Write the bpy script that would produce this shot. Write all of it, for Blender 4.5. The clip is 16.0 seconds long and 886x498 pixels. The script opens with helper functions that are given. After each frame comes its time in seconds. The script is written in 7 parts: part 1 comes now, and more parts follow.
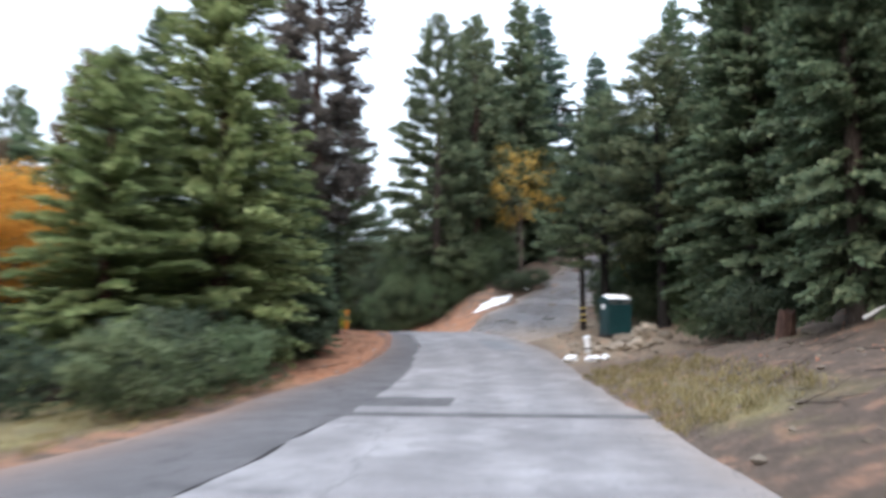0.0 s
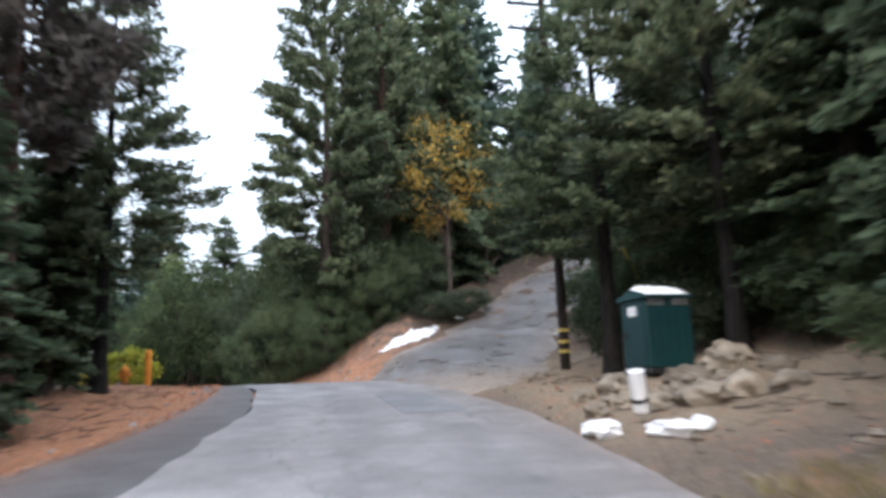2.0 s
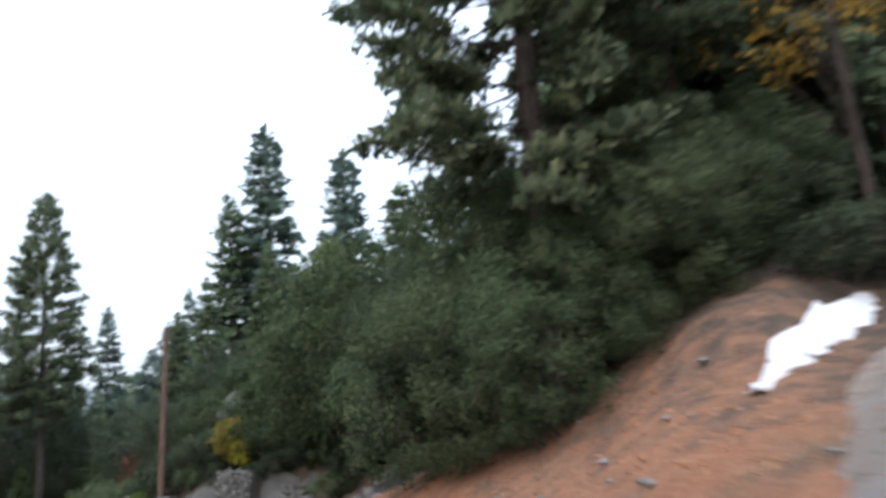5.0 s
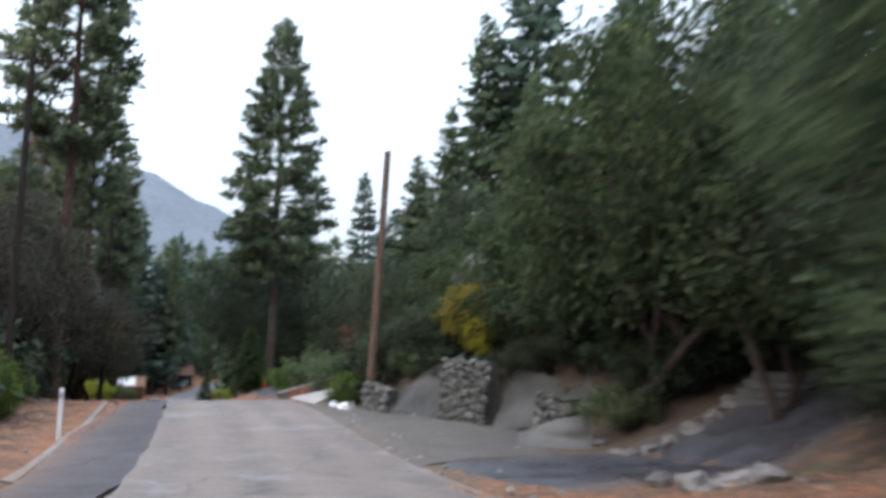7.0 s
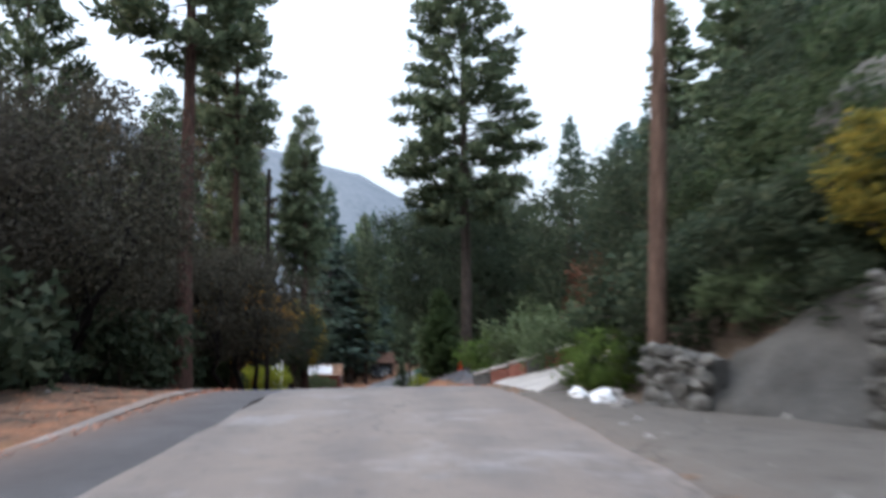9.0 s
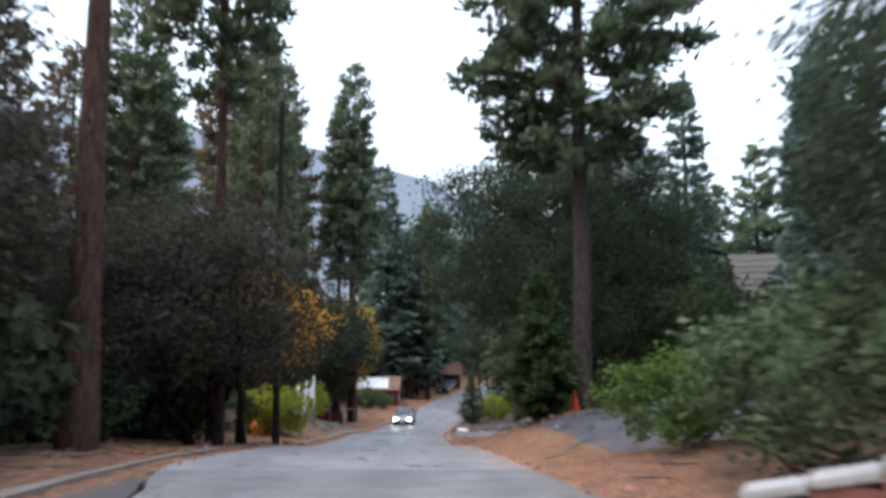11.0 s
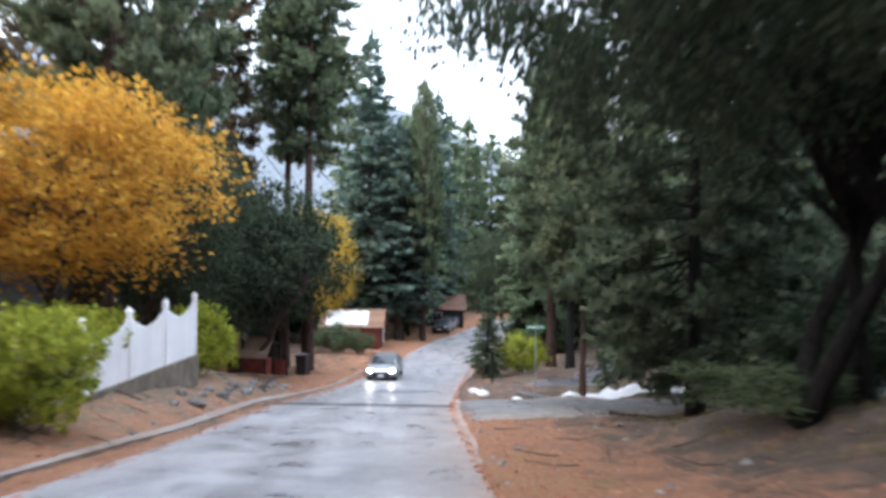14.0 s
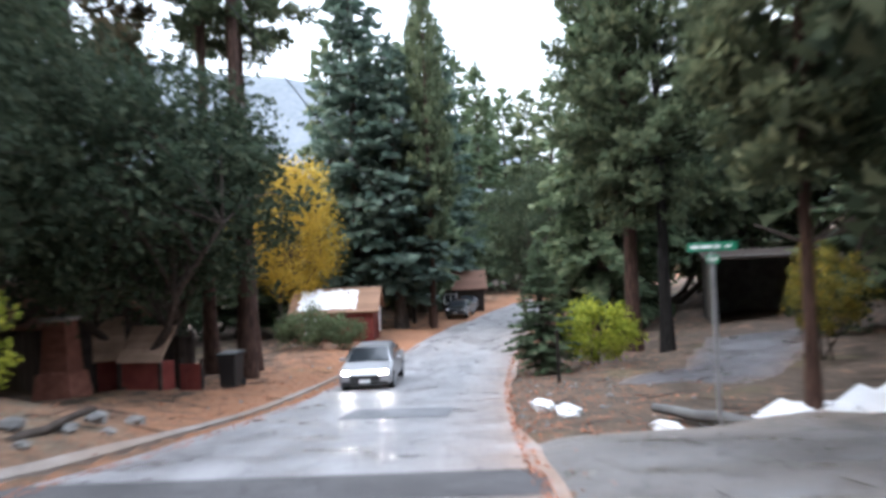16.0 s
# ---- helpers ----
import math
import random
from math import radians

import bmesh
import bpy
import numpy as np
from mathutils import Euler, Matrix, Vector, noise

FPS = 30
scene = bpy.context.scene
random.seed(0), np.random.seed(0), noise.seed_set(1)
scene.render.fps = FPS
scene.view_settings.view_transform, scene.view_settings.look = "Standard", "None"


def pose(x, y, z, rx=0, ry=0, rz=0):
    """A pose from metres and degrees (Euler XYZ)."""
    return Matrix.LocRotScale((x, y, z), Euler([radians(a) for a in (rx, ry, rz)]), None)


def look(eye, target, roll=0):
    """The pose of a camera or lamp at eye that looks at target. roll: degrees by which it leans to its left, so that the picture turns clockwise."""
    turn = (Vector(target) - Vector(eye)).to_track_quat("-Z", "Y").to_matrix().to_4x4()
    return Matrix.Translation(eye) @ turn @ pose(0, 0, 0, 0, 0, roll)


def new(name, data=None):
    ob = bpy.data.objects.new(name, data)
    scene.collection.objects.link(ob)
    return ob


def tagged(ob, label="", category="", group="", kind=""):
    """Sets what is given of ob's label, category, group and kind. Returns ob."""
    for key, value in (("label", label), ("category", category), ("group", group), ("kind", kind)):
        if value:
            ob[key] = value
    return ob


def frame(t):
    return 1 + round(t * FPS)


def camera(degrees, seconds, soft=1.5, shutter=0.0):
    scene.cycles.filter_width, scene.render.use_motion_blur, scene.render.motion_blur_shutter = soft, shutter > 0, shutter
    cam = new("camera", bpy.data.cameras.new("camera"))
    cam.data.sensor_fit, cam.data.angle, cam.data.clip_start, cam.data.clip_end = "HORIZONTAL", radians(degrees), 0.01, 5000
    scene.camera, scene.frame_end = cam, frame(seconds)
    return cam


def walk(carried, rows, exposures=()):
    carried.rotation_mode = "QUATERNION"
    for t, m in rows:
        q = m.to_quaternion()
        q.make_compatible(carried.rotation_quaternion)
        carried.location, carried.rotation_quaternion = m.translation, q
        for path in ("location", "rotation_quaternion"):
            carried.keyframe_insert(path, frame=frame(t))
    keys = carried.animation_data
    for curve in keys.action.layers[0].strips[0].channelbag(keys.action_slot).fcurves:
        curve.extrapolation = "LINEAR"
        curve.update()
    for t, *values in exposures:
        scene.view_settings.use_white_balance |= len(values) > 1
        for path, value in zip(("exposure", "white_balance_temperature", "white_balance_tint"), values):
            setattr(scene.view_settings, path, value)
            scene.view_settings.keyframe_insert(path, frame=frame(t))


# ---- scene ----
cam = camera(60.0, 16.0, soft=3.4, shutter=0.8)
PATH = [
    (0.0, pose(0.00, 0.00, 1.35, 96.36, -0.04, -0.00)),
    (0.5, pose(0.22, 4.53, 1.21, 97.73, 0.64, -4.68)),
    (1.0, pose(0.61, 9.04, 1.04, 98.38, 0.65, -6.16)),
    (1.5, pose(1.07, 13.60, 1.04, 98.95, 1.27, -6.15)),
    (2.0, pose(1.44, 18.10, 1.12, 100.36, 2.27, -5.55)),
    (2.5, pose(1.78, 22.33, 1.30, 100.74, 2.91, -4.53)),
    (3.0, pose(2.00, 26.45, 1.50, 100.84, 2.91, -2.58)),
    (3.2, pose(1.98, 28.07, 1.57, 101.37, 3.33, -1.64)),
    (5.3, pose(0.11, 44.36, 2.82, 102.19, 2.88, 15.92)),
    (5.5, pose(-0.29, 45.82, 2.80, 101.30, 1.23, 17.95)),
    (6.0, pose(-2.04, 49.17, 2.70, 99.05, -0.97, 22.47)),
    (6.5, pose(-3.76, 52.55, 2.56, 97.27, -1.70, 27.00)),
    (7.0, pose(-5.65, 55.71, 2.31, 95.57, -1.59, 31.52)),
    (7.5, pose(-7.78, 58.67, 1.99, 93.91, -1.45, 36.00)),
    (8.0, pose(-10.21, 61.47, 1.63, 94.20, 0.34, 40.15)),
    (8.5, pose(-12.85, 64.22, 1.17, 94.66, 0.58, 43.61)),
    (9.0, pose(-15.68, 66.88, 0.73, 94.56, 0.50, 46.56)),
    (9.2, pose(-16.82, 67.89, 0.63, 95.69, 1.24, 47.44)),
    (11.3, pose(-29.12, 77.91, 0.30, 94.70, -0.03, 51.84)),
    (11.5, pose(-30.24, 78.80, 0.20, 94.22, 0.25, 51.83)),
    (12.0, pose(-33.03, 80.90, -0.17, 93.60, 0.47, 51.45)),
    (12.5, pose(-35.93, 83.13, -0.54, 93.35, 0.25, 51.31)),
    (13.0, pose(-38.87, 85.47, -0.90, 92.55, -0.29, 51.13)),
    (13.5, pose(-41.90, 87.82, -1.41, 91.43, -0.77, 51.11)),
    (14.0, pose(-45.08, 90.22, -1.97, 90.83, -0.67, 51.28)),
    (14.5, pose(-48.29, 92.70, -2.60, 90.24, -0.51, 51.71)),
    (15.0, pose(-51.56, 95.18, -3.26, 90.51, -0.12, 52.16)),
    (15.5, pose(-54.90, 97.67, -3.82, 90.29, 0.97, 52.18)),
    (16.0, pose(-58.15, 100.16, -4.29, 90.52, 2.61, 51.82)),
]
EXPOSURES = [(0.0, 0.18, 5900, 16), (3.0, 0.04, 5900, 16), (5.5, -0.1, 5900, 16), (9.2, -0.22, 5900, 16), (11.5, 0.08, 5900, 16), (12.2, 0.42, 5900, 16), (13.0, 0.65, 5900, 16), (14.0, 0.64, 5900, 16), (15.0, 0.72, 5950, 16), (16.0, 0.68, 5980, 16)]
walk(cam, PATH, EXPOSURES)

# ---- the lie of the land: the road line and the ground beside it ----
LINE = np.array([
    (0, -60, 1.0), (0, -25, 0.6), (0, -10, 0.25), (0, 0, 0), (0.61, 9.04, -0.31), (1.44, 18.1, -0.23), (2.0, 26.45, 0.15),
    (1.75, 35.5, 0.82), (0.11, 44.36, 1.47), (-2.04, 49.17, 1.35), (-5.65, 55.71, 0.96), (-10.21, 61.47, 0.28), (-15.68, 66.88, -0.62),
    (-22.7, 72.9, -0.9), (-29.12, 77.91, -1.05), (-35.93, 83.13, -1.89), (-45.08, 90.22, -3.32), (-51.56, 95.18, -4.61),
    (-58.15, 100.16, -5.64), (-62.5, 103.5, -6.25), (-68, 108.2, -7.2), (-75, 114.5, -8.1), (-84, 123.5, -8.7), (-95, 136, -9.0),
    (-110, 158, -9.0), (-125, 190, -9.0)], float)


def spline(points, steps):
    """A smooth line through the points."""
    p = np.vstack([2 * points[0] - points[1], points, 2 * points[-1] - points[-2]])
    u = np.linspace(0, 1, steps, endpoint=False)[:, None]
    rows = [0.5 * (2 * b + (c - a) * u + (2 * a - 5 * b + 4 * c - d) * u ** 2 + (3 * b - a - 3 * c + d) * u ** 3)
            for a, b, c, d in zip(p, p[1:], p[2:], p[3:])]
    return np.vstack(rows + [points[-1:]])


ROAD = spline(LINE, 14)
ROAD_S = np.r_[0, np.cumsum(np.hypot(*np.diff(ROAD[:, :2], axis=0).T))]
ROAD_T = np.gradient(ROAD[:, :2], axis=0)
ROAD_T /= np.hypot(*ROAD_T.T)[:, None]
SIDE = spline(np.array([(2.6, 39.5, 1.15), (4.6, 47.5, 2.3), (8.4, 56, 4.3), (13.4, 64.3, 7.8), (20, 72.5, 11.5), (30, 82, 15)], float), 14)


def ease(x, a, b):
    u = np.clip((np.asarray(x, float) - a) / (b - a), 0, 1)
    return u * u * (3 - 2 * u)


def table(s, *rows):
    return np.interp(s, [r[0] for r in rows], [r[1] for r in rows])


def road_frame(x, y):
    """How far along the road line a place lies, how far to its right, and the height of the road there."""
    x, y = np.atleast_1d(np.asarray(x, float)), np.atleast_1d(np.asarray(y, float))
    s, l, z = np.empty(len(x)), np.empty(len(x)), np.empty(len(x))
    for i in range(0, len(x), 8000):
        dx, dy = x[i:i + 8000, None] - ROAD[:, 0], y[i:i + 8000, None] - ROAD[:, 1]
        j = np.argmin(dx * dx + dy * dy, axis=1)
        k = np.arange(len(j))
        along = dx[k, j] * ROAD_T[j, 0] + dy[k, j] * ROAD_T[j, 1]
        s[i:i + 8000] = ROAD_S[j] + np.clip(along, -3, 3)
        l[i:i + 8000] = dx[k, j] * ROAD_T[j, 1] - dy[k, j] * ROAD_T[j, 0]
        z[i:i + 8000] = np.interp(s[i:i + 8000], ROAD_S, ROAD[:, 2])
    return s, l, z


def right_edge(s):
    return table(s, (0, 2.8), (76, 2.85), (84, 2.4), (95, 2.6), (110, 2.4), (140, 2.6), (150, 2.4), (165, 1.6), (176, 0.95), (260, 0.95))


def left_edge(s):
    return table(s, (0, -6.1), (80, -6.0), (92, -4.8), (104, -3.8), (120, -4.6), (140, -4.9), (150, -4.2), (165, -5.0), (190, -4.6), (260, -4.6))


def side_frame(x, y):
    dx, dy = np.asarray(x)[:, None] - SIDE[:, 0], np.asarray(y)[:, None] - SIDE[:, 1]
    d2 = dx * dx + dy * dy
    j = np.argmin(d2, axis=1)
    return np.sqrt(d2[np.arange(len(j)), j]), SIDE[j, 2]


def ground_z(x, y):
    x, y = np.atleast_1d(np.asarray(x, float)), np.atleast_1d(np.asarray(y, float))
    s, l, z = road_frame(x, y)
    dr, dl = np.maximum(l - right_edge(s), 0), np.maximum(left_edge(s) - l, 0)
    near = table(s, (0, .3), (80, .34), (87, .14), (93, .1), (103, .12), (108, .33), (113, .51), (119, .54), (123, .29), (126, .08), (130, .03), (148, .03), (156, .04), (163, .12), (167, .4), (173, .4), (178, .06), (184, .0), (200, .02), (230, .06))
    far = table(s, (0, .4), (95, .33), (110, .3), (122, .42), (134, .5), (150, .4), (160, .22), (172, .05), (200, .05), (215, .1), (260, .15))
    foot_w = table(s, (0, 5), (160, 5), (166, 2.4), (176, 2.4), (181, 5))
    z = z + near * np.minimum(dr, foot_w) + far * 28 * (1 - np.exp(-np.maximum(dr - foot_w, 0) / 28))
    # the terrace behind the retaining walls
    foot = table(s, (134, 8.2), (136.2, 7.6), (139.4, 6.8), (141.7, 6.15), (145.1, 4.3), (148, 4.2))
    z += 1.75 * ease(l - foot, 0.9, 2.0) * ease(s, 134.8, 136.5) * (1 - ease(s, 147, 152))
    near = table(s, (0, -.1), (88, -.08), (100, .05), (110, .02), (145, .02), (160, .03), (180, .05), (187, .33), (197, .3), (203, .06), (230, .03))
    far = table(s, (0, -.08), (100, -.05), (140, -.12), (175, -.06), (200, -.02), (230, .0), (260, .05))
    z += near * np.minimum(dl, 4.5) + far * 40 * (1 - np.exp(-np.maximum(dl - 4.5, 0) / 40))
    rough = ease(dr + dl, 0.3, 4) * (1 - 0.85 * ease(s, 125, 133) * (1 - ease(s, 147, 151)) * ease(l, 1, 3) * (1 - ease(l - foot, 0.2, 1.2)))
    z += rough * (0.12 * np.sin(x * 1.1 + 0.7 * y) * np.cos(0.9 * y - 0.5 * x) + 0.07 * np.sin(2.3 * x - 1.9 * y))
    # the low rise under the big oak
    z += 0.75 * ease(l, 3.6, 7) * (1 - ease(l, 12, 18)) * ease(s, 171, 177) * (1 - ease(s, 184, 189))
    # the mound under the green booth
    z += 0.35 * np.exp(-((x - 8.3) ** 2 + (y - 34.2) ** 2) / 5.0)
    near_side = (x > -5) & (x < 45) & (y > 30) & (y < 100)
    if near_side.any():
        d, zs = side_frame(x[near_side], y[near_side])
        w = (1 - ease(d, 4.1, 7.0)) * ease(l[near_side], 1.5, 4.5)
        z[near_side] = z[near_side] * (1 - w) + zs * w
        # the cut bank on the side road's left
        j = np.argmin((x[near_side, None] - SIDE[:, 0]) ** 2 + (y[near_side, None] - SIDE[:, 1]) ** 2, axis=1)
        t = np.gradient(SIDE[:, :2], axis=0)[j]
        left = t[:, 0] * (y[near_side] - SIDE[j, 1]) - t[:, 1] * (x[near_side] - SIDE[j, 0]) > 0
        z[near_side] += left * 0.75 * ease(d, 3.1, 4.6) * (1 - ease(d, 6.5, 10)) * ease(l[near_side], 4.5, 7) * ease(y[near_side], 48, 53)
    # under the asphalt the ground lies lower
    z -= 0.1 * (1 - ease(dr + dl, 0.0, 0.5))
    # far away the valley rises into hills
    far_off = np.hypot(x + 40, y - 80)
    z += ease(far_off, 150, 900) * 25
    return z


def place(s, l):
    """The place that far along the road and that far to its right, on the ground."""
    i = np.interp(s, ROAD_S, np.arange(len(ROAD_S)))
    c = [np.interp(i, np.arange(len(ROAD)), ROAD[:, k]) for k in range(2)]
    t = [np.interp(i, np.arange(len(ROAD)), ROAD_T[:, k]) for k in range(2)]
    x, y = c[0] + t[1] * l, c[1] - t[0] * l
    return float(x), float(y), float(ground_z([x], [y])[0])


def heading(s):
    """The road's heading there, in degrees to the left of north."""
    i = int(np.argmin(abs(ROAD_S - s)))
    return math.degrees(math.atan2(-ROAD_T[i, 0], ROAD_T[i, 1]))


# ---- world and sun: a bright overcast sky ----
SKY_LIGHT = 2.3
world = bpy.data.worlds.new("overcast_sky")
scene.world = world
world.use_nodes = True
wn, wl = world.node_tree.nodes, world.node_tree.links
sky = wn.new("ShaderNodeTexSky")
sky.sky_type, sky.sun_disc = "NISHITA", False
sky.sun_elevation, sky.sun_rotation, sky.air_density, sky.dust_density = radians(38), radians(200), 2.0, 6.0
veil = wn.new("ShaderNodeMix")
veil.data_type = "RGBA"
veil.inputs[0].default_value = 0.95
wl.new(sky.outputs[0], veil.inputs[6])
veil.inputs[7].default_value = (0.87, 0.96, 1.02, 1)
# an overcast sky is three times as bright overhead as at the horizon
aim = wn.new("ShaderNodeSeparateXYZ")
wl.new(wn.new("ShaderNodeTexCoord").outputs["Generated"], aim.inputs[0])
lift = wn.new("ShaderNodeMapRange")
lift.inputs[1].default_value, lift.inputs[2].default_value = 0.0, 1.0
lift.inputs[3].default_value, lift.inputs[4].default_value = SKY_LIGHT * 0.42, SKY_LIGHT * 1.3
wl.new(aim.outputs[2], lift.inputs[0])
back = wn["Background"]
wl.new(veil.outputs[2], back.inputs[0])
wl.new(lift.outputs[0], back.inputs[1])
sun = new("sun", bpy.data.lights.new("sun", "SUN"))
sun.data.energy, sun.data.angle, sun.data.color = 0.8, radians(40), (1.0, 0.97, 0.92)
sun.matrix_world = look((20, -40, 60), (0, 0, 0))


# ---- materials ----
def nodes_of(name, rough=0.85, spec=0.3, metal=0.0):
    m = bpy.data.materials.new(name)
    m.use_nodes = True
    nt = m.node_tree
    b = nt.nodes["Principled BSDF"]
    b.inputs["Roughness"].default_value, b.inputs["Metallic"].default_value = rough, metal
    b.inputs["Specular IOR Level"].default_value = spec
    return m, nt, b


def noise_node(nt, scale, detail=6.0, rough=0.6, vector=None):
    n = nt.nodes.new("ShaderNodeTexNoise")
    n.inputs["Scale"].default_value, n.inputs["Detail"].default_value, n.inputs["Roughness"].default_value = scale, detail, rough
    if vector is not None:
        nt.links.new(vector, n.inputs["Vector"])
    return n.outputs["Fac"]


def ramp(nt, fac, *stops):
    r = nt.nodes.new("ShaderNodeValToRGB")
    while len(r.color_ramp.elements) < len(stops):
        r.color_ramp.elements.new(0.5)
    for e, (at, colour) in zip(r.color_ramp.elements, stops):
        e.position, e.color = at, (*colour, 1)
    nt.links.new(fac, r.inputs[0])
    return r.outputs[0]


def mix(nt, fac, a, b, how="MIX"):
    n = nt.nodes.new("ShaderNodeMix")
    n.data_type, n.blend_type = "RGBA", how
    for socket, value in ((n.inputs[0], fac), (n.inputs[6], a), (n.inputs[7], b)):
        if isinstance(value, bpy.types.NodeSocket):
            nt.links.new(value, socket)
        elif isinstance(value, tuple):
            socket.default_value = (*value, 1)
        else:
            socket.default_value = value
    return n.outputs[2]


def fac_range(nt, fac, a, b, lo=0.0, hi=1.0):
    n = nt.nodes.new("ShaderNodeMapRange")
    nt.links.new(fac, n.inputs[0])
    for i, v in enumerate((a, b, lo, hi), 1):
        n.inputs[i].default_value = v
    return n.outputs[0]


def bumped(nt, b, height, strength, distance=0.05):
    n = nt.nodes.new("ShaderNodeBump")
    n.inputs["Strength"].default_value, n.inputs["Distance"].default_value = strength, distance
    nt.links.new(height, n.inputs["Height"])
    nt.links.new(n.outputs[0], b.inputs["Normal"])


def coords(nt):
    return nt.nodes.new("ShaderNodeTexCoord").outputs["Object"]


def attribute(nt, name):
    n = nt.nodes.new("ShaderNodeAttribute")
    n.attribute_name = name
    return n.outputs["Fac"]


def surface(name, dark, light, scale=4.0, fine=40.0, rough=0.85, spec=0.3, bump=0.3, metal=0.0, vary=0.25):
    """A plain surface: a mottled colour with grain, stains at a larger scale and a fine relief."""
    m, nt, b = nodes_of(name, rough, spec, metal)
    v = coords(nt)
    broad, grain = noise_node(nt, scale, 4, 0.55, v), noise_node(nt, fine, 5, 0.7, v)
    colour = ramp(nt, broad, (0.3, dark), (0.7, light))
    colour = mix(nt, fac_range(nt, grain, 0.3, 0.7, 0, vary), colour, tuple(0.45 * c for c in dark))
    info = nt.nodes.new("ShaderNodeObjectInfo").outputs["Random"]
    hue = nt.nodes.new("ShaderNodeHueSaturation")
    nt.links.new(colour, hue.inputs["Color"])
    nt.links.new(fac_range(nt, info, 0, 1, 1 - vary * 0.6, 1 + vary * 0.6), hue.inputs["Value"])
    nt.links.new(hue.outputs[0], b.inputs["Base Color"])
    bumped(nt, b, grain, bump)
    return m


def foliage(name, *stops, through_light=0.3, rough=0.75):
    """Leaves or needles: each its own shade, some light passing through."""
    m, nt, b = nodes_of(name, rough, 0.15)
    geo = nt.nodes.new("ShaderNodeNewGeometry")
    info = nt.nodes.new("ShaderNodeObjectInfo").outputs["Random"]
    v = coords(nt)
    colour = ramp(nt, fac_range(nt, geo.outputs["Random Per Island"], 0, 1, 0.2, 0.85), *stops)
    clump = noise_node(nt, 0.9, 3, 0.6, v)
    hue = nt.nodes.new("ShaderNodeHueSaturation")
    nt.links.new(colour, hue.inputs["Color"])
    nt.links.new(fac_range(nt, clump, 0.3, 0.7, 0.7, 1.25), hue.inputs["Value"])
    nt.links.new(fac_range(nt, info, 0, 1, 0.485, 0.515), hue.inputs["Hue"])
    nt.links.new(hue.outputs[0], b.inputs["Base Color"])
    leaf = nt.nodes.new("ShaderNodeBsdfTranslucent")
    nt.links.new(hue.outputs[0], leaf.inputs[0])
    both = nt.nodes.new("ShaderNodeMixShader")
    both.inputs[0].default_value = through_light
    nt.links.new(b.outputs[0], both.inputs[1])
    nt.links.new(leaf.outputs[0], both.inputs[2])
    nt.links.new(both.outputs[0], nt.nodes["Material Output"].inputs[0])
    return m


def bark_material(name, dark, light):
    m, nt, b = nodes_of(name, 0.95, 0.1)
    v = coords(nt)
    mp = nt.nodes.new("ShaderNodeMapping")
    mp.inputs["Scale"].default_value = (9, 9, 1.6)
    nt.links.new(v, mp.inputs[0])
    n = noise_node(nt, 1.5, 6, 0.7, mp.outputs[0])
    nt.links.new(ramp(nt, n, (0.35, dark), (0.65, light)), b.inputs["Base Color"])
    bumped(nt, b, n, 0.9, 0.08)
    return m


FIR = foliage("fir_needles", (0.0, (0.0544, 0.083, 0.0493)), (0.55, (0.124, 0.169, 0.0947)), (1.0, (0.247, 0.276, 0.162)), through_light=0.4)
PINE = foliage("pine_needles", (0.0, (0.049, 0.0742, 0.0412)), (0.55, (0.11, 0.14, 0.0787)), (1.0, (0.245, 0.255, 0.139)), through_light=0.4)
# Distance haze is put into this bluer needle colour.
HAZE_BLUE = foliage("haze_tinted_far_needles", (0.0, (0.0558, 0.0911, 0.071)), (0.55, (0.112, 0.165, 0.127)), (1.0, (0.204, 0.248, 0.203)), through_light=0.4)
CEDAR = foliage("cedar_sprays", (0.0, (0.085, 0.125, 0.05)), (0.5, (0.2, 0.255, 0.105)), (1.0, (0.36, 0.4, 0.18)), through_light=0.4)
OAK = foliage("oak_leaves", (0.0, (0.0275, 0.0441, 0.0287)), (0.55, (0.0563, 0.079, 0.0462)), (1.0, (0.125, 0.138, 0.0828)), through_light=0.4)
GREEN_OAK = foliage("green_oak_leaves", (0.0, (0.0269, 0.0459, 0.0216)), (0.55, (0.0592, 0.0877, 0.0393)), (1.0, (0.129, 0.147, 0.0737)), through_light=0.4)
SCRUB = foliage("grey_green_scrub_leaves", (0.0, (0.04, 0.066, 0.034)), (0.55, (0.088, 0.124, 0.061)), (1.0, (0.185, 0.208, 0.11)), through_light=0.4)
FRESH = foliage("fresh_green_leaves", (0.0, (0.05, 0.09, 0.02)), (0.5, (0.105, 0.16, 0.035)), (1.0, (0.19, 0.25, 0.07)), through_light=0.4)
YOUNG = foliage("young_cedar_sprays", (0.0, (0.03, 0.052, 0.021)), (0.5, (0.062, 0.1, 0.038)), (1.0, (0.12, 0.165, 0.067)), through_light=0.35)
GOLD = foliage("yellow_maple_leaves", (0.0, (0.28, 0.2, 0.03)), (0.5, (0.52, 0.38, 0.05)), (1.0, (0.72, 0.56, 0.1)), through_light=0.5)
DUSK = foliage("brownish_pine_needles", (0.0, (0.066, 0.055, 0.047)), (0.6, (0.125, 0.108, 0.092)), (1.0, (0.21, 0.185, 0.16)), through_light=0.4)
STRAW = foliage("dry_grass", (0.0, (0.096, 0.08, 0.032)), (0.5, (0.2, 0.168, 0.072)), (1.0, (0.336, 0.288, 0.152)))
LITTER = foliage("fallen_orange_needles", (0.0, (0.2, 0.08, 0.04)), (0.5, (0.44, 0.2, 0.1)), (1.0, (0.58, 0.34, 0.2)), through_light=0.1)
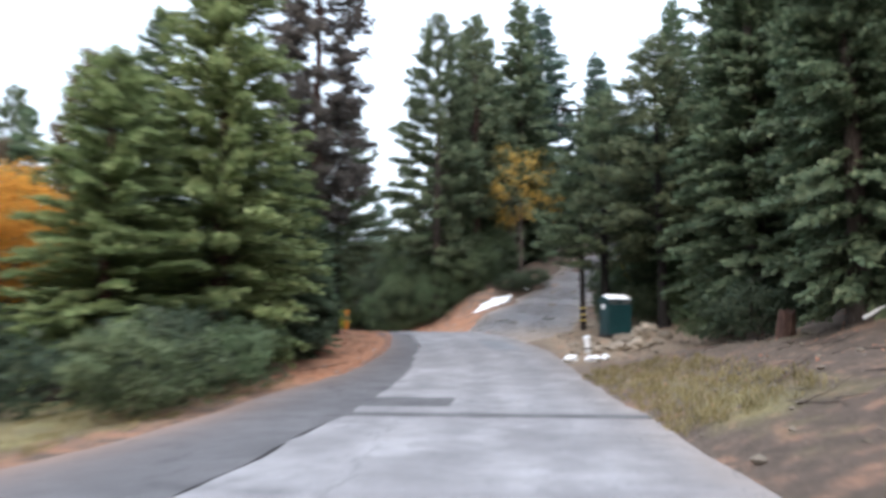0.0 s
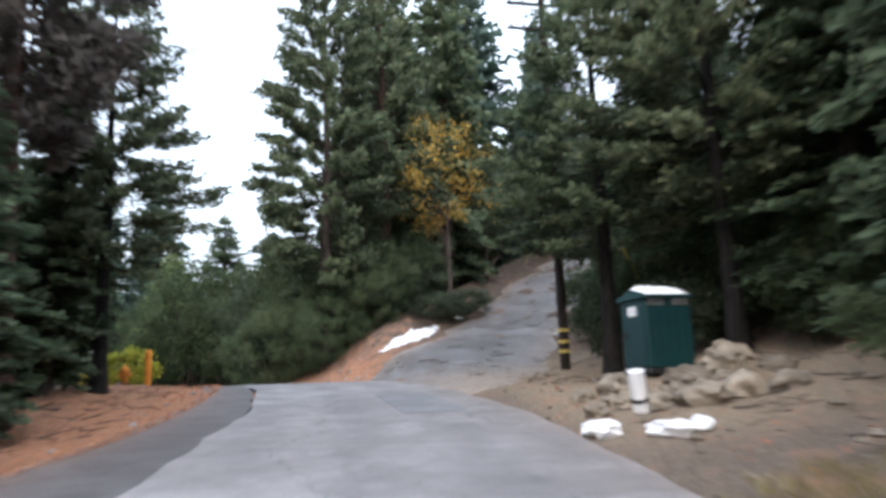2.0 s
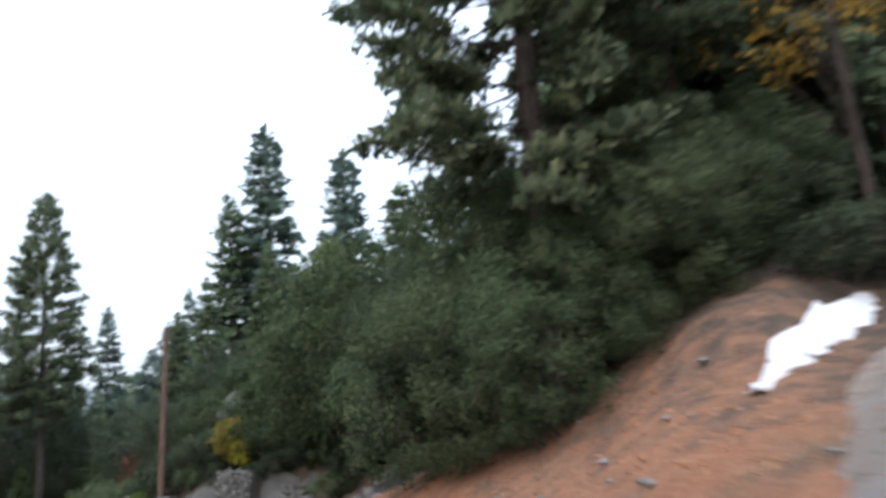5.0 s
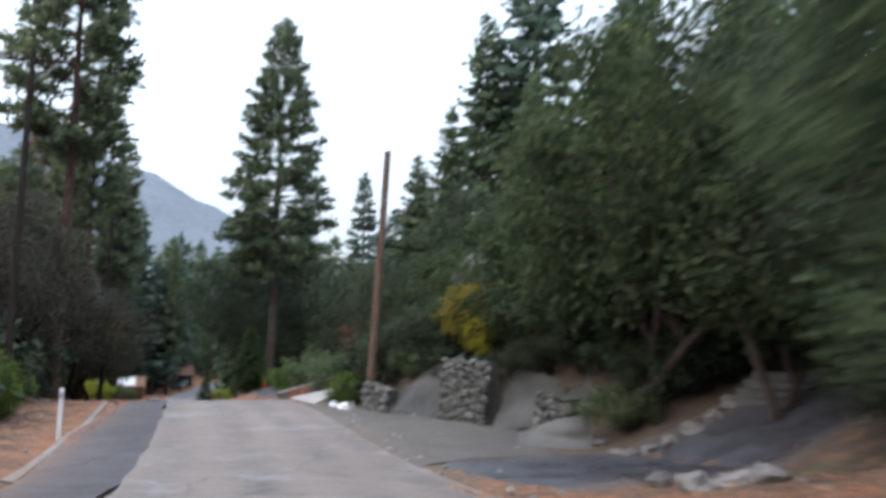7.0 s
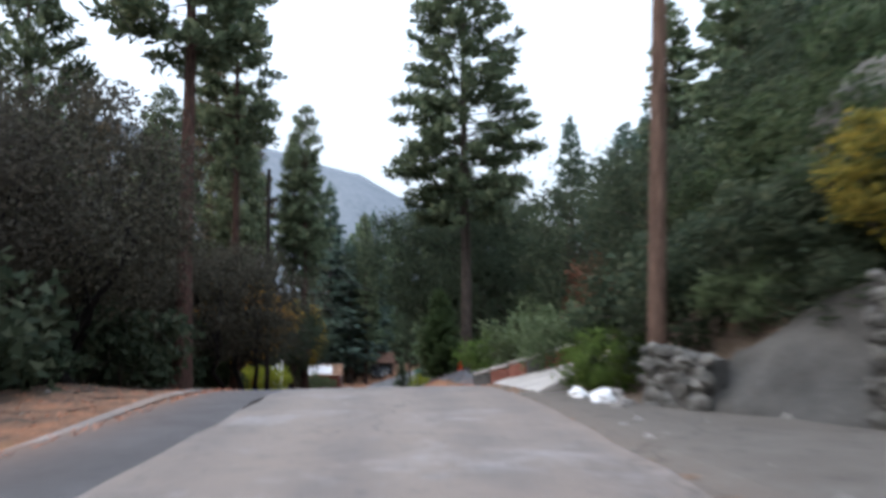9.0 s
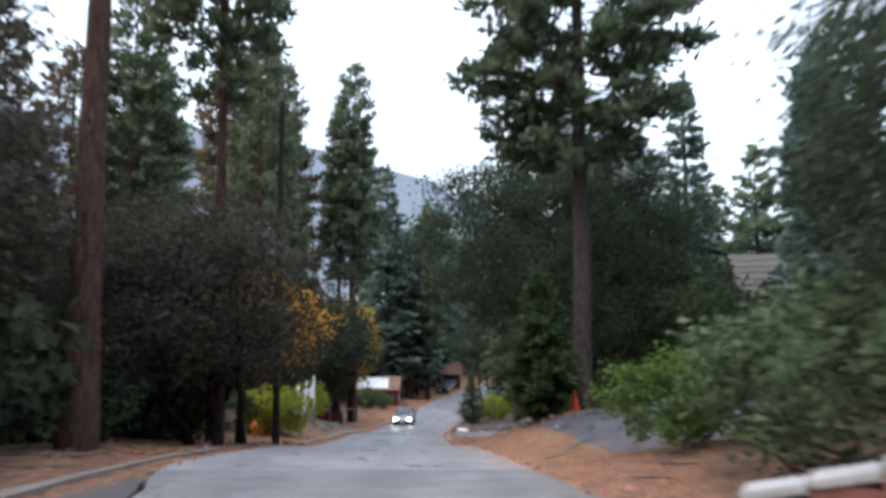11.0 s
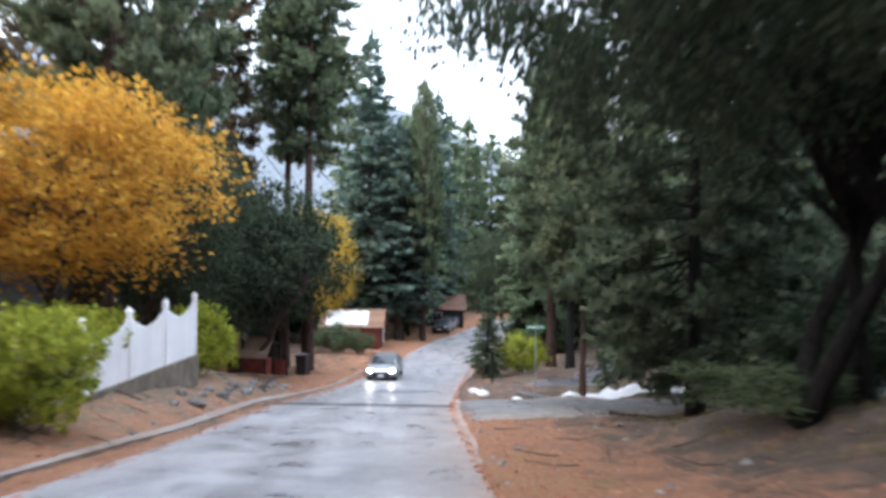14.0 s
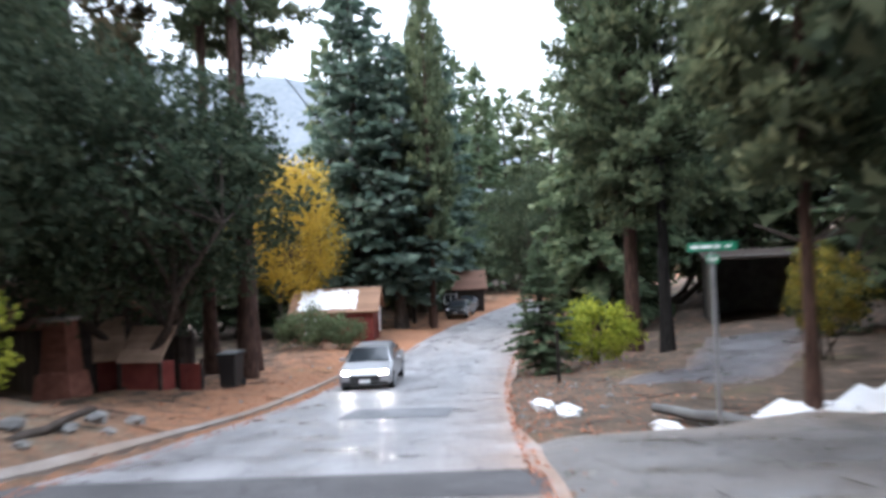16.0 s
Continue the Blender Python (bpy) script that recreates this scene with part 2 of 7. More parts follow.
BROWN = foliage("rusty_needles", (0.0, (0.0675, 0.0567, 0.0351)), (0.6, (0.121, 0.0945, 0.0607)), (1.0, (0.216, 0.149, 0.081)), through_light=0.4)
THIN_GOLD = foliage("sparse_brownish_gold_leaves", (0.0, (0.22, 0.11, 0.03)), (0.5, (0.5, 0.27, 0.05)), (1.0, (0.62, 0.42, 0.17)), through_light=0.5)
YELLOW = foliage("autumn_leaves", (0.0, (0.36, 0.16, 0.03)), (0.5, (0.64, 0.36, 0.045)), (1.0, (0.82, 0.55, 0.1)), through_light=0.5)
LIME = foliage("yellow_green_leaves", (0.0, (0.13, 0.15, 0.022)), (0.5, (0.32, 0.345, 0.04)), (1.0, (0.58, 0.52, 0.08)), through_light=0.4)
OLIVE = foliage("shrub_leaves", (0.0, (0.0575, 0.0862, 0.0403)), (0.5, (0.115, 0.155, 0.0747)), (1.0, (0.207, 0.241, 0.138)), through_light=0.4)
WILD = foliage("turning_olive_and_gold_leaves", (0.0, (0.05, 0.058, 0.018)), (0.45, (0.16, 0.15, 0.035)), (0.8, (0.38, 0.25, 0.045)), (1.0, (0.46, 0.23, 0.05)), through_light=0.4)
BROWN_OAK = foliage("brownish_oak_leaves", (0.0, (0.036, 0.034, 0.025)), (0.55, (0.07, 0.064, 0.046)), (1.0, (0.14, 0.124, 0.09)), through_light=0.4)
DEEP = foliage("deep_green_needles", (0.0, (0.034, 0.054, 0.034)), (0.55, (0.078, 0.108, 0.064)), (1.0, (0.155, 0.176, 0.108)), through_light=0.4)
RUST = foliage("red_leaves", (0.0, (0.12, 0.05, 0.035)), (0.6, (0.23, 0.1, 0.07)), (1.0, (0.36, 0.18, 0.12)))
BARK = bark_material("grey_brown_bark", (0.035, 0.028, 0.024), (0.13, 0.105, 0.09))
# Nearly black base colour, well below the other barks.
DARK_BARK = bark_material("near_black_bark", (0.01, 0.0095, 0.0095), (0.034, 0.031, 0.03))
RED_BARK = bark_material("reddish_pine_bark", (0.03, 0.019, 0.016), (0.13, 0.078, 0.062))
POLE_WOOD = bark_material("weathered_pole_wood", (0.08, 0.052, 0.041), (0.2, 0.135, 0.105))
DARK_POLE = bark_material("dark_creosote_wood", (0.018, 0.015, 0.014), (0.05, 0.04, 0.035))
ROCK = surface("grey_rock", (0.16, 0.155, 0.15), (0.4, 0.38, 0.36), 2.5, 25, 0.95, 0.15, 0.6, vary=0.5)
# Wall stones: shade on the walls is put into these two darker colours.
SHADED_DARK_ROCK = surface("shade_toned_dark_wall_stone", (0.1, 0.1, 0.094), (0.23, 0.227, 0.212), 3, 25, 0.95, 0.15, 0.6, vary=0.6)
SHADED_WALL_GREY = surface("shade_toned_grey_wall_stone", (0.13, 0.13, 0.12), (0.3, 0.295, 0.275), 3, 25, 0.95, 0.15, 0.6, vary=0.6)
TAN_ROCK = surface("tan_rock", (0.17, 0.142, 0.108), (0.4, 0.34, 0.27), 2.5, 25, 0.95, 0.15, 0.6, vary=0.5)
MORTAR = surface("mortar", (0.08, 0.08, 0.075), (0.16, 0.155, 0.148), 5, 40, 0.95, 0.1, 0.5)
SHOTCRETE = surface("grey_sprayed_concrete", (0.085, 0.085, 0.08), (0.19, 0.187, 0.178), 0.7, 14, 0.95, 0.15, 0.8, vary=0.35)
CONCRETE = surface("pale_concrete", (0.32, 0.3, 0.28), (0.5, 0.47, 0.43), 1.5, 30, 0.9, 0.2, 0.3)
SNOW = surface("old_snow", (0.75, 0.77, 0.8), (0.88, 0.89, 0.9), 3, 20, 0.7, 0.3, 0.4, vary=0.08)
GREEN_PAINT = surface("dark_green_plastic", (0.003, 0.026, 0.03), (0.006, 0.042, 0.045), 1.2, 50, 0.45, 0.4, 0.05, vary=0.12)
WHITE_PLASTIC = surface("white_plastic", (0.72, 0.73, 0.74), (0.82, 0.82, 0.83), 1.5, 40, 0.45, 0.4, 0.05, vary=0.08)
FENCE_WHITE = surface("white_fence_vinyl", (0.86, 0.85, 0.86), (0.93, 0.92, 0.92), 1.5, 40, 0.5, 0.4, 0.05, vary=0.06)
ORANGE = surface("orange_paint", (0.6, 0.2, 0.02), (0.75, 0.3, 0.04), 3, 30, 0.6, 0.3, 0.1, vary=0.15)
CONE_ORANGE = surface("orange_red_plastic", (0.75, 0.07, 0.015), (0.85, 0.12, 0.02), 3, 30, 0.5, 0.4, 0.05, vary=0.1)
YELLOW_BAND = surface("faded_yellow_band", (0.5, 0.38, 0.1), (0.65, 0.5, 0.16), 4, 30, 0.7, 0.2, 0.1)
RED_WALL = surface("red_painted_boards", (0.14, 0.03, 0.025), (0.24, 0.06, 0.05), 2, 30, 0.8, 0.2, 0.2)
ROOF_TAN = surface("tan_roof_shingle", (0.2, 0.12, 0.08), (0.36, 0.22, 0.15), 2, 25, 0.9, 0.15, 0.4)
ROOF_PALE = surface("pale_tan_shingle", (0.3, 0.2, 0.14), (0.48, 0.33, 0.24), 2, 25, 0.9, 0.15, 0.4)
ROOF_GREY = surface("weathered_brown_grey_shingle", (0.13, 0.115, 0.095), (0.25, 0.215, 0.18), 2, 25, 0.9, 0.15, 0.4)
ROOF_BROWN = surface("brown_roof_shingle", (0.14, 0.08, 0.06), (0.25, 0.14, 0.1), 2, 25, 0.9, 0.15, 0.4)
DARK_WOOD = surface("dark_stained_wood", (0.025, 0.02, 0.018), (0.07, 0.055, 0.045), 3, 40, 0.85, 0.15, 0.3)
BRICK_RED = surface("brick_red", (0.2, 0.08, 0.06), (0.34, 0.15, 0.11), 4, 30, 0.9, 0.15, 0.4)
GREY_BOARD = surface("grey_weathered_boards", (0.1, 0.1, 0.1), (0.2, 0.2, 0.195), 2, 30, 0.85, 0.2, 0.3)
STEEL = surface("galvanised_steel", (0.3, 0.31, 0.32), (0.45, 0.46, 0.47), 3, 40, 0.45, 0.5, 0.05, metal=0.7, vary=0.1)
SIGN_GREEN = surface("green_sign_sheet", (0.01, 0.16, 0.09), (0.02, 0.22, 0.12), 3, 40, 0.45, 0.4, 0.02, vary=0.05)
RUBBER = surface("black_rubber", (0.012, 0.012, 0.012), (0.03, 0.03, 0.03), 4, 50, 0.8, 0.3, 0.1)
SILVER_PAINT = surface("silver_car_paint", (0.3, 0.3, 0.31), (0.36, 0.36, 0.37), 1, 20, 0.3, 0.6, 0.0, metal=0.5, vary=0.05)
CAR_PAINT = surface("dark_grey_car_paint", (0.03, 0.03, 0.032), (0.045, 0.045, 0.05), 1, 20, 0.25, 0.6, 0.0, vary=0.05)
BLACK_PLASTIC = surface("black_plastic", (0.015, 0.015, 0.016), (0.03, 0.03, 0.03), 2, 30, 0.5, 0.4, 0.05)


def glass_dark():
    m, nt, b = nodes_of("window_glass", 0.05, 0.5)
    b.inputs["Base Color"].default_value = (0.03, 0.035, 0.04, 1)
    return m


def lamp_glow():
    m, nt, b = nodes_of("lit_headlamp", 0.2, 0.5)
    b.inputs["Base Color"].default_value = (0.9, 0.88, 0.8, 1)
    b.inputs["Emission Color"].default_value = (1.0, 0.95, 0.82, 1)
    b.inputs["Emission Strength"].default_value = 140.0
    return m


GLASS, GLOW = glass_dark(), lamp_glow()


def ground_material():
    m, nt, b = nodes_of("forest_soil", 0.95, 0.1)
    v = coords(nt)
    broad, mid, fine = noise_node(nt, 0.25, 5, 0.6, v), noise_node(nt, 1.6, 6, 0.65, v), noise_node(nt, 14, 6, 0.75, v)
    soil = ramp(nt, mid, (0.3, (0.035, 0.026, 0.02)), (0.5, (0.08, 0.06, 0.047)), (0.72, (0.15, 0.115, 0.09)))
    gravel = ramp(nt, fine, (0.3, (0.075, 0.058, 0.044)), (0.52, (0.17, 0.135, 0.105)), (0.72, (0.32, 0.265, 0.21)))
    soil = mix(nt, attribute(nt, "bare"), soil, gravel)
    sand = ramp(nt, fine, (0.3, (0.11, 0.084, 0.06)), (0.5, (0.25, 0.19, 0.132)), (0.72, (0.44, 0.355, 0.265)))
    soil = mix(nt, attribute(nt, "sand"), soil, sand)
    litter = ramp(nt, fine, (0.3, (0.19, 0.085, 0.048)), (0.5, (0.315, 0.155, 0.088)), (0.72, (0.43, 0.245, 0.155)))
    grass = ramp(nt, fine, (0.3, (0.09, 0.085, 0.03)), (0.5, (0.2, 0.18, 0.075)), (0.7, (0.36, 0.32, 0.16)))
    patch = fac_range(nt, mid, 0.35, 0.65)
    wn_ = nt.nodes.new("ShaderNodeMath")
    wn_.operation = "MULTIPLY_ADD"
    nt.links.new(attribute(nt, "litter"), wn_.inputs[0])
    wn_.inputs[1].default_value = 1.6
    off = nt.nodes.new("ShaderNodeMath")
    off.operation = "SUBTRACT"
    nt.links.new(patch, off.inputs[0])
    off.inputs[1].default_value = 0.75
    nt.links.new(off.outputs[0], wn_.inputs[2])
    wn_.use_clamp = True
    colour = mix(nt, wn_.outputs[0], soil, litter)
    gn = nt.nodes.new("ShaderNodeMath")
    gn.operation, gn.use_clamp = "MULTIPLY_ADD", True
    nt.links.new(attribute(nt, "grass"), gn.inputs[0])
    gn.inputs[1].default_value = 1.5
    off2 = nt.nodes.new("ShaderNodeMath")
    off2.operation = "SUBTRACT"
    nt.links.new(fac_range(nt, broad, 0.35, 0.65), off2.inputs[0])
    off2.inputs[1].default_value = 0.8
    nt.links.new(off2.outputs[0], gn.inputs[2])
    colour = mix(nt, gn.outputs[0], colour, grass)
    specks = fac_range(nt, noise_node(nt, 55, 3, 0.8, v), 0.62, 0.7)
    colour = mix(nt, specks, colour, (0.05, 0.035, 0.025))
    nt.links.new(colour, b.inputs["Base Color"])
    bumped(nt, b, fine, 0.8, 0.06)
    return m


def asphalt(name, dark, light, dusty=(0.3, 0.24, 0.2), wet=False, spec=0.3):
    m, nt, b = nodes_of(name, 0.85, spec)
    v = coords(nt)
    mp = nt.nodes.new("ShaderNodeMapping")
    mp.inputs["Rotation"].default_value, mp.inputs["Scale"].default_value = (0, 0, radians(0)), (1, 1, 1)
    nt.links.new(v, mp.inputs[0])
    broad, mid, fine = noise_node(nt, 0.22, 4, 0.6, v), noise_node(nt, 1.1, 6, 0.65, v), noise_node(nt, 60, 4, 0.8, v)
    colour = ramp(nt, mid, (0.3, dark), (0.62, light))
    colour = mix(nt, fac_range(nt, broad, 0.4, 0.65, 0, 0.45), colour, tuple(0.6 * c for c in dark))
    colour = mix(nt, attribute(nt, "dust"), colour, mix(nt, fac_range(nt, mid, 0.3, 0.7), dusty, tuple(0.75 * c for c in dusty)))
    worn = nt.nodes.new("ShaderNodeMath")
    worn.operation = "MULTIPLY"
    nt.links.new(attribute(nt, "tracks"), worn.inputs[0])
    nt.links.new(fac_range(nt, noise_node(nt, 0.7, 5, 0.7, v), 0.35, 0.65, 0.05, 0.55), worn.inputs[1])
    colour = mix(nt, worn.outputs[0], colour, tuple(0.5 * c for c in dark))
    crack = nt.nodes.new("ShaderNodeTexVoronoi")
    crack.feature = "DISTANCE_TO_EDGE"
    crack.inputs["Scale"].default_value = 0.2
    warp = nt.nodes.new("ShaderNodeVectorMath")
    warp.operation = "MULTIPLY_ADD"
    wnz = nt.nodes.new("ShaderNodeTexNoise")
    wnz.inputs["Scale"].default_value = 1.5
    nt.links.new(v, wnz.inputs["Vector"])
    nt.links.new(wnz.outputs["Color"], warp.inputs[0])
    warp.inputs[1].default_value = (1.2, 1.2, 0)
    nt.links.new(v, warp.inputs[2])
    nt.links.new(warp.outputs[0], crack.inputs["Vector"])
    line = fac_range(nt, crack.outputs["Distance"], 0.0, 0.009, 0.5, 0.0)
    colour = mix(nt, line, colour, tuple(0.3 * c for c in dark))
    pit = fac_range(nt, noise_node(nt, 3.2, 5, 0.7, v), 0.56, 0.66, 0, 0.4)
    colour = mix(nt, pit, colour, tuple(0.5 * c for c in dark))
    pale = fac_range(nt, noise_node(nt, 0.6, 6, 0.75, v), 0.54, 0.68, 0, 0.45)
    colour = mix(nt, pale, colour, tuple(min(0.6, 1.35 * c) for c in light))
    grain = fac_range(nt, fine, 0.35, 0.65, 0, 0.35)
    colour = mix(nt, grain, colour, tuple(0.55 * c for c in dark))
    nt.links.new(colour, b.inputs["Base Color"])
    if wet:
        nt.links.new(fac_range(nt, mid, 0.35, 0.6, 0.22, 0.62), b.inputs["Roughness"])
    bumped(nt, b, fine, 0.25, 0.02)
    return m


SOIL = ground_material()
ROAD_GREY = asphalt("worn_pale_asphalt", (0.17, 0.165, 0.168), (0.285, 0.277, 0.278), dusty=(0.28, 0.22, 0.172))
SHOULDER_GREY = asphalt("dusty_grey_shoulder", (0.085, 0.082, 0.074), (0.14, 0.133, 0.12), dusty=(0.2, 0.16, 0.13))
PATCH_GREY = asphalt("faded_dark_asphalt", (0.14, 0.142, 0.15), (0.23, 0.232, 0.24), dusty=(0.28, 0.25, 0.23))
ROAD_WET = asphalt("damp_blue_grey_asphalt", (0.22, 0.22, 0.23), (0.39, 0.39, 0.4), dusty=(0.46, 0.27, 0.17), wet=True, spec=0.5)
ROAD_DARK = asphalt("dark_newer_asphalt", (0.07, 0.067, 0.068), (0.118, 0.113, 0.115), dusty=(0.28, 0.18, 0.13))
DRIVE_DARK = asphalt("dark_damp_driveway_asphalt", (0.04, 0.045, 0.055), (0.085, 0.09, 0.105), dusty=(0.26, 0.16, 0.1), wet=True, spec=0.5)
KERB_GREY = asphalt("pale_worn_kerb", (0.22, 0.19, 0.17), (0.35, 0.31, 0.28), dusty=(0.32, 0.22, 0.16))
SIDE_GREY = asphalt("grey_side_road_asphalt", (0.055, 0.057, 0.062), (0.165, 0.168, 0.178), dusty=(0.33, 0.26, 0.2), wet=True, spec=0.4)


# ---- small mesh helpers ----
def mesh_of(name, verts, faces, material, smooth=False):
    me = bpy.data.meshes.new(name)
    me.from_pydata([tuple(v) for v in verts], [], [tuple(f) for f in faces])
    me.materials.append(material)
    if smooth:
        me.polygons.foreach_set("use_smooth", [True] * len(me.polygons))
    me.update()
    return me


def part(name, bm, material, parent=None, label=""):
    """Links a bmesh, or a finished mesh, as one mesh object under a thing or a part."""
    if isinstance(bm, bmesh.types.BMesh):
        bmesh.ops.recalc_face_normals(bm, faces=bm.faces)
        me = bpy.data.meshes.new(name)
        bm.to_mesh(me)
        bm.free()
        me.materials.append(material)
    else:
        me = bm
    ob = new(name, me)
    ob.parent = parent
    if label:
        ob["label"] = label
    return ob


def thing(name, x, y, z, turn, label, category, group="", kind=""):
    ob = new(name)
    ob.empty_display_size = 0.3
    ob.matrix_world = pose(x, y, z, 0, 0, turn)
    return tagged(ob, label, category, group, kind)


def box(bm, centre, size, turn=(0, 0, 0), bevel=0.0):
    r = bmesh.ops.create_cube(bm, size=1.0)
    m = pose(*centre, *turn) @ Matrix.Diagonal((*size, 1))
    bmesh.ops.transform(bm, matrix=m, verts=r["verts"])
    if bevel:
        edges = list({e for v in r["verts"] for e in v.link_edges})
        bmesh.ops.bevel(bm, geom=edges, offset=bevel, segments=2, affect="EDGES", profile=0.5)
    return bm


def cyl(bm, a, b, r1, r2=None, sides=12):
    a, b = Vector(a), Vector(b)
    d = b - a
    m = Matrix.Translation((a + b) / 2) @ d.to_track_quat("Z", "Y").to_matrix().to_4x4()
    bmesh.ops.create_cone(bm, cap_ends=True, segments=sides, radius1=r1, radius2=r1 if r2 is None else r2, depth=d.length, matrix=m)
    return bm


def lump(bm, centre, size, rng, sub=2, rough=0.25):
    """An uneven stone or heap."""
    r = bmesh.ops.create_icosphere(bm, subdivisions=sub, radius=0.5)
    off = Vector((rng.uniform(-50, 50), rng.uniform(-50, 50), rng.uniform(-50, 50)))
    for v in r["verts"]:
        k = 1 + rough * 2 * noise.noise(v.co * 3 + off) + rough * noise.noise(v.co * 8 + off)
        v.co = Vector(centre) + Vector((v.co.x * size[0], v.co.y * size[1], v.co.z * size[2])) * k
    return bm


# ---- ground ----
def graded(lo, hi, step, reach):
    inner = np.arange(lo, hi + step / 2, step)
    out, d, at = [], step, hi
    while at < hi + reach:
        d *= 1.22
        at += d
        out.append(at)
    low, d, at = [], step, lo
    while at > lo - reach:
        d *= 1.22
        at -= d
        low.append(at)
    return np.r_[low[::-1], inner, out]


def build_ground():
    gx, gy = graded(-125, 30, 0.7, 2600), graded(-12, 165, 0.7, 2600)
    X, Y = [a.ravel() for a in np.meshgrid(gx, gy, indexing="xy")]
    Z = ground_z(X, Y)
    nx, ny = len(gx), len(gy)
    i = (np.arange(ny - 1)[:, None] * nx + np.arange(nx - 1)).ravel()
    F = np.stack([i, i + 1, i + nx + 1, i + nx], 1)
    me = bpy.data.meshes.new("ground")
    me.vertices.add(len(X))
    me.vertices.foreach_set("co", np.stack([X, Y, Z], 1).astype(np.float32).ravel())
    me.loops.add(F.size)
    me.loops.foreach_set("vertex_index", F.astype(np.int32).ravel())
    me.polygons.add(len(F))
    me.polygons.foreach_set("loop_start", np.arange(0, F.size, 4, dtype=np.int32))
    me.polygons.foreach_set("use_smooth", np.ones(len(F), bool))
    me.update(calc_edges=True)
    s, l, _ = road_frame(X, Y)
    dr, dl = l - right_edge(s), left_edge(s) - l
    edge = np.exp(-np.maximum(dr, 0) / 4.5) * (l > 0) + np.exp(-np.maximum(dl, 0) / 4.0) * (l < 0)
    right = table(s, (0, .05), (70, .12), (86, .14), (98, .16), (105, .4), (109, .62), (124, .62), (130, .3), (136, .06), (150, .1), (158, .6), (170, .75), (186, .75), (193, .45), (198, .15), (214, .2), (230, .5))
    left = table(s, (0, .1), (80, .35), (90, 1), (104, 1), (112, .6), (133, .5), (158, .45), (170, .8), (180, .9), (187, .38), (198, .38), (204, .9), (230, 1))
    litter = np.clip(edge * np.where(l > 0, right, left) * 1.3, 0, 1)
    grass = np.where(l > 0, table(s, (0, .1), (70, .05), (75, .45), (81, .4), (85, .05), (96, 0), (260, 0)) * ease(dr, 0.1, 0.8) * (1 - ease(dr, 1.2, 2.6)),
                     table(s, (0, .8), (80, .6), (92, 0), (260, 0)) * ease(dl, 1, 3) * (1 - ease(dl, 6, 14)))
    bare = np.maximum(edge ** 0.5 * np.where(l > 0, table(s, (0, .15), (70, .25), (90, .9), (104, .7), (126, .6), (132, 1), (150, 1), (160, .6), (260, .5)), .5),
                      (1 - ease(np.hypot(X - 6.5, Y - 32.5), 2, 5)) * 0.8)
    litter *= 1 - 0.88 * ease(s, 170, 173) * (1 - ease(s, 188, 191)) * ease(l, 3.2, 5.0)
    # pale sand below the pole and on the cut shoulder
    sand = ease(s, 86, 90) * (1 - ease(s, 102, 106)) * ease(l, 2.5, 3.5) * (1 - ease(l, 8, 11))
    litter *= 1 - 0.85 * sand
    cut = 0.6 * ease(s, 180, 184) * (1 - ease(s, 197, 202)) * ease(dl, 0.5, 1.0) * (1 - ease(dl, 4, 6))
    sand = np.clip(0.9 * sand + cut, 0, 1)
    for name, values in (("litter", litter), ("grass", grass), ("bare", bare), ("sand", sand)):
        at = me.attributes.new(name, "FLOAT", "POINT")
        at.data.foreach_set("value", values.astype(np.float32))
    me.materials.append(SOIL)
    return tagged(new("ground", me), "brown forest soil with fallen orange needles and dry grass", "ground", kind="structure")


build_ground()


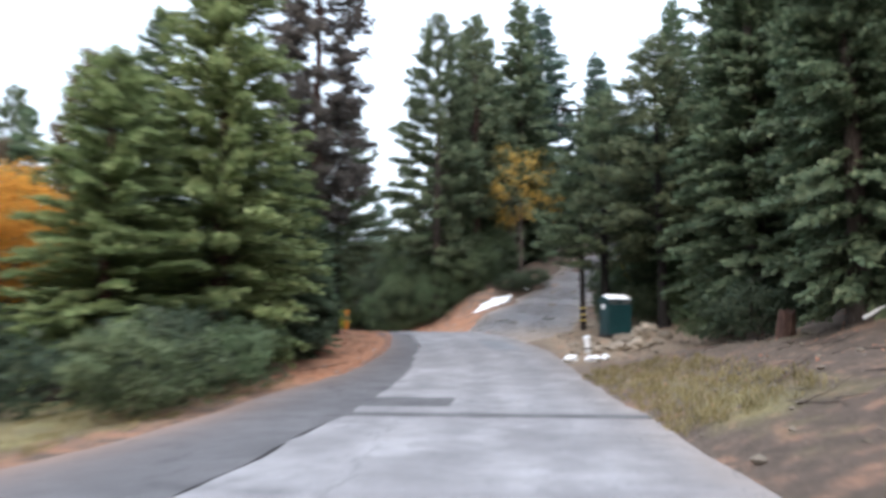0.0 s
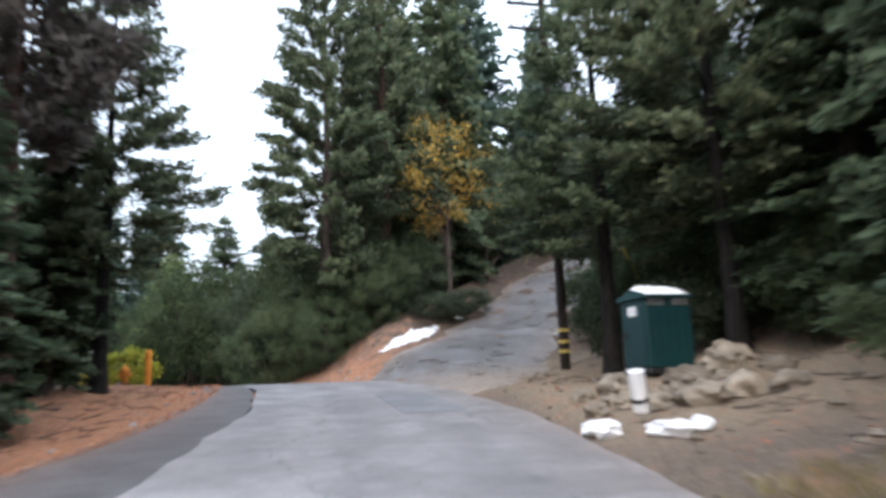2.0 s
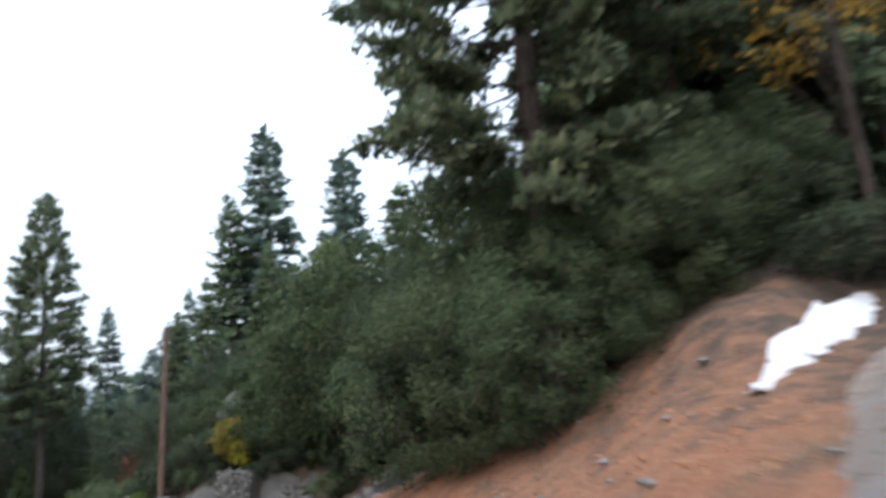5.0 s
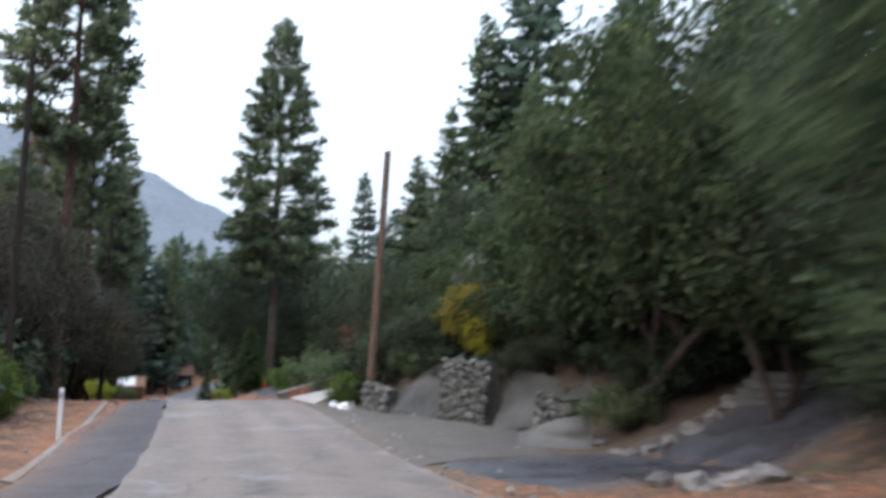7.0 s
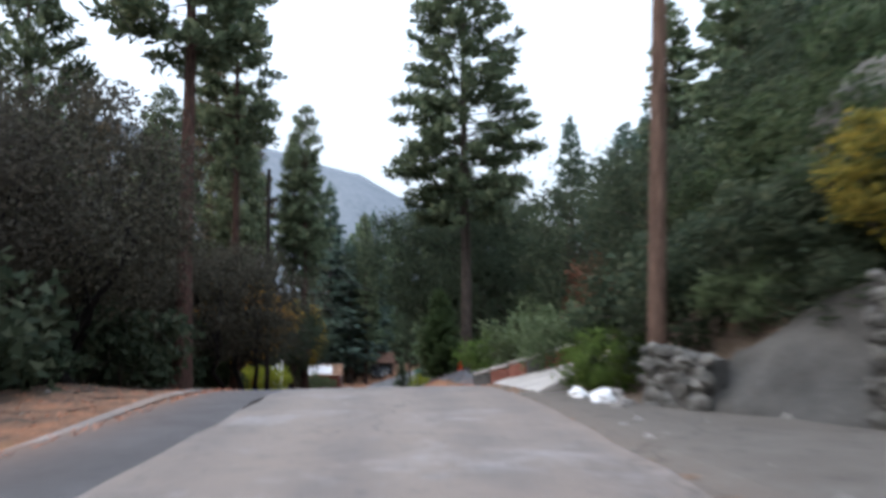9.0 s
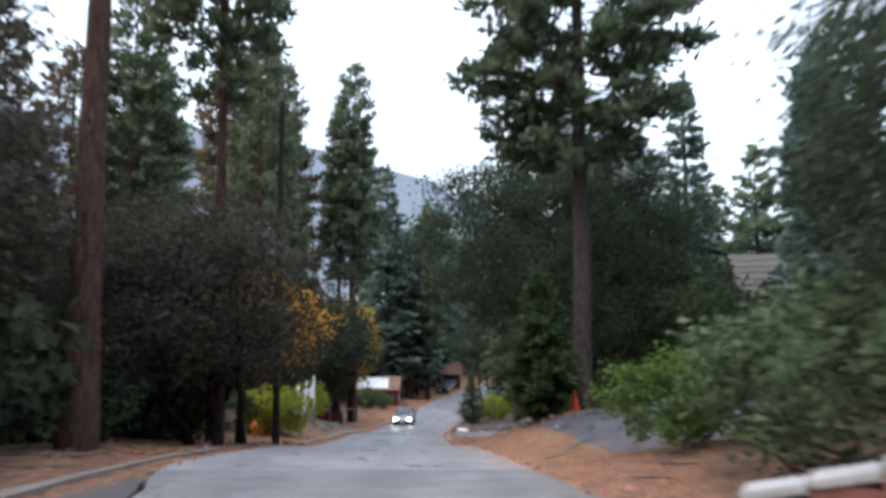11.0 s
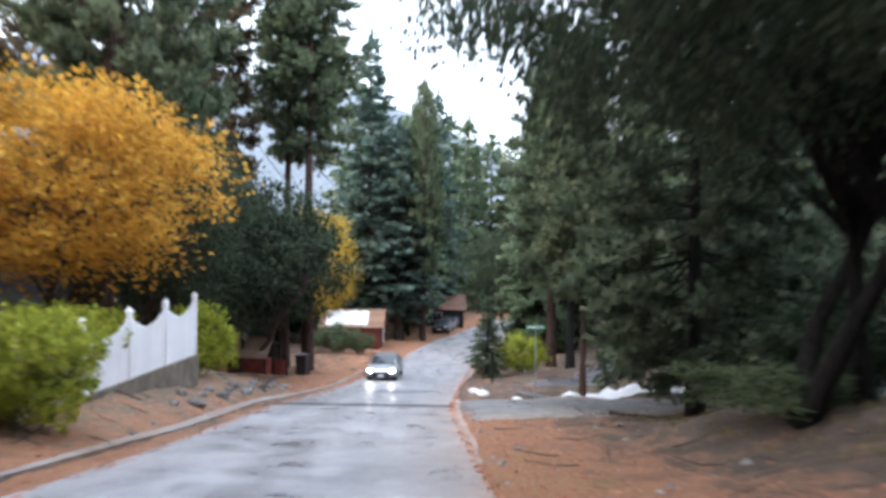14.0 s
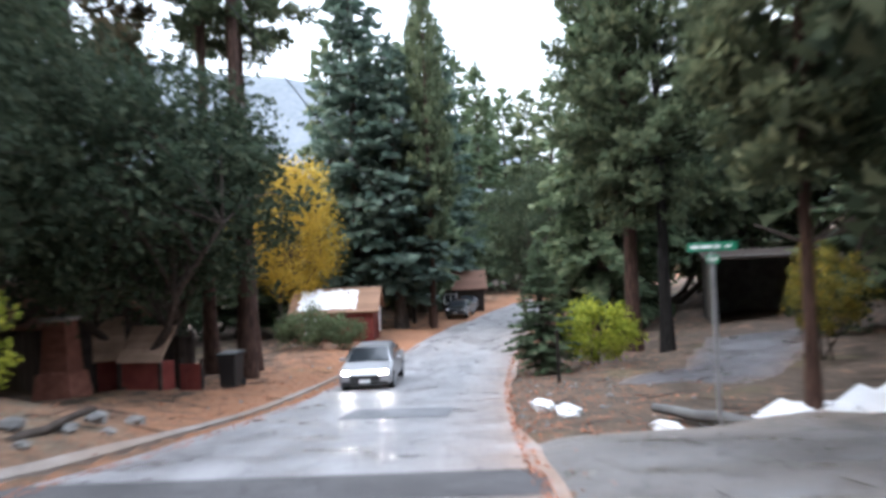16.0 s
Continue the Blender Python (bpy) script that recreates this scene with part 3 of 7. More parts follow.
def ribbon(name, stations, left, right, up, material, label, category, dust=None, cols=10, thick=0.06, tracks=(), on_ground=False, kind="structure", rag=0.16):
    """A paved strip along the road line, between two offsets, with a small thickness at its edges."""
    ss = np.asarray(stations, float)
    i = np.interp(ss, ROAD_S, np.arange(len(ROAD_S)))
    c = np.stack([np.interp(i, np.arange(len(ROAD)), ROAD[:, k]) for k in range(3)], 1)
    t = np.stack([np.interp(i, np.arange(len(ROAD)), ROAD_T[:, k]) for k in range(2)], 1)
    lo = left(ss) if callable(left) else np.full(len(ss), float(left))
    hi = right(ss) if callable(right) else np.full(len(ss), float(right))
    u = np.linspace(0, 1, cols + 1)
    L = lo[:, None] + (hi - lo)[:, None] * u
    rng = np.random.default_rng(int(abs(ss[0]) * 7 + cols))
    ragged = np.convolve(rng.normal(0, rag, len(ss) + 6), np.ones(5) / 5, "same")[3:-3]
    L[:, 0] += ragged
    L[:, -1] += np.roll(ragged, 7)
    X, Y = c[:, :1] + t[:, 1:] * L, c[:, 1:2] - t[:, :1] * L
    Z = ground_z(X.ravel(), Y.ravel()).reshape(X.shape) + up if on_ground else np.repeat(c[:, 2:], cols + 1, 1) + up
    n, k = len(ss), cols + 1
    top = np.stack([X, Y, Z], 2).reshape(-1, 3)
    rim = [a + b * k for b in range(n) for a in (0,)] + [(n - 1) * k + a for a in range(1, k)] + [k - 1 + b * k for b in range(n - 2, -1, -1)] + list(range(k - 2, 0, -1))
    low = top[rim] - (0, 0, thick)
    faces = [(b * k + a, b * k + a + 1, (b + 1) * k + a + 1, (b + 1) * k + a) for b in range(n - 1) for a in range(k - 1)]
    q = len(top)
    faces += [(rim[a], q + a, q + (a + 1) % len(rim), rim[(a + 1) % len(rim)]) for a in range(len(rim))]
    me = mesh_of(name, np.vstack([top, low]), faces, material)
    L2 = np.r_[L.ravel(), np.full(len(low), 99.0)]
    S2 = np.r_[np.repeat(ss, k), np.full(len(low), ss[0])]
    d = np.zeros(len(L2)) if dust is None else dust(S2, L2)
    tr = np.zeros(len(L2))
    for a in tracks:
        tr += np.exp(-((L2 - a) / 0.45) ** 2)
    for nm, values in (("dust", np.clip(d, 0, 1)), ("tracks", np.clip(tr, 0, 1))):
        at = me.attributes.new(nm, "FLOAT", "POINT")
        at.data.foreach_set("value", values.astype(np.float32))
    return tagged(new(name, me), label, category, kind=kind)


def road_dust(s, l):
    mid = table(s, (0, 0), (100, .1), (112, .55), (128, .8), (148, .7), (160, .25), (170, .08), (260, .08))
    edge = np.exp(-np.abs(l - right_edge(s)) / 0.7) * table(s, (0, .5), (100, .7), (130, .8), (165, 1.1), (200, 1.0), (260, .6))
    return np.maximum(mid, edge)


ribbon("road", np.arange(20, 161, 0.8), lambda s: table(s, (0, -3.4), (84, -3.2), (100, -2.8), (112, -2.9), (140, -2.9), (152, -2.4), (161, -4.6)), right_edge, 0.02,
       ROAD_GREY, "worn pale grey asphalt road with dusty edges", "road", road_dust, 24, 0.08, tracks=(-2.4, -0.7, 0.9, 2.1))
ribbon("road", np.arange(160.6, 262, 0.8), left_edge, right_edge, 0.02, ROAD_WET,
       "damp blue-grey asphalt road with needles on its edges", "road", road_dust, 24, 0.08, tracks=(-3.6, -2.2, -0.9, 0.4))
ribbon("road_widening", np.arange(20, 160, 0.8), left_edge, lambda s: table(s, (0, -3.36), (84, -3.16), (100, -2.76), (112, -2.86), (140, -2.86), (152, -2.36), (161, -4.5)), 0.012,
       ROAD_DARK, "darker asphalt strip along the road edge", "road",
       lambda s, l: np.exp(-np.abs(l - left_edge(s)) / 0.5) * .8, 6, 0.07)
for s0, s1, l0, l1 in ((75.4, 76.0, -3.5, 2.9), (77.2, 79.0, -3.4, -1.2), (193.0, 194.6, -4.8, 0.9)):
    ribbon("asphalt_patch", np.arange(s0, s1 + .01, 0.2), l0, l1, 0.028, ROAD_DARK, "dark repaired asphalt strip across the road", "road patch", None, 14, 0.006, rag=0.06)
ribbon("asphalt_patch", np.arange(93.6, 98.2, 0.25), 0.2, 1.5, 0.028, PATCH_GREY, "dark worn patch on the pale road", "road patch", None, 8, 0.006, rag=0.09)
ribbon("asphalt_patch", np.arange(201.5, 203.6, 0.25), -2.6, -0.4, 0.028, PATCH_GREY, "grey worn patch on the damp road", "road patch", None, 8, 0.006, rag=0.09)
KERB_AT = ((133, -0.2), (142, -0.1), (150, -0.4), (178, -0.75), (186, -0.35), (214, -0.5))
ribbon("kerb", np.arange(133, 214, 0.6), lambda s: left_edge(s) + table(s, *KERB_AT) - 0.08, lambda s: left_edge(s) + table(s, *KERB_AT) + 0.08, 0.05, KERB_GREY, "low pale asphalt kerb half buried in needles", "kerb", lambda s, l: 0.35 + 0.3 * np.sin(s * 0.9), 2, 0.16, on_ground=True, rag=0.03)
ribbon("paved_shoulder", np.arange(133.5, 148.6, 0.4), lambda s: right_edge(s) - 0.15, lambda s: table(s, (133, 5.6), (136.2, 7.2), (139.4, 6.5), (141.7, 5.9), (145.1, 4.1), (149, 3.6)), 0.035, SHOULDER_GREY,
       "dusty grey paved shoulder in front of the stone walls", "road shoulder", lambda s, l: 0.25 + 0.6 * np.exp(-np.abs(l - right_edge(s)) / 0.5), 14, 0.08, on_ground=True)


def pad(name, centre_line, half, material, label, category, up=0.05, cols=8, dust=0.15, start_dust=0.0):
    """A paved strip that lies on the ground along its own line."""
    line = spline(np.array(centre_line, float), 12)
    t = np.gradient(line, axis=0)
    t /= np.hypot(*t.T)[:, None]
    w = np.interp(np.linspace(0, 1, len(line)), np.linspace(0, 1, len(half)), half)
    rng = np.random.default_rng(len(line) + int(abs(line[0, 0]) * 3))
    u = np.linspace(-1, 1, cols + 1)
    wobble = np.stack([np.convolve(rng.normal(0, 1, len(line) + 8), np.ones(5) / 5, "same")[4:-4] for _ in range(2)], 1)
    ww = w[:, None] * (1 + 0.05 * wobble)
    L = np.where(u < 0, ww[:, :1], ww[:, 1:]) * u
    X, Y = line[:, :1] + t[:, 1:] * L, line[:, 1:] - t[:, :1] * L
    Z = ground_z(X.ravel(), Y.ravel()).reshape(X.shape)
    s_, l_, z_ = road_frame(X.ravel(), Y.ravel())
    run = np.linspace(0, 1, len(line))
    ends = np.clip(np.maximum(1 - run / 0.1, (run - 0.9) / 0.1), 0, 1)
    Z = Z + up - np.maximum(np.abs(u)[None] ** 8, ends[:, None] ** 2) * (up + 0.05)
    n, k = Z.shape
    top = np.stack([X, Y, Z], 2).reshape(-1, 3)
    low = top - (0, 0, 0.12)
    faces = [(b * k + a, b * k + a + 1, (b + 1) * k + a + 1, (b + 1) * k + a) for b in range(n - 1) for a in range(k - 1)]
    q = n * k
    for a, b in [((r) * k, (r + 1) * k) for r in range(n - 1)] + [((r + 1) * k + k - 1, r * k + k - 1) for r in range(n - 1)]:
        faces.append((b, a, q + a, q + b))
    me = mesh_of(name, np.vstack([top, low]), faces, material)
    d = np.r_[(np.abs(L / w[:, None]) ** 4 * 0.8 + dust + start_dust * (1 - ease(run, 0.05, 0.3))[:, None]).ravel(), np.zeros(q)]
    for nm, values in (("dust", np.clip(d, 0, 1)), ("tracks", np.zeros(2 * q))):
        at = me.attributes.new(nm, "FLOAT", "POINT")
        at.data.foreach_set("value", values.astype(np.float32))
    return tagged(new(name, me), label, category, kind="structure")


pad("side_road", [(1.4, 37.6), (3.2, 42.6), (5.3, 47.8), (8.7, 55.9), (13.6, 64.2), (20.2, 72.4), (30, 82)], (3.0, 4.0, 3.5, 3.1, 2.9, 2.8, 2.8), SIDE_GREY, "grey side road climbing between the trees", "road", 0.09, cols=14, start_dust=0.75)
pad("driveway", [place(131, 3.2)[:2], place(131.2, 6)[:2], place(130.8, 9)[:2], place(130, 13)[:2]], (4.0, 3.4, 3.0, 2.6), DRIVE_DARK, "dark asphalt driveway rising from the road", "driveway", 0.05, dust=0.05)
pad("driveway", [place(165.6, 2.6)[:2], place(166, 6)[:2], place(166.2, 10)[:2], place(166, 16)[:2], place(165.4, 23)[:2]], (3.7, 3.1, 2.6, 2.4), DRIVE_DARK, "dark asphalt driveway with fallen needles", "driveway", 0.05, dust=0.1)
pad("side_street", [place(193.5, 0.6)[:2], place(194, 5)[:2], place(193, 11)[:2], place(190, 22)[:2], place(186, 40)[:2]], (4.6, 3.4, 3.0, 3.0), SIDE_GREY, "grey damp asphalt side street joining the road", "road", 0.1, cols=16, dust=0.1, start_dust=0.2)
pad("driveway", [place(206, 5)[:2], place(211, 8)[:2], place(219, 10.5)[:2]], (2.2, 2.0, 2.2), DRIVE_DARK, "dark asphalt driveway in front of the garage", "driveway", 0.05)


# ---- far mountains ----
def build_mountain():
    az = np.radians(np.linspace(-30, 150, 121))
    tall = table(np.degrees(az), (-30, 60), (20, 60), (40, 75), (45, 112), (48, 146), (53, 186), (58, 210), (63, 228), (70, 242), (80, 248), (100, 230), (150, 150))
    rows = []
    for r in range(15):
        u = r / 14
        dist = 620 + 420 * u
        h = -30 + (tall + 30) * np.sin(u * math.pi / 2)
        for a, hh in zip(az, h):
            x, y = -40 - math.sin(a) * dist, 80 + math.cos(a) * dist
            bump = noise.noise(Vector((x / 90, y / 90, 0))) * 18 * u + noise.noise(Vector((x / 25, y / 25, 3))) * 6 * u
            rows.append((x, y, hh + bump))
    k = len(az)
    faces = [(b * k + a, b * k + a + 1, (b + 1) * k + a + 1, (b + 1) * k + a) for b in range(14) for a in range(k - 1)]
    m, nt, b = nodes_of("haze_painted_wooded_slope", 1.0, 0.0)
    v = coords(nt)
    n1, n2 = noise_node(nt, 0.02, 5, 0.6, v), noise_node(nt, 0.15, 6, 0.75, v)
    # Aerial haze is painted into the slope's blue-grey base colours.
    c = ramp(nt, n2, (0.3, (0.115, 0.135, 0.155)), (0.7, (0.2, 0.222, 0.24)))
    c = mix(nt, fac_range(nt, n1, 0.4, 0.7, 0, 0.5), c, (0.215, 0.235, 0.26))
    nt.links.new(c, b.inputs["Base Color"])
    return tagged(new("backdrop_mountain", mesh_of("backdrop_mountain", rows, faces, m, True)), "wooded mountain behind the valley, painted blue-grey for haze", "mountain", kind="structure")


build_mountain()


# ---- trees and shrubs ----
def unit(v):
    return v / np.maximum(np.linalg.norm(v, axis=-1, keepdims=True), 1e-9)


class Wood:
    """Gathers tapered limbs into one mesh."""

    def start(self):
        self.v, self.f, self.n = [], [], 0
        return self

    def limb(self, points, radii, sides=6):
        p = np.asarray(points, float)
        d = unit(np.gradient(p, axis=0))
        side = unit(np.cross(d, np.array([0.31, 0.87, 0.13])))
        up = np.cross(d, side)
        a = np.linspace(0, 2 * math.pi, sides, endpoint=False)
        ring = p[:, None] + np.asarray(radii)[:, None, None] * (side[:, None] * np.cos(a)[None, :, None] + up[:, None] * np.sin(a)[None, :, None])
        k = len(p)
        self.v.append(ring.reshape(-1, 3))
        for i in range(k - 1):
            for j in range(sides):
                b, c = self.n + i * sides + j, self.n + i * sides + (j + 1) % sides
                self.f.append((b, c, c + sides, b + sides))
        self.n += k * sides

    def mesh(self, name, material):
        return mesh_of(name, np.vstack(self.v), self.f, material, True)


def leaves_mesh(name, base, along, across, length, width, material, corners=4, outward=None):
    """Leaves or sprays: folded kites, or for needles three-cornered fans. outward: the way each leaf faces, so that clumps shade as round masses."""
    along, across = unit(along), unit(across - along * np.sum(across * unit(along), -1, keepdims=True))
    n = len(base)
    length, width = np.broadcast_to(length, n)[:, None], np.broadcast_to(width, n)[:, None]
    up = np.cross(along, across)
    mid = base + along * length * 0.45 + up * length * 0.06
    if corners == 4:
        v = np.stack([base, mid + across * width * 0.5, base + along * length, mid - across * width * 0.5], 1).reshape(-1, 3)
    else:
        v = np.stack([base, base + along * length + across * width * 0.5, base + along * length * 0.8 - across * width * 0.55], 1).reshape(-1, 3)
        if outward is not None:
            w = v.reshape(-1, 3, 3)
            turned = np.sum(np.cross(w[:, 1] - w[:, 0], w[:, 2] - w[:, 0]) * outward, -1) < 0
            w[turned] = w[turned][:, [0, 2, 1]]
            v = w.reshape(-1, 3)
    me = bpy.data.meshes.new(name)
    me.vertices.add(corners * n)
    me.vertices.foreach_set("co", v.astype(np.float32).ravel())
    me.loops.add(corners * n)
    me.loops.foreach_set("vertex_index", np.arange(corners * n, dtype=np.int32))
    me.polygons.add(n)
    me.polygons.foreach_set("loop_start", np.arange(0, corners * n, corners, dtype=np.int32))
    me.update(calc_edges=True)
    if outward is not None:
        me.polygons.foreach_set("use_smooth", np.ones(n, bool))
        w = v.reshape(-1, corners, 3)
        face = unit(np.cross(w[:, 1] - w[:, 0], w[:, 2] - w[:, 0]))
        me.normals_split_custom_set(np.repeat(unit(0.62 * outward + 0.38 * face), corners, axis=0).tolist())
    me.materials.append(material)
    return me


def conifer_meshes(seed, h, r, base, levels, per, spray, dense, droop, tuft, bark, needles, power=0.8, gap=0.0, trunk=0.02):
    """Trunk with limbs, and crown. base: where the crown begins, a share of the height. tuft: 0 flat sprays, 1 needle tufts at the limbs' ends."""
    rng = np.random.default_rng(seed)
    wood = Wood().start()
    n = 14
    zz = np.linspace(0, h, n)
    bend = np.cumsum(rng.normal(0, 0.012 * h / n, (n, 2)), axis=0)
    rad = np.maximum(h * trunk * (1 - zz / h) ** 0.85, 0.015)
    rad[0] *= 1.35
    wood.limb(np.c_[bend, zz - 0.15 * (zz == 0)], rad, 9)
    bases, alongs, acrosses, lens, outs = [], [], [], [], []
    for k in range(levels):
        u = (k + rng.uniform(0, 1)) / levels
        z = h * (base + (0.985 - base) * u)
        ctr = np.array([np.interp(z, zz, bend[:, 0]), np.interp(z, zz, bend[:, 1]), z])
        full = r * (1 - u) ** power * (0.45 + 0.55 * min(1, u * 6)) + 0.12
        turn = rng.uniform(0, 6.28)
        for b in range(per):
            if rng.uniform() < gap:
                continue
            az = turn + 6.283 * b / per + rng.normal(0, 0.35)
            ln = full * rng.uniform(0.62, 1.18)
            rise = math.tan(math.radians(rng.normal(32 * u - droop * (1 - u), 8)))
            q = np.linspace(0, 1, 5)
            out = np.array([math.cos(az), math.sin(az), 0])
            pts = ctr + out * (q * ln)[:, None]
            pts[:, 2] += rise * ln * q + (0.12 * tuft - 0.1 * (1 - tuft)) * ln * q * q
            wood.limb(pts[[0, 2, 4]] if levels > 30 else pts[[0, 4]], ([max(0.01, ln * 0.011), max(0.008, ln * 0.007), 0.005] if levels > 30 else [max(0.01, ln * 0.012), 0.006]), 3)
            m = max(3, int(dense * ln))
            w = rng.uniform(0.35, 1.0, m) ** 0.7 if tuft > 0.5 else rng.uniform(0.12, 1.0, m)
            at = np.stack([np.interp(w, q, pts[:, i]) for i in range(3)], 1)
            way = unit(np.gradient(pts, axis=0))[2]
            flat = np.array([-out[1], out[0], 0])
            if tuft > 0.5:
                d = unit(rng.normal(0, 1, (m, 3)) * (0.8, 0.8, 0.6) + way * 0.7 + (0, 0, 0.35))
                at = at + rng.normal(0, 0.13, (m, 3)) * (1, 1, 0.7)
                x = rng.normal(0, 1, (m, 3))
            else:
                swing = rng.uniform(-1, 1, m)
                d = unit(way + flat * (np.sign(swing) * (0.5 + 0.9 * np.abs(swing)))[:, None] + rng.normal(0, 0.22, (m, 3)) - (0, 0, 0.12))
                at = at + rng.normal(0, 0.07, (m, 3))
                x = flat * 1.0 + out * rng.normal(0, 0.6, (m, 1)) + rng.normal(0, 0.45, (m, 3))
            bases.append(at), alongs.append(d), acrosses.append(x)
            outs.append(unit(out * 0.75 + (0, 0, 0.6) + (at - ctr - out * (0.55 * ln)) * (0.5 / max(ln, 0.3))))
            lens.append(spray * rng.uniform(0.6, 1.35, m) * (0.75 + 0.25 * (1 - u)))
    m = 30
    top = np.array([bend[-1, 0], bend[-1, 1], h])
    bases.append(top - rng.uniform(0, 1, (m, 1)) * (0, 0, 0.07 * h)), alongs.append(unit(rng.normal(0, 0.5, (m, 3)) + (0, 0, 0.8)))
    acrosses.append(rng.normal(0, 1, (m, 3))), lens.append(np.full(m, spray * 0.8))
    outs.append(unit(rng.normal(0, 0.5, (m, 3)) + (0, 0, 0.8)))
    ln = np.concatenate(lens)
    crown = leaves_mesh("crown", np.vstack(bases), np.vstack(alongs), np.vstack(acrosses), ln, ln * (0.38 if tuft > 0.5 else 0.5), needles, 3, np.vstack(outs))
    return wood.mesh("trunk", bark), crown


def broadleaf_meshes(seed, h, r, trunk_h, clumps, per, leaf, bark, leafage, stems=1, flat=0.75, hang=0.0, trunk=0.03, clump=0.27, spread=0.28):
    """A trunk that forks into limbs, each ending in clumps of leaves that leave gaps between them."""
    rng = np.random.default_rng(seed)
    wood = Wood().start()
    forks = []
    ch = (h - trunk_h) / 2
    mid = trunk_h + ch
    for k in range(stems):
        lean = rng.normal(0, 0.025 if stems == 1 else spread, 2) * h
        foot = rng.normal(0, 0.0 if stems == 1 else 0.12 * r, 2)
        top = np.array([foot[0] + lean[0], foot[1] + lean[1], trunk_h + ch * 0.7])
        q = np.linspace(0, 1, 6)[:, None]
        pts = np.array([foot[0], foot[1], -0.15]) * (1 - q) + top * q + np.c_[rng.normal(0, (0.006 if stems == 1 else 0.02) * h, (6, 2)), np.zeros(6)] * np.sin(q * 3.14)
        rr = h * trunk / math.sqrt(stems) * (1 - 0.65 * q[:, 0])
        rr[0] *= 1.3
        wood.limb(pts, rr, 8)
        forks.append(pts)
    C = []
    while len(C) < clumps:
        p = rng.normal(0, 1, 3)
        p = p / np.linalg.norm(p) * rng.uniform(0.25, 1.0) ** 0.45
        if p[2] < -0.75:
            continue
        wob = 1 + 0.28 * math.sin(3 * math.atan2(p[1], p[0]) + seed) * (1 - abs(p[2])) + rng.normal(0, 0.08)
        C.append((p[0] * r * wob, p[1] * r * wob, mid + p[2] * ch * (1 + rng.normal(0, 0.06))))
    C = np.array(C)
    for c in C[::(3 if h > 5 else 6)]:
        pts = forks[rng.integers(len(forks))]
        a = pts[rng.integers(2, 6)]
        q = np.linspace(0, 1, 4)[:, None]
        way = a * (1 - q) + c * q + np.array([0, 0, 1]) * (np.sin(q * 3.14) * 0.06 * h)
        wood.limb(way, np.linspace(h * trunk * 0.15, 0.008, 4), 4)
    size = r * clump * rng.uniform(0.6, 1.25, clumps)
    n = clumps * per
    ctr = np.repeat(C, per, axis=0)
    o = rng.normal(0, 1, (n, 3))
    o = unit(o) * rng.uniform(0.1, 1, (n, 1)) ** 0.75 * np.repeat(size, per)[:, None] * (1, 1, flat)
    d = unit(o + rng.normal(0, 0.5, (n, 3)) * r * 0.3 + np.array([0, 0, -hang * r]))
    base = ctr + o
    if hang:
        base[:, 2] -= rng.uniform(0, hang, n) * r * 0.35
    crown = leaves_mesh("crown", base, d, rng.normal(0, 1, (n, 3)), leaf * rng.uniform(0.6, 1.4, n), leaf * rng.uniform(0.55, 1.0, n), leafage, 3,
                        unit(unit(o) * 0.8 + unit(ctr - (0, 0, mid)) * 0.5 + (0, 0, 0.35)))
    return wood.mesh("trunk", bark), crown


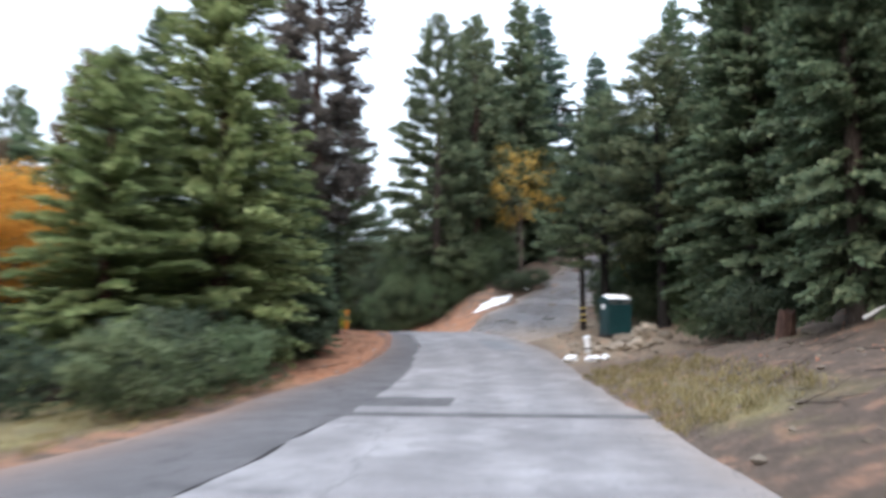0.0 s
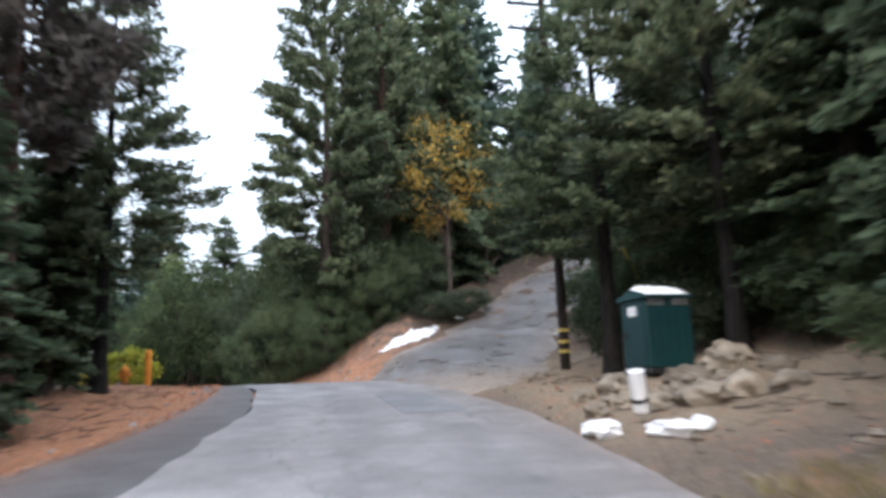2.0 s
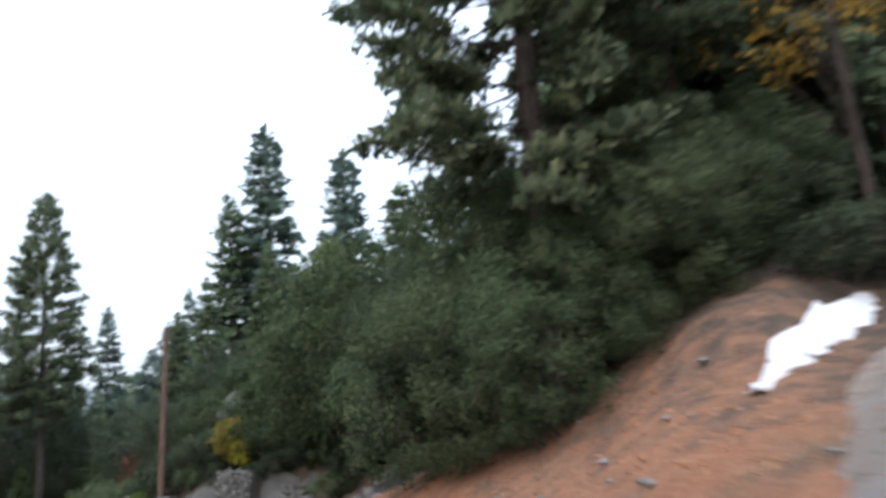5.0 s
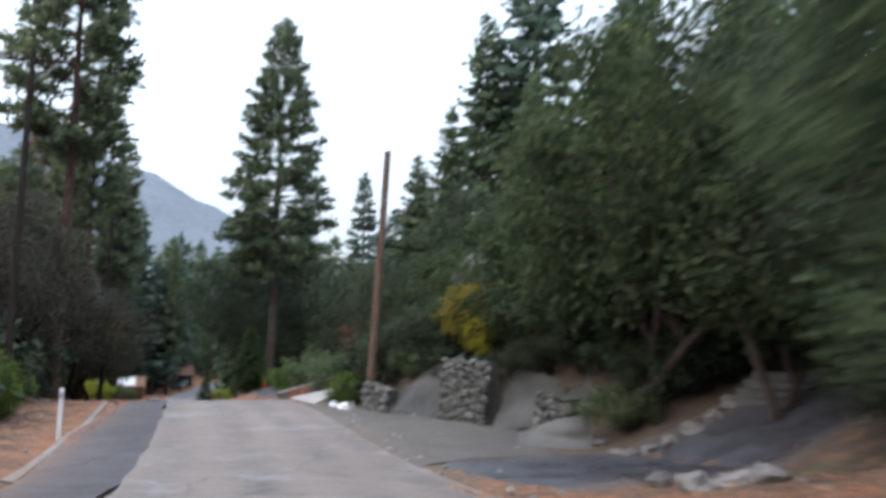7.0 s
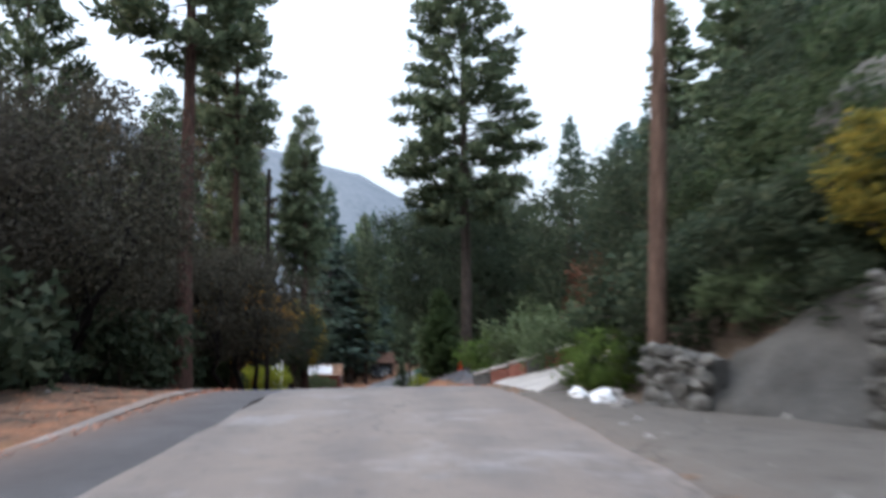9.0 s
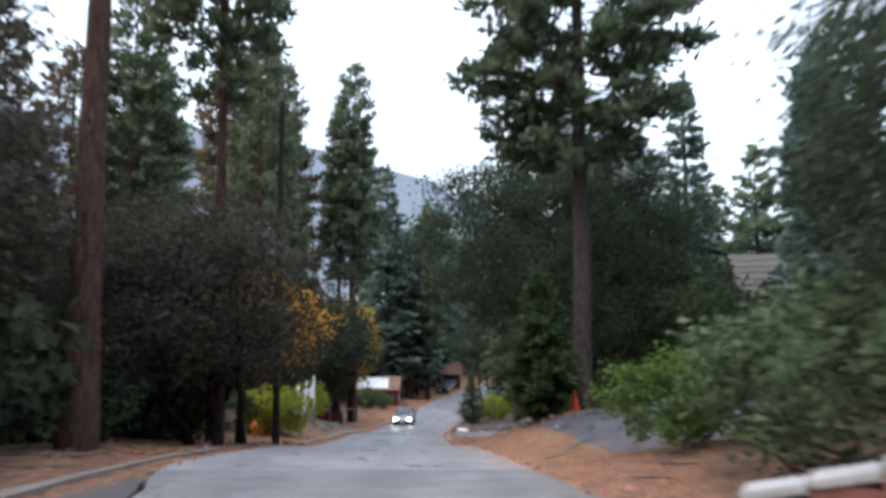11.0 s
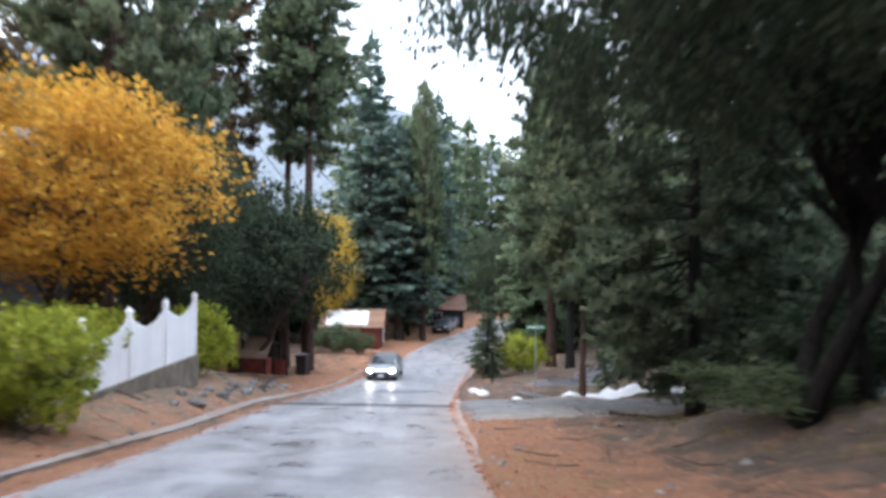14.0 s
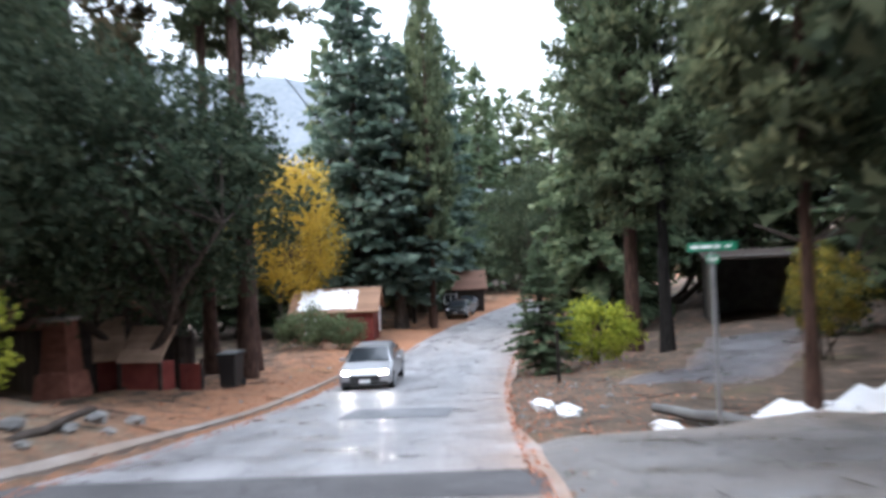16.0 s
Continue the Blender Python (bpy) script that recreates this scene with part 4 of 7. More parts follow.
PATTERN = {
    "pine": ([conifer_meshes(11 + i, 20, 3.6, 0.26, 40, 5, 0.46, 38, 12, 1, RED_BARK, PINE, 0.62, 0.08, 0.017) for i in range(3)], "tall dark pine with a bare lower trunk beside the road", "pine tree"),
    "dark_pine": ([conifer_meshes(11 + i, 20, 3.6, 0.26, 42, 5, 0.31, 66, 12, 1, DARK_BARK, PINE, 0.62, 0.08, 0.0125) for i in range(2)], "dark pine with a nearly black trunk beside the road", "pine tree"),
    "cone_pine": ([conifer_meshes(23, 28, 4.7, 0.3, 54, 6, 0.44, 40, 16, 1, BARK, PINE, 0.68, 0.04, 0.0125)], "tall full pine with a bare lower trunk", "pine tree"),
    "stem_oak": ([broadleaf_meshes(127, 12, 5.0, 3.4, 460, 120, 0.13, DARK_BARK, OAK, 3, hang=0.3, trunk=0.02, clump=0.18, spread=0.12)], "large dark oak with several thick leaning stems", "oak tree"),
    "soft_pine": ([conifer_meshes(45, 18, 4.0, 0.07, 46, 6, 0.34, 56, 22, 1, DARK_BARK, DEEP, 0.72, 0.06, 0.012)], "dark green pine sweeping its branches over the shoulder", "pine tree"),
    "big_pine": ([conifer_meshes(17, 23.5, 4.4, 0.18, 50, 6, 0.31, 84, 18, 1, BARK, PINE, 0.6, 0.06, 0.0135)], "large pine with layered spreading limbs above the fork", "pine tree"),
    "dusk_pine": ([conifer_meshes(19, 24, 2.7, 0.24, 50, 6, 0.36, 54, 16, 1, RED_BARK, DUSK, 0.45, 0.12, 0.0125)], "dark brownish pine with a reddish trunk near the road edge", "pine tree"),
    "tall_pine": ([conifer_meshes(25 + i, 28, 3.0, 0.45, 34, 5, 0.46, 44, 10, 1, RED_BARK, PINE, 0.5, 0.1, 0.0105) for i in range(2)], "tall pine with a long bare trunk behind the yard", "pine tree"),
    "small_cedar": ([conifer_meshes(75, 5.6, 1.35, 0.02, 44, 8, 0.2, 80, -25, 0, RED_BARK, YOUNG, 0.7, 0.03, 0.012)], "small bright green cedar in front of a tall pine", "cedar tree"),
    "fresh_shrub": ([broadleaf_meshes(191 + i, 2.0, 1.4, 0.0, 70, 90, 0.1, BARK, FRESH, 5, 0.9, trunk=0.02) for i in range(2)], "bright green leafy bush beside the road", "shrub"),
    "slim_pine": ([conifer_meshes(29, 14, 1.8, 0.28, 44, 6, 0.28, 80, 8, 1, RED_BARK, PINE, 0.6, 0.05, 0.0085)], "slender young pine at the street corner", "pine tree"),
    "near_fir": ([conifer_meshes(41 + i, 18, 3.4, 0.05, 50, 7, 0.33, 58, 16, 0, BARK, FIR, 0.8, 0.04) for i in range(3)], "dense dark green fir with fine drooping branches on the bank", "fir tree"),
    "near_scrub": ([broadleaf_meshes(186 + i, 4.5, 2.4, -0.5, 150, 210, 0.078, BARK, SCRUB, 4, 0.9, trunk=0.012, clump=0.22) for i in range(3)], "dense grey-green scrub oak above the earth bank", "shrub"),
    "fir": ([conifer_meshes(31 + i, 18, 3.4, 0.06, 46, 6, 0.5, 30, 14, 0, BARK, FIR, 0.85, 0.05) for i in range(3)], "dense dark green fir with drooping branches", "fir tree"),
    "far_fir": ([conifer_meshes(51 + i, 18, 3.1, 0.1, 44, 6, 0.66, 20, 8, 0, BARK, HAZE_BLUE, 0.8, 0.1) for i in range(3)], "conifer standing back in the forest, its needles tinted blue-green for haze", "fir tree"),
    "cedar": ([conifer_meshes(71 + i, 14, 3.2, 0.03, 50, 7, 0.27, 78, 2, 0, RED_BARK, CEDAR, 0.6, 0.03) for i in range(2)], "bright green cedar with foliage down to the ground", "cedar tree"),
    "brown_pine": ([conifer_meshes(91 + i, 20, 3.0, 0.2, 38, 5, 0.48, 36, 16, 1, RED_BARK, BROWN, 0.6, 0.12, 0.017) for i in range(2)], "tall pine with thinning rust-brown needles", "pine tree"),
    "oak": ([broadleaf_meshes(111 + i, 9, 4.3, 1.6, 150, 120, 0.155, BARK, OAK, 3, spread=0.2) for i in range(3)], "dark evergreen oak with a broad dense crown", "oak tree"),
    "brown_oak": ([broadleaf_meshes(113 + i, 9, 4.3, 1.6, 150, 120, 0.155, DARK_BARK, BROWN_OAK, 3, spread=0.2) for i in range(2)], "dull brownish evergreen oak with a broad crown", "oak tree"),
    "green_oak": ([broadleaf_meshes(115 + i, 9, 4.3, 1.2, 150, 90, 0.2, BARK, GREEN_OAK, 3) for i in range(2)], "green leafy oak rising behind the bank", "oak tree"),
    "maple": ([broadleaf_meshes(131 + i, 10, 4.0, 2.0, 190, 90, 0.19, BARK, YELLOW, 2, clump=0.3, trunk=0.018, spread=0.08) for i in range(2)], "maple with golden orange autumn leaves", "maple tree"),
    "gold_maple": ([broadleaf_meshes(135, 10, 4.0, 2.0, 190, 90, 0.19, BARK, GOLD, 2, clump=0.3, trunk=0.02, spread=0.1)], "maple with yellow autumn leaves behind the cabins", "maple tree"),
    "wild_maple": ([broadleaf_meshes(136, 4, 2.0, 0.8, 90, 80, 0.12, BARK, WILD, 3, 0.6, clump=0.26)], "small maple with olive and golden leaves above the stone wall", "maple tree"),
    "thin_maple": ([broadleaf_meshes(138, 10, 3.1, 4.0, 44, 40, 0.15, BARK, THIN_GOLD, 1, trunk=0.014, clump=0.27)], "slender maple with sparse golden orange leaves", "maple tree"),
    "high_oak": ([broadleaf_meshes(117, 9.2, 4.0, 1.9, 250, 90, 0.2, BARK, OAK, 3)], "dark round evergreen oak in front of the cabins", "oak tree"),
    "scrub": ([broadleaf_meshes(181 + i, 4.5, 2.4, -0.5, 120, 95, 0.15, BARK, GREEN_OAK, 4, 0.9, trunk=0.012) for i in range(3)], "dense grey-green scrub oak with foliage to the ground", "shrub"),
    "shrub": ([broadleaf_meshes(141 + i, 2.2, 1.5, 0.1, 60, 75, 0.12, BARK, OLIVE, 5, 0.9, trunk=0.02) for i in range(2)], "olive green shrub at the roadside", "shrub"),
    "dark_shrub": ([broadleaf_meshes(151 + i, 2.6, 1.7, 0.1, 60, 70, 0.14, BARK, OAK, 5, 0.9, trunk=0.02) for i in range(2)], "dark green evergreen shrub under the trees", "shrub"),
    "lime_shrub": ([broadleaf_meshes(161 + i, 2.2, 1.4, 0.1, 60, 60, 0.14, BARK, LIME, 5, 0.9, trunk=0.02) for i in range(2)], "bush with yellow-green autumn leaves", "shrub"),
    "red_shrub": ([broadleaf_meshes(171, 3.0, 1.6, 0.4, 50, 50, 0.18, BARK, RUST, 4, 0.9, trunk=0.02)], "bush with rust red autumn leaves", "shrub"),
    "back_fir": ([conifer_meshes(201 + i, 18, 3.3, 0.08, 28, 5, 1.1, 11, 8, 0, BARK, FIR, 0.8, 0.05) for i in range(3)], "dark fir deeper in the forest", "fir tree"),
    "back_pine": ([conifer_meshes(211 + i, 20, 3.2, 0.22, 26, 5, 0.9, 19, 12, 1, BARK, HAZE_BLUE, 0.6, 0.1, 0.015) for i in range(2)], "slim pine deeper in the forest", "pine tree"),
    "back_brown": ([conifer_meshes(221, 20, 3.0, 0.2, 26, 5, 0.9, 18, 14, 1, RED_BARK, BROWN, 0.6, 0.15, 0.015)], "thinning brown pine deeper in the forest", "pine tree"),
    "under": ([broadleaf_meshes(241 + i, 2.6, 1.8, 0.1, 36, 22, 0.28, BARK, OAK, 3, 0.9, trunk=0.02) for i in range(2)], "dark undergrowth bush at the forest edge", "shrub"),
    "back_oak": ([broadleaf_meshes(231 + i, 9, 4.3, 1.2, 80, 36, 0.5, BARK, OAK, 2) for i in range(2)], "dark oak deeper in the forest", "oak tree"),
}
NOMINAL = {"brown_oak": (9, 4.3), "wild_maple": (4, 2.0), "soft_pine": (18, 4.0), "stem_oak": (12, 5.0), "dark_pine": (20, 3.6), "cone_pine": (28, 4.7), "slim_pine": (14, 1.8), "gold_maple": (10, 4.0), "near_fir": (18, 3.4), "near_scrub": (4.5, 2.4), "small_cedar": (5.6, 1.35), "tall_pine": (28, 3.0), "fresh_shrub": (2.0, 1.4), "pine": (20, 3.6), "big_pine": (23.5, 4.4), "dusk_pine": (24, 2.7), "high_oak": (9.2, 4.0), "scrub": (4.5, 2.4), "fir": (18, 3.4), "far_fir": (18, 3.1), "cedar": (14, 3.2), "brown_pine": (20, 3.0), "oak": (9, 4.3), "green_oak": (9, 4.3), 
           "maple": (10, 4.0), "thin_maple": (10, 3.1), "shrub": (2.2, 1.5), "dark_shrub": (2.6, 1.7), "lime_shrub": (2.2, 1.4), "red_shrub": (3.0, 1.6), "back_fir": (18, 3.3),
           "back_pine": (20, 3.2), "back_brown": (20, 3.0), "back_oak": (9, 4.3), "under": (2.6, 1.8)}
plant_rng = random.Random(5)
PLANTED = []


def plant(kind, x, y, h, r, label="", sink=0.0, variant=None):
    meshes, words, category = PATTERN[kind]
    trunk, crown = meshes[plant_rng.randrange(len(meshes)) if variant is None else variant % len(meshes)]
    z = float(ground_z([x], [y])[0]) - sink
    ob = thing(category.replace(" ", "_"), x, y, z, plant_rng.uniform(0, 360), label or words, category)
    nh, nr = NOMINAL[kind]
    ob.scale = (r / nr, r / nr, h / nh)
    part("trunk", trunk, None, ob)
    part("crown", crown, None, ob)
    PLANTED.append((x, y, r))
    return ob


# left of the first straight
plant("brown_pine", -24, 50, 21, 3.0)
plant("maple", -20, 35, 8.5, 3.4)
plant("cedar", -10.4, 23.6, 11, 3.2)
plant("cedar", -7.9, 27.0, 17, 3.9)
plant("dusk_pine", -5.7, 33.8, 24, 2.7)
plant("near_fir", -6.6, 31.2, 9, 2.2)
plant("near_fir", -5.7, 32.2, 7.5, 1.9)
plant("fir", -10.5, 37.5, 12, 3.0)
plant("near_fir", -12, 31, 15, 3.4)
plant("dark_shrub", -6.9, 18.2, 2.4, 1.6)
plant("shrub", -6.6, 16.6, 2.1, 1.5)
plant("shrub", -12.5, 16.0, 1.0, 1.8)
plant("shrub", -6.0, 21.4, 2.0, 1.5)
plant("dark_shrub", -7.5, 24, 2.4, 1.7)
plant("dark_shrub", -6.6, 29.5, 2.6, 1.8)
plant("dark_shrub", -7.6, 39.5, 2.6, 1.9)
plant("oak", -9.5, 42, 7, 3.2)
plant("near_fir", -6.6, 38.4, 10.5, 2.0)
plant("dark_pine", -5.4, 38.8, 12, 2.8)
plant("fir", -10.5, 84.5, 12, 4.0)
# right bank of the first straight
plant("near_fir", 9.8, 18.0, 14, 2.6)
plant("near_fir", 13.0, 21, 18, 3.8)
plant("near_fir", 10.9, 26.5, 17, 3.4)
plant("dark_pine", 13.2, 31, 20, 3.6)
plant("dark_pine", 10.2, 35.6, 14, 3.6)
plant("oak", 14.5, 41, 9, 4)
plant("near_fir", 12.5, 34, 13, 3.2)
plant("fir", 15.5, 36.5, 18, 4)
plant("near_fir", 15, 13, 16, 3.6)
plant("near_fir", 13.5, 27.5, 15, 3.4)
plant("dark_pine", 8.25, 39.0, 12.6, 3.6, "dark pine beside the utility pole")
plant("fir", 14.0, 45.3, 18, 3.6)
plant("oak", 13, 50, 9, 4)
plant("dark_shrub", 10.9, 39.4, 2.2, 1.8)
plant("dark_shrub", 9.4, 23.5, 1.8, 1.4)
plant("shrub", 10.0, 28.8, 1.5, 1.2)
# above the fork
plant("big_pine", -0.5, 57.4, 23.5, 4.3)
for x, y, h, r in ((-0.5, 56.3, 3.7, 1.9), (1.5, 57.0, 3.6, 1.9), (-2.6, 58.2, 4.2, 2.2), (-0.4, 58.4, 4.6, 2.4), (1.9, 58.6, 4.2, 2.3), (-4.2, 60.3, 3.8, 2.0), (3.9, 60.9, 4.2, 2.2), (-3.0, 62.0, 4.8, 2.4), (0.6, 61.0, 5.6, 2.4)):
    plant("near_scrub", x, y, h, r)
for x, y, h in ((-3.0, 59.6, 3.0), (-1.6, 59.0, 2.8), (-0.2, 58.9, 3.0), (1.2, 59.4, 2.8)):
    plant("dark_shrub", x, y, h, 1.9)
plant("thin_maple", 5.9, 58.4, 11.5, 3.0)
plant("dark_shrub", 5.2, 57.4, 1.6, 1.5)
plant("dark_shrub", 7.0, 58.9, 1.5, 1.4)
plant("pine", 2.6, 61.0, 22.5, 4.2)
plant("dark_shrub", 9.1, 40.7, 1.7, 1.2)
plant("dark_shrub", 10.6, 43.4, 2.4, 1.8)
plant("dark_shrub", 9.9, 37.6, 1.9, 1.4)
for x, y, h in ((11.6, 41.2, 3.4), (11.2, 44.6, 3.6), (12.6, 38.4, 3.6), (10.4, 46.6, 2.8), (13.6, 47.5, 4.2), (12.0, 33.6, 3.0), (14.2, 41.5, 4.6)):
    plant("scrub", x, y, h, h * 0.56)
plant("fir", 6.8, 66, 25, 4.6)
plant("far_fir", 9.5, 72, 25, 5.0)
plant("fir", 2.5, 66, 23.5, 4.6)
plant("fir", 4.6, 70, 21, 4.6)
plant("far_fir", 14.8, 71.5, 18, 3.4)
plant("oak", 9, 66, 8, 3.4)
plant("green_oak", -2.2, 63.0, 7.5, 3.0)
plant("oak", -3.4, 68.0, 8, 3.2)
plant("green_oak", 0.8, 62.5, 7, 3.2)
plant("dark_shrub", 2.2, 58.6, 2.6, 2.0)
plant("dark_shrub", 4.0, 60.8, 2.6, 2.0)
# behind the driveway and the walls
plant("green_oak", -11.6, 75.5, 11, 4.0, "broad green oak behind the driveway")
plant("green_oak", -7.6, 72.8, 7.5, 3.0)
plant("oak", -5.0, 70, 7.5, 3.4)
plant("green_oak", -8.0, 77, 9.2, 4.0)
plant("cedar", -13.8, 80.5, 10, 3.0)
plant("dark_shrub", -15.9, 79.4, 2.4, 1.8)
plant("lime_shrub", -18.5, 79.6, 1.7, 0.85)
plant("wild_maple", -19.1, 79.8, 2.9, 1.35)
plant("shrub", -11.9, 74.6, 1.2, 1.0)
plant("far_fir", -25.9, 99.4, 27.5, 5)
plant("fir", -28.3, 97.2, 22, 4.2)
plant("fir", -25.6, 88.6, 13.5, 2.6)
plant("fir", -29.6, 91.6, 12.5, 2.6)
plant("fir", -24.0, 95, 16, 3.2)
plant("far_fir", -28.5, 126, 31, 4.6)
plant("far_fir", -22, 108, 27, 5.4)
plant("oak", -22.6, 87, 7.5, 3.4)
plant("oak", -25.5, 84.6, 6, 2.6)
plant("dark_shrub", -24.0, 80.6, 2.8, 1.7)
plant("fresh_shrub", -24.6, 79.6, 1.3, 0.8, "low green bush at the foot of the pole")
plant("dark_shrub", -20.9, 80.3, 2.2, 1.5)
plant("red_shrub", -29.5, 86.5, 3.6, 1.0)
plant("oak", -30, 88, 7, 3.2)
plant("shrub", -28.8, 84.2, 2.2, 1.6)
plant("shrub", -32.2, 86.6, 2.4, 1.8)
plant("scrub", -34.0, 95, 3.0, 1.9)
plant("far_fir", -64.5, 132, 28, 3.8)
# left of the bend
plant("fresh_shrub", -29.2, 68.4, 1.9, 0.9, "bright green leafy bush beside the marker post")
plant("lime_shrub", -30.5, 68.0, 1.8, 0.85)
plant("tall_pine", -46.5, 81.2, 31, 3.9, "tall pine with a thick reddish bare trunk", variant=1)
plant("brown_oak", -40.5, 74.2, 9.5, 4.6)
plant("brown_oak", -36.5, 69.5, 8, 3.8)
plant("brown_oak", -47.5, 77.0, 9, 4.2)
plant("pine", -45, 70, 20, 3.2)
plant("pine", -51, 76, 21, 3.4)
plant("brown_pine", -38.5, 66, 20, 3.2)
plant("tall_pine", -52.8, 86.9, 27, 2.6)
plant("brown_oak", -50.4, 84.9, 7.4, 4.1, "brownish evergreen oak leaning over the shoulder")
plant("brown_oak", -56.5, 84.6, 8.4, 4.4)
plant("tall_pine", -82.5, 110.8, 30, 3.0)
plant("brown_oak", -54.0, 86.6, 8.5, 4.2, "brownish evergreen oak with a leaning trunk near the shoulder")
plant("tall_pine", -60, 86, 19, 2.4)
plant("scrub", -54.6, 85.6, 4.0, 2.0)
plant("scrub", -57.2, 86.6, 4.2, 2.1)
plant("dark_shrub", -54.5, 107.5, 2.0, 1.6)
plant("dark_shrub", -52.5, 106.2, 1.8, 1.5)
plant("pine", -66, 88, 18, 2.6)
plant("brown_pine", -57, 80.5, 17, 2.2)
# right of the last straight
plant("cone_pine", -43.5, 94.8, 26.4, 4.2, "tall full pine with a thick bare trunk behind a small cedar")
plant("small_cedar", -43.2, 92.7, 4.3, 1.12)
plant("stem_oak", -50.6, 102.2, 13.2, 6.0)
plant("oak", -46.0, 99.0, 7.4, 2.9)
plant("scrub", -41.8, 100.3, 3.5, 1.9)
plant("scrub", -42.4, 103.6, 4.1, 2.1)
plant("fresh_shrub", -35.7, 88.6, 1.7, 1.25, "bright green bush beside the driveway")
plant("scrub", -38.8, 96.4, 2.2, 1.8)
plant("scrub", -43.4, 100.6, 5.0, 2.4)
plant("far_fir", -45.5, 116, 20, 3.2)
plant("far_fir", -52, 128, 24, 3.4)
plant("far_fir", -62.6, 149, 32, 4)
plant("soft_pine", -56.6, 107.9, 18, 3.8)
plant("slim_pine", -64.2, 112.3, 14, 1.8)
plant("shrub", -51.6, 102.6, 0.9, 1.4)
plant("fir", -62, 118, 19, 3.4)
plant("dark_pine", -75.6, 124.4, 20, 3.6)
plant("pine", -66, 121.5, 22, 3.4)
plant("fir", -84, 131, 22, 3.8)
plant("oak", -79.4, 102.9, 10.6, 3.9)
plant("fir", -86.2, 134.4, 26, 4.4)
plant("pine", -77.0, 124.2, 21, 3.2)
plant("fir", -90.5, 139.5, 23, 4.2)
plant("fir", -75.9, 118.1, 4.4, 1.2, "young fir at the street corner")
plant("lime_shrub", -75.6, 120.3, 2.3, 1.3)
plant("wild_maple", -68.3, 121.4, 3.2, 1.0, "small maple with a few golden leaves beyond the snow bank")
# left of the last straight
plant("maple", -68.3, 95.2, 8.0, 4.2, "spreading maple with bright golden autumn leaves behind the fence", variant=0)
plant("lime_shrub", -59.9, 92.5, 1.9, 1.0)
plant("lime_shrub", -61.0, 92.6, 2.0, 1.0)
plant("lime_shrub", -59.3, 93.0, 2.1, 1.0)
plant("lime_shrub", -64.5, 94.8, 1.8, 1.3)
plant("lime_shrub", -69.4, 99.6, 2.3, 1.05)
plant("lime_shrub", -72.8, 101.4, 1.7, 0.9)
plant("dark_shrub", -60.6, 90.5, 1.5, 1.5)
plant("red_shrub", -67, 91, 3.4, 1.8)
plant("dark_shrub", -64, 90, 1.8, 1.8)
plant("high_oak", -81.1, 106.8, 9.6, 4.2)
plant("oak", -75.5, 100, 10, 4.2)
plant("back_oak", -87.0, 100.8, 11.5, 5.0)
plant("tall_pine", -84, 110.2, 27, 2.6)
plant("tall_pine", -85.2, 112.2, 26, 2.6)
plant("brown_pine", -78, 98, 29, 3.9)
plant("brown_pine", -86.6, 106.4, 30, 3.6)
plant("pine", -73, 97.8, 25, 3.2)
plant("pine", -81, 102.0, 30, 3.8)
plant("pine", -71, 90.5, 20, 3.0)
plant("brown_pine", -66, 85, 18, 2.8)
plant("gold_maple", -98.1, 120, 10.5, 3.2)
plant("far_fir", -102, 127.5, 27, 4.0)
plant("far_fir", -99.5, 129, 19, 3.6)
plant("far_fir", -111, 142, 25, 3.6)
plant("shrub", -91.6, 117.9, 2.1, 1.5)
plant("shrub", -91.0, 119.6, 1.7, 1.1)
plant("pine", -98, 130.5, 22, 2.2)
plant("pine", -99.6, 131.6, 23, 2.2)
plant("oak", -92, 135, 10, 4)
plant("oak", -99, 146, 11, 4.5)

for x, y, h in ((-103, 119.5, 10), (-108, 125, 11), (-113, 132, 22), (-108, 137, 22), (-118, 139, 24), (-105, 133.5, 20), (-116, 148, 24), (-122, 156, 25), (-97, 107, 11), (-102, 112, 11), (-92, 100, 12)):
    plant("back_fir", x, y, h, 3.6)
for x, y, h in ((-72, 142, 10), (-83, 143, 12), (-87.5, 139.5, 10), (-69, 136.5, 9), (-66, 129, 8.5), (-90, 145, 12), (-75, 148, 12), (-58, 124, 9), (-60, 114.5, 8)):
    plant("back_oak", x, y, h, 4.2)
for x, y, h in ((-72, 146, 20), (-79, 144, 22), (-87, 147, 22), (-66, 139, 19), (-92, 152, 22), (-69.4, 130.4, 19)):
    plant("back_fir", x, y, h, 3.8)
for s_, l_, h in ((136.5, 9.4, 3.8), (139, 9.0, 3.2), (141.5, 9.2, 4.2), (144, 8.8, 3.6), (146.5, 8.6, 3.8), (149, 8.4, 3.6), (151.5, 8.0, 3.2), (138, 12, 5.5), (142, 12.5, 6), (146, 12, 5.5), (150, 11.5, 5)):
    plant("scrub", *place(s_, l_)[:2], h, h * 0.55)

plant("back_fir", -127.2, 161.1, 23, 4.4)
plant("back_fir", -131.5, 168.7, 25, 4.4)
plant("back_fir", -125.3, 166.9, 24, 4.4)
plant("back_fir", -119.3, 164.8, 24, 4.4)
plant("back_fir", -141.2, 169.3, 22, 4.4)
plant("dark_shrub", -10.4, 76.1, 1.8, 1.5)
plant("dark_shrub", -5.6, 71.4, 2.2, 1.5)
plant("dark_shrub", -5.6, 68.7, 1.6, 1.2)
plant("dark_shrub", -4.4, 67.0, 2.2, 1.6)
plant("dark_shrub", -12.0, 77.0, 1.9, 1.5)
plant("dark_shrub", -13.6, 77.3, 1.7, 1.4)
plant("dark_shrub", -14.6, 78.4, 2.0, 1.5)
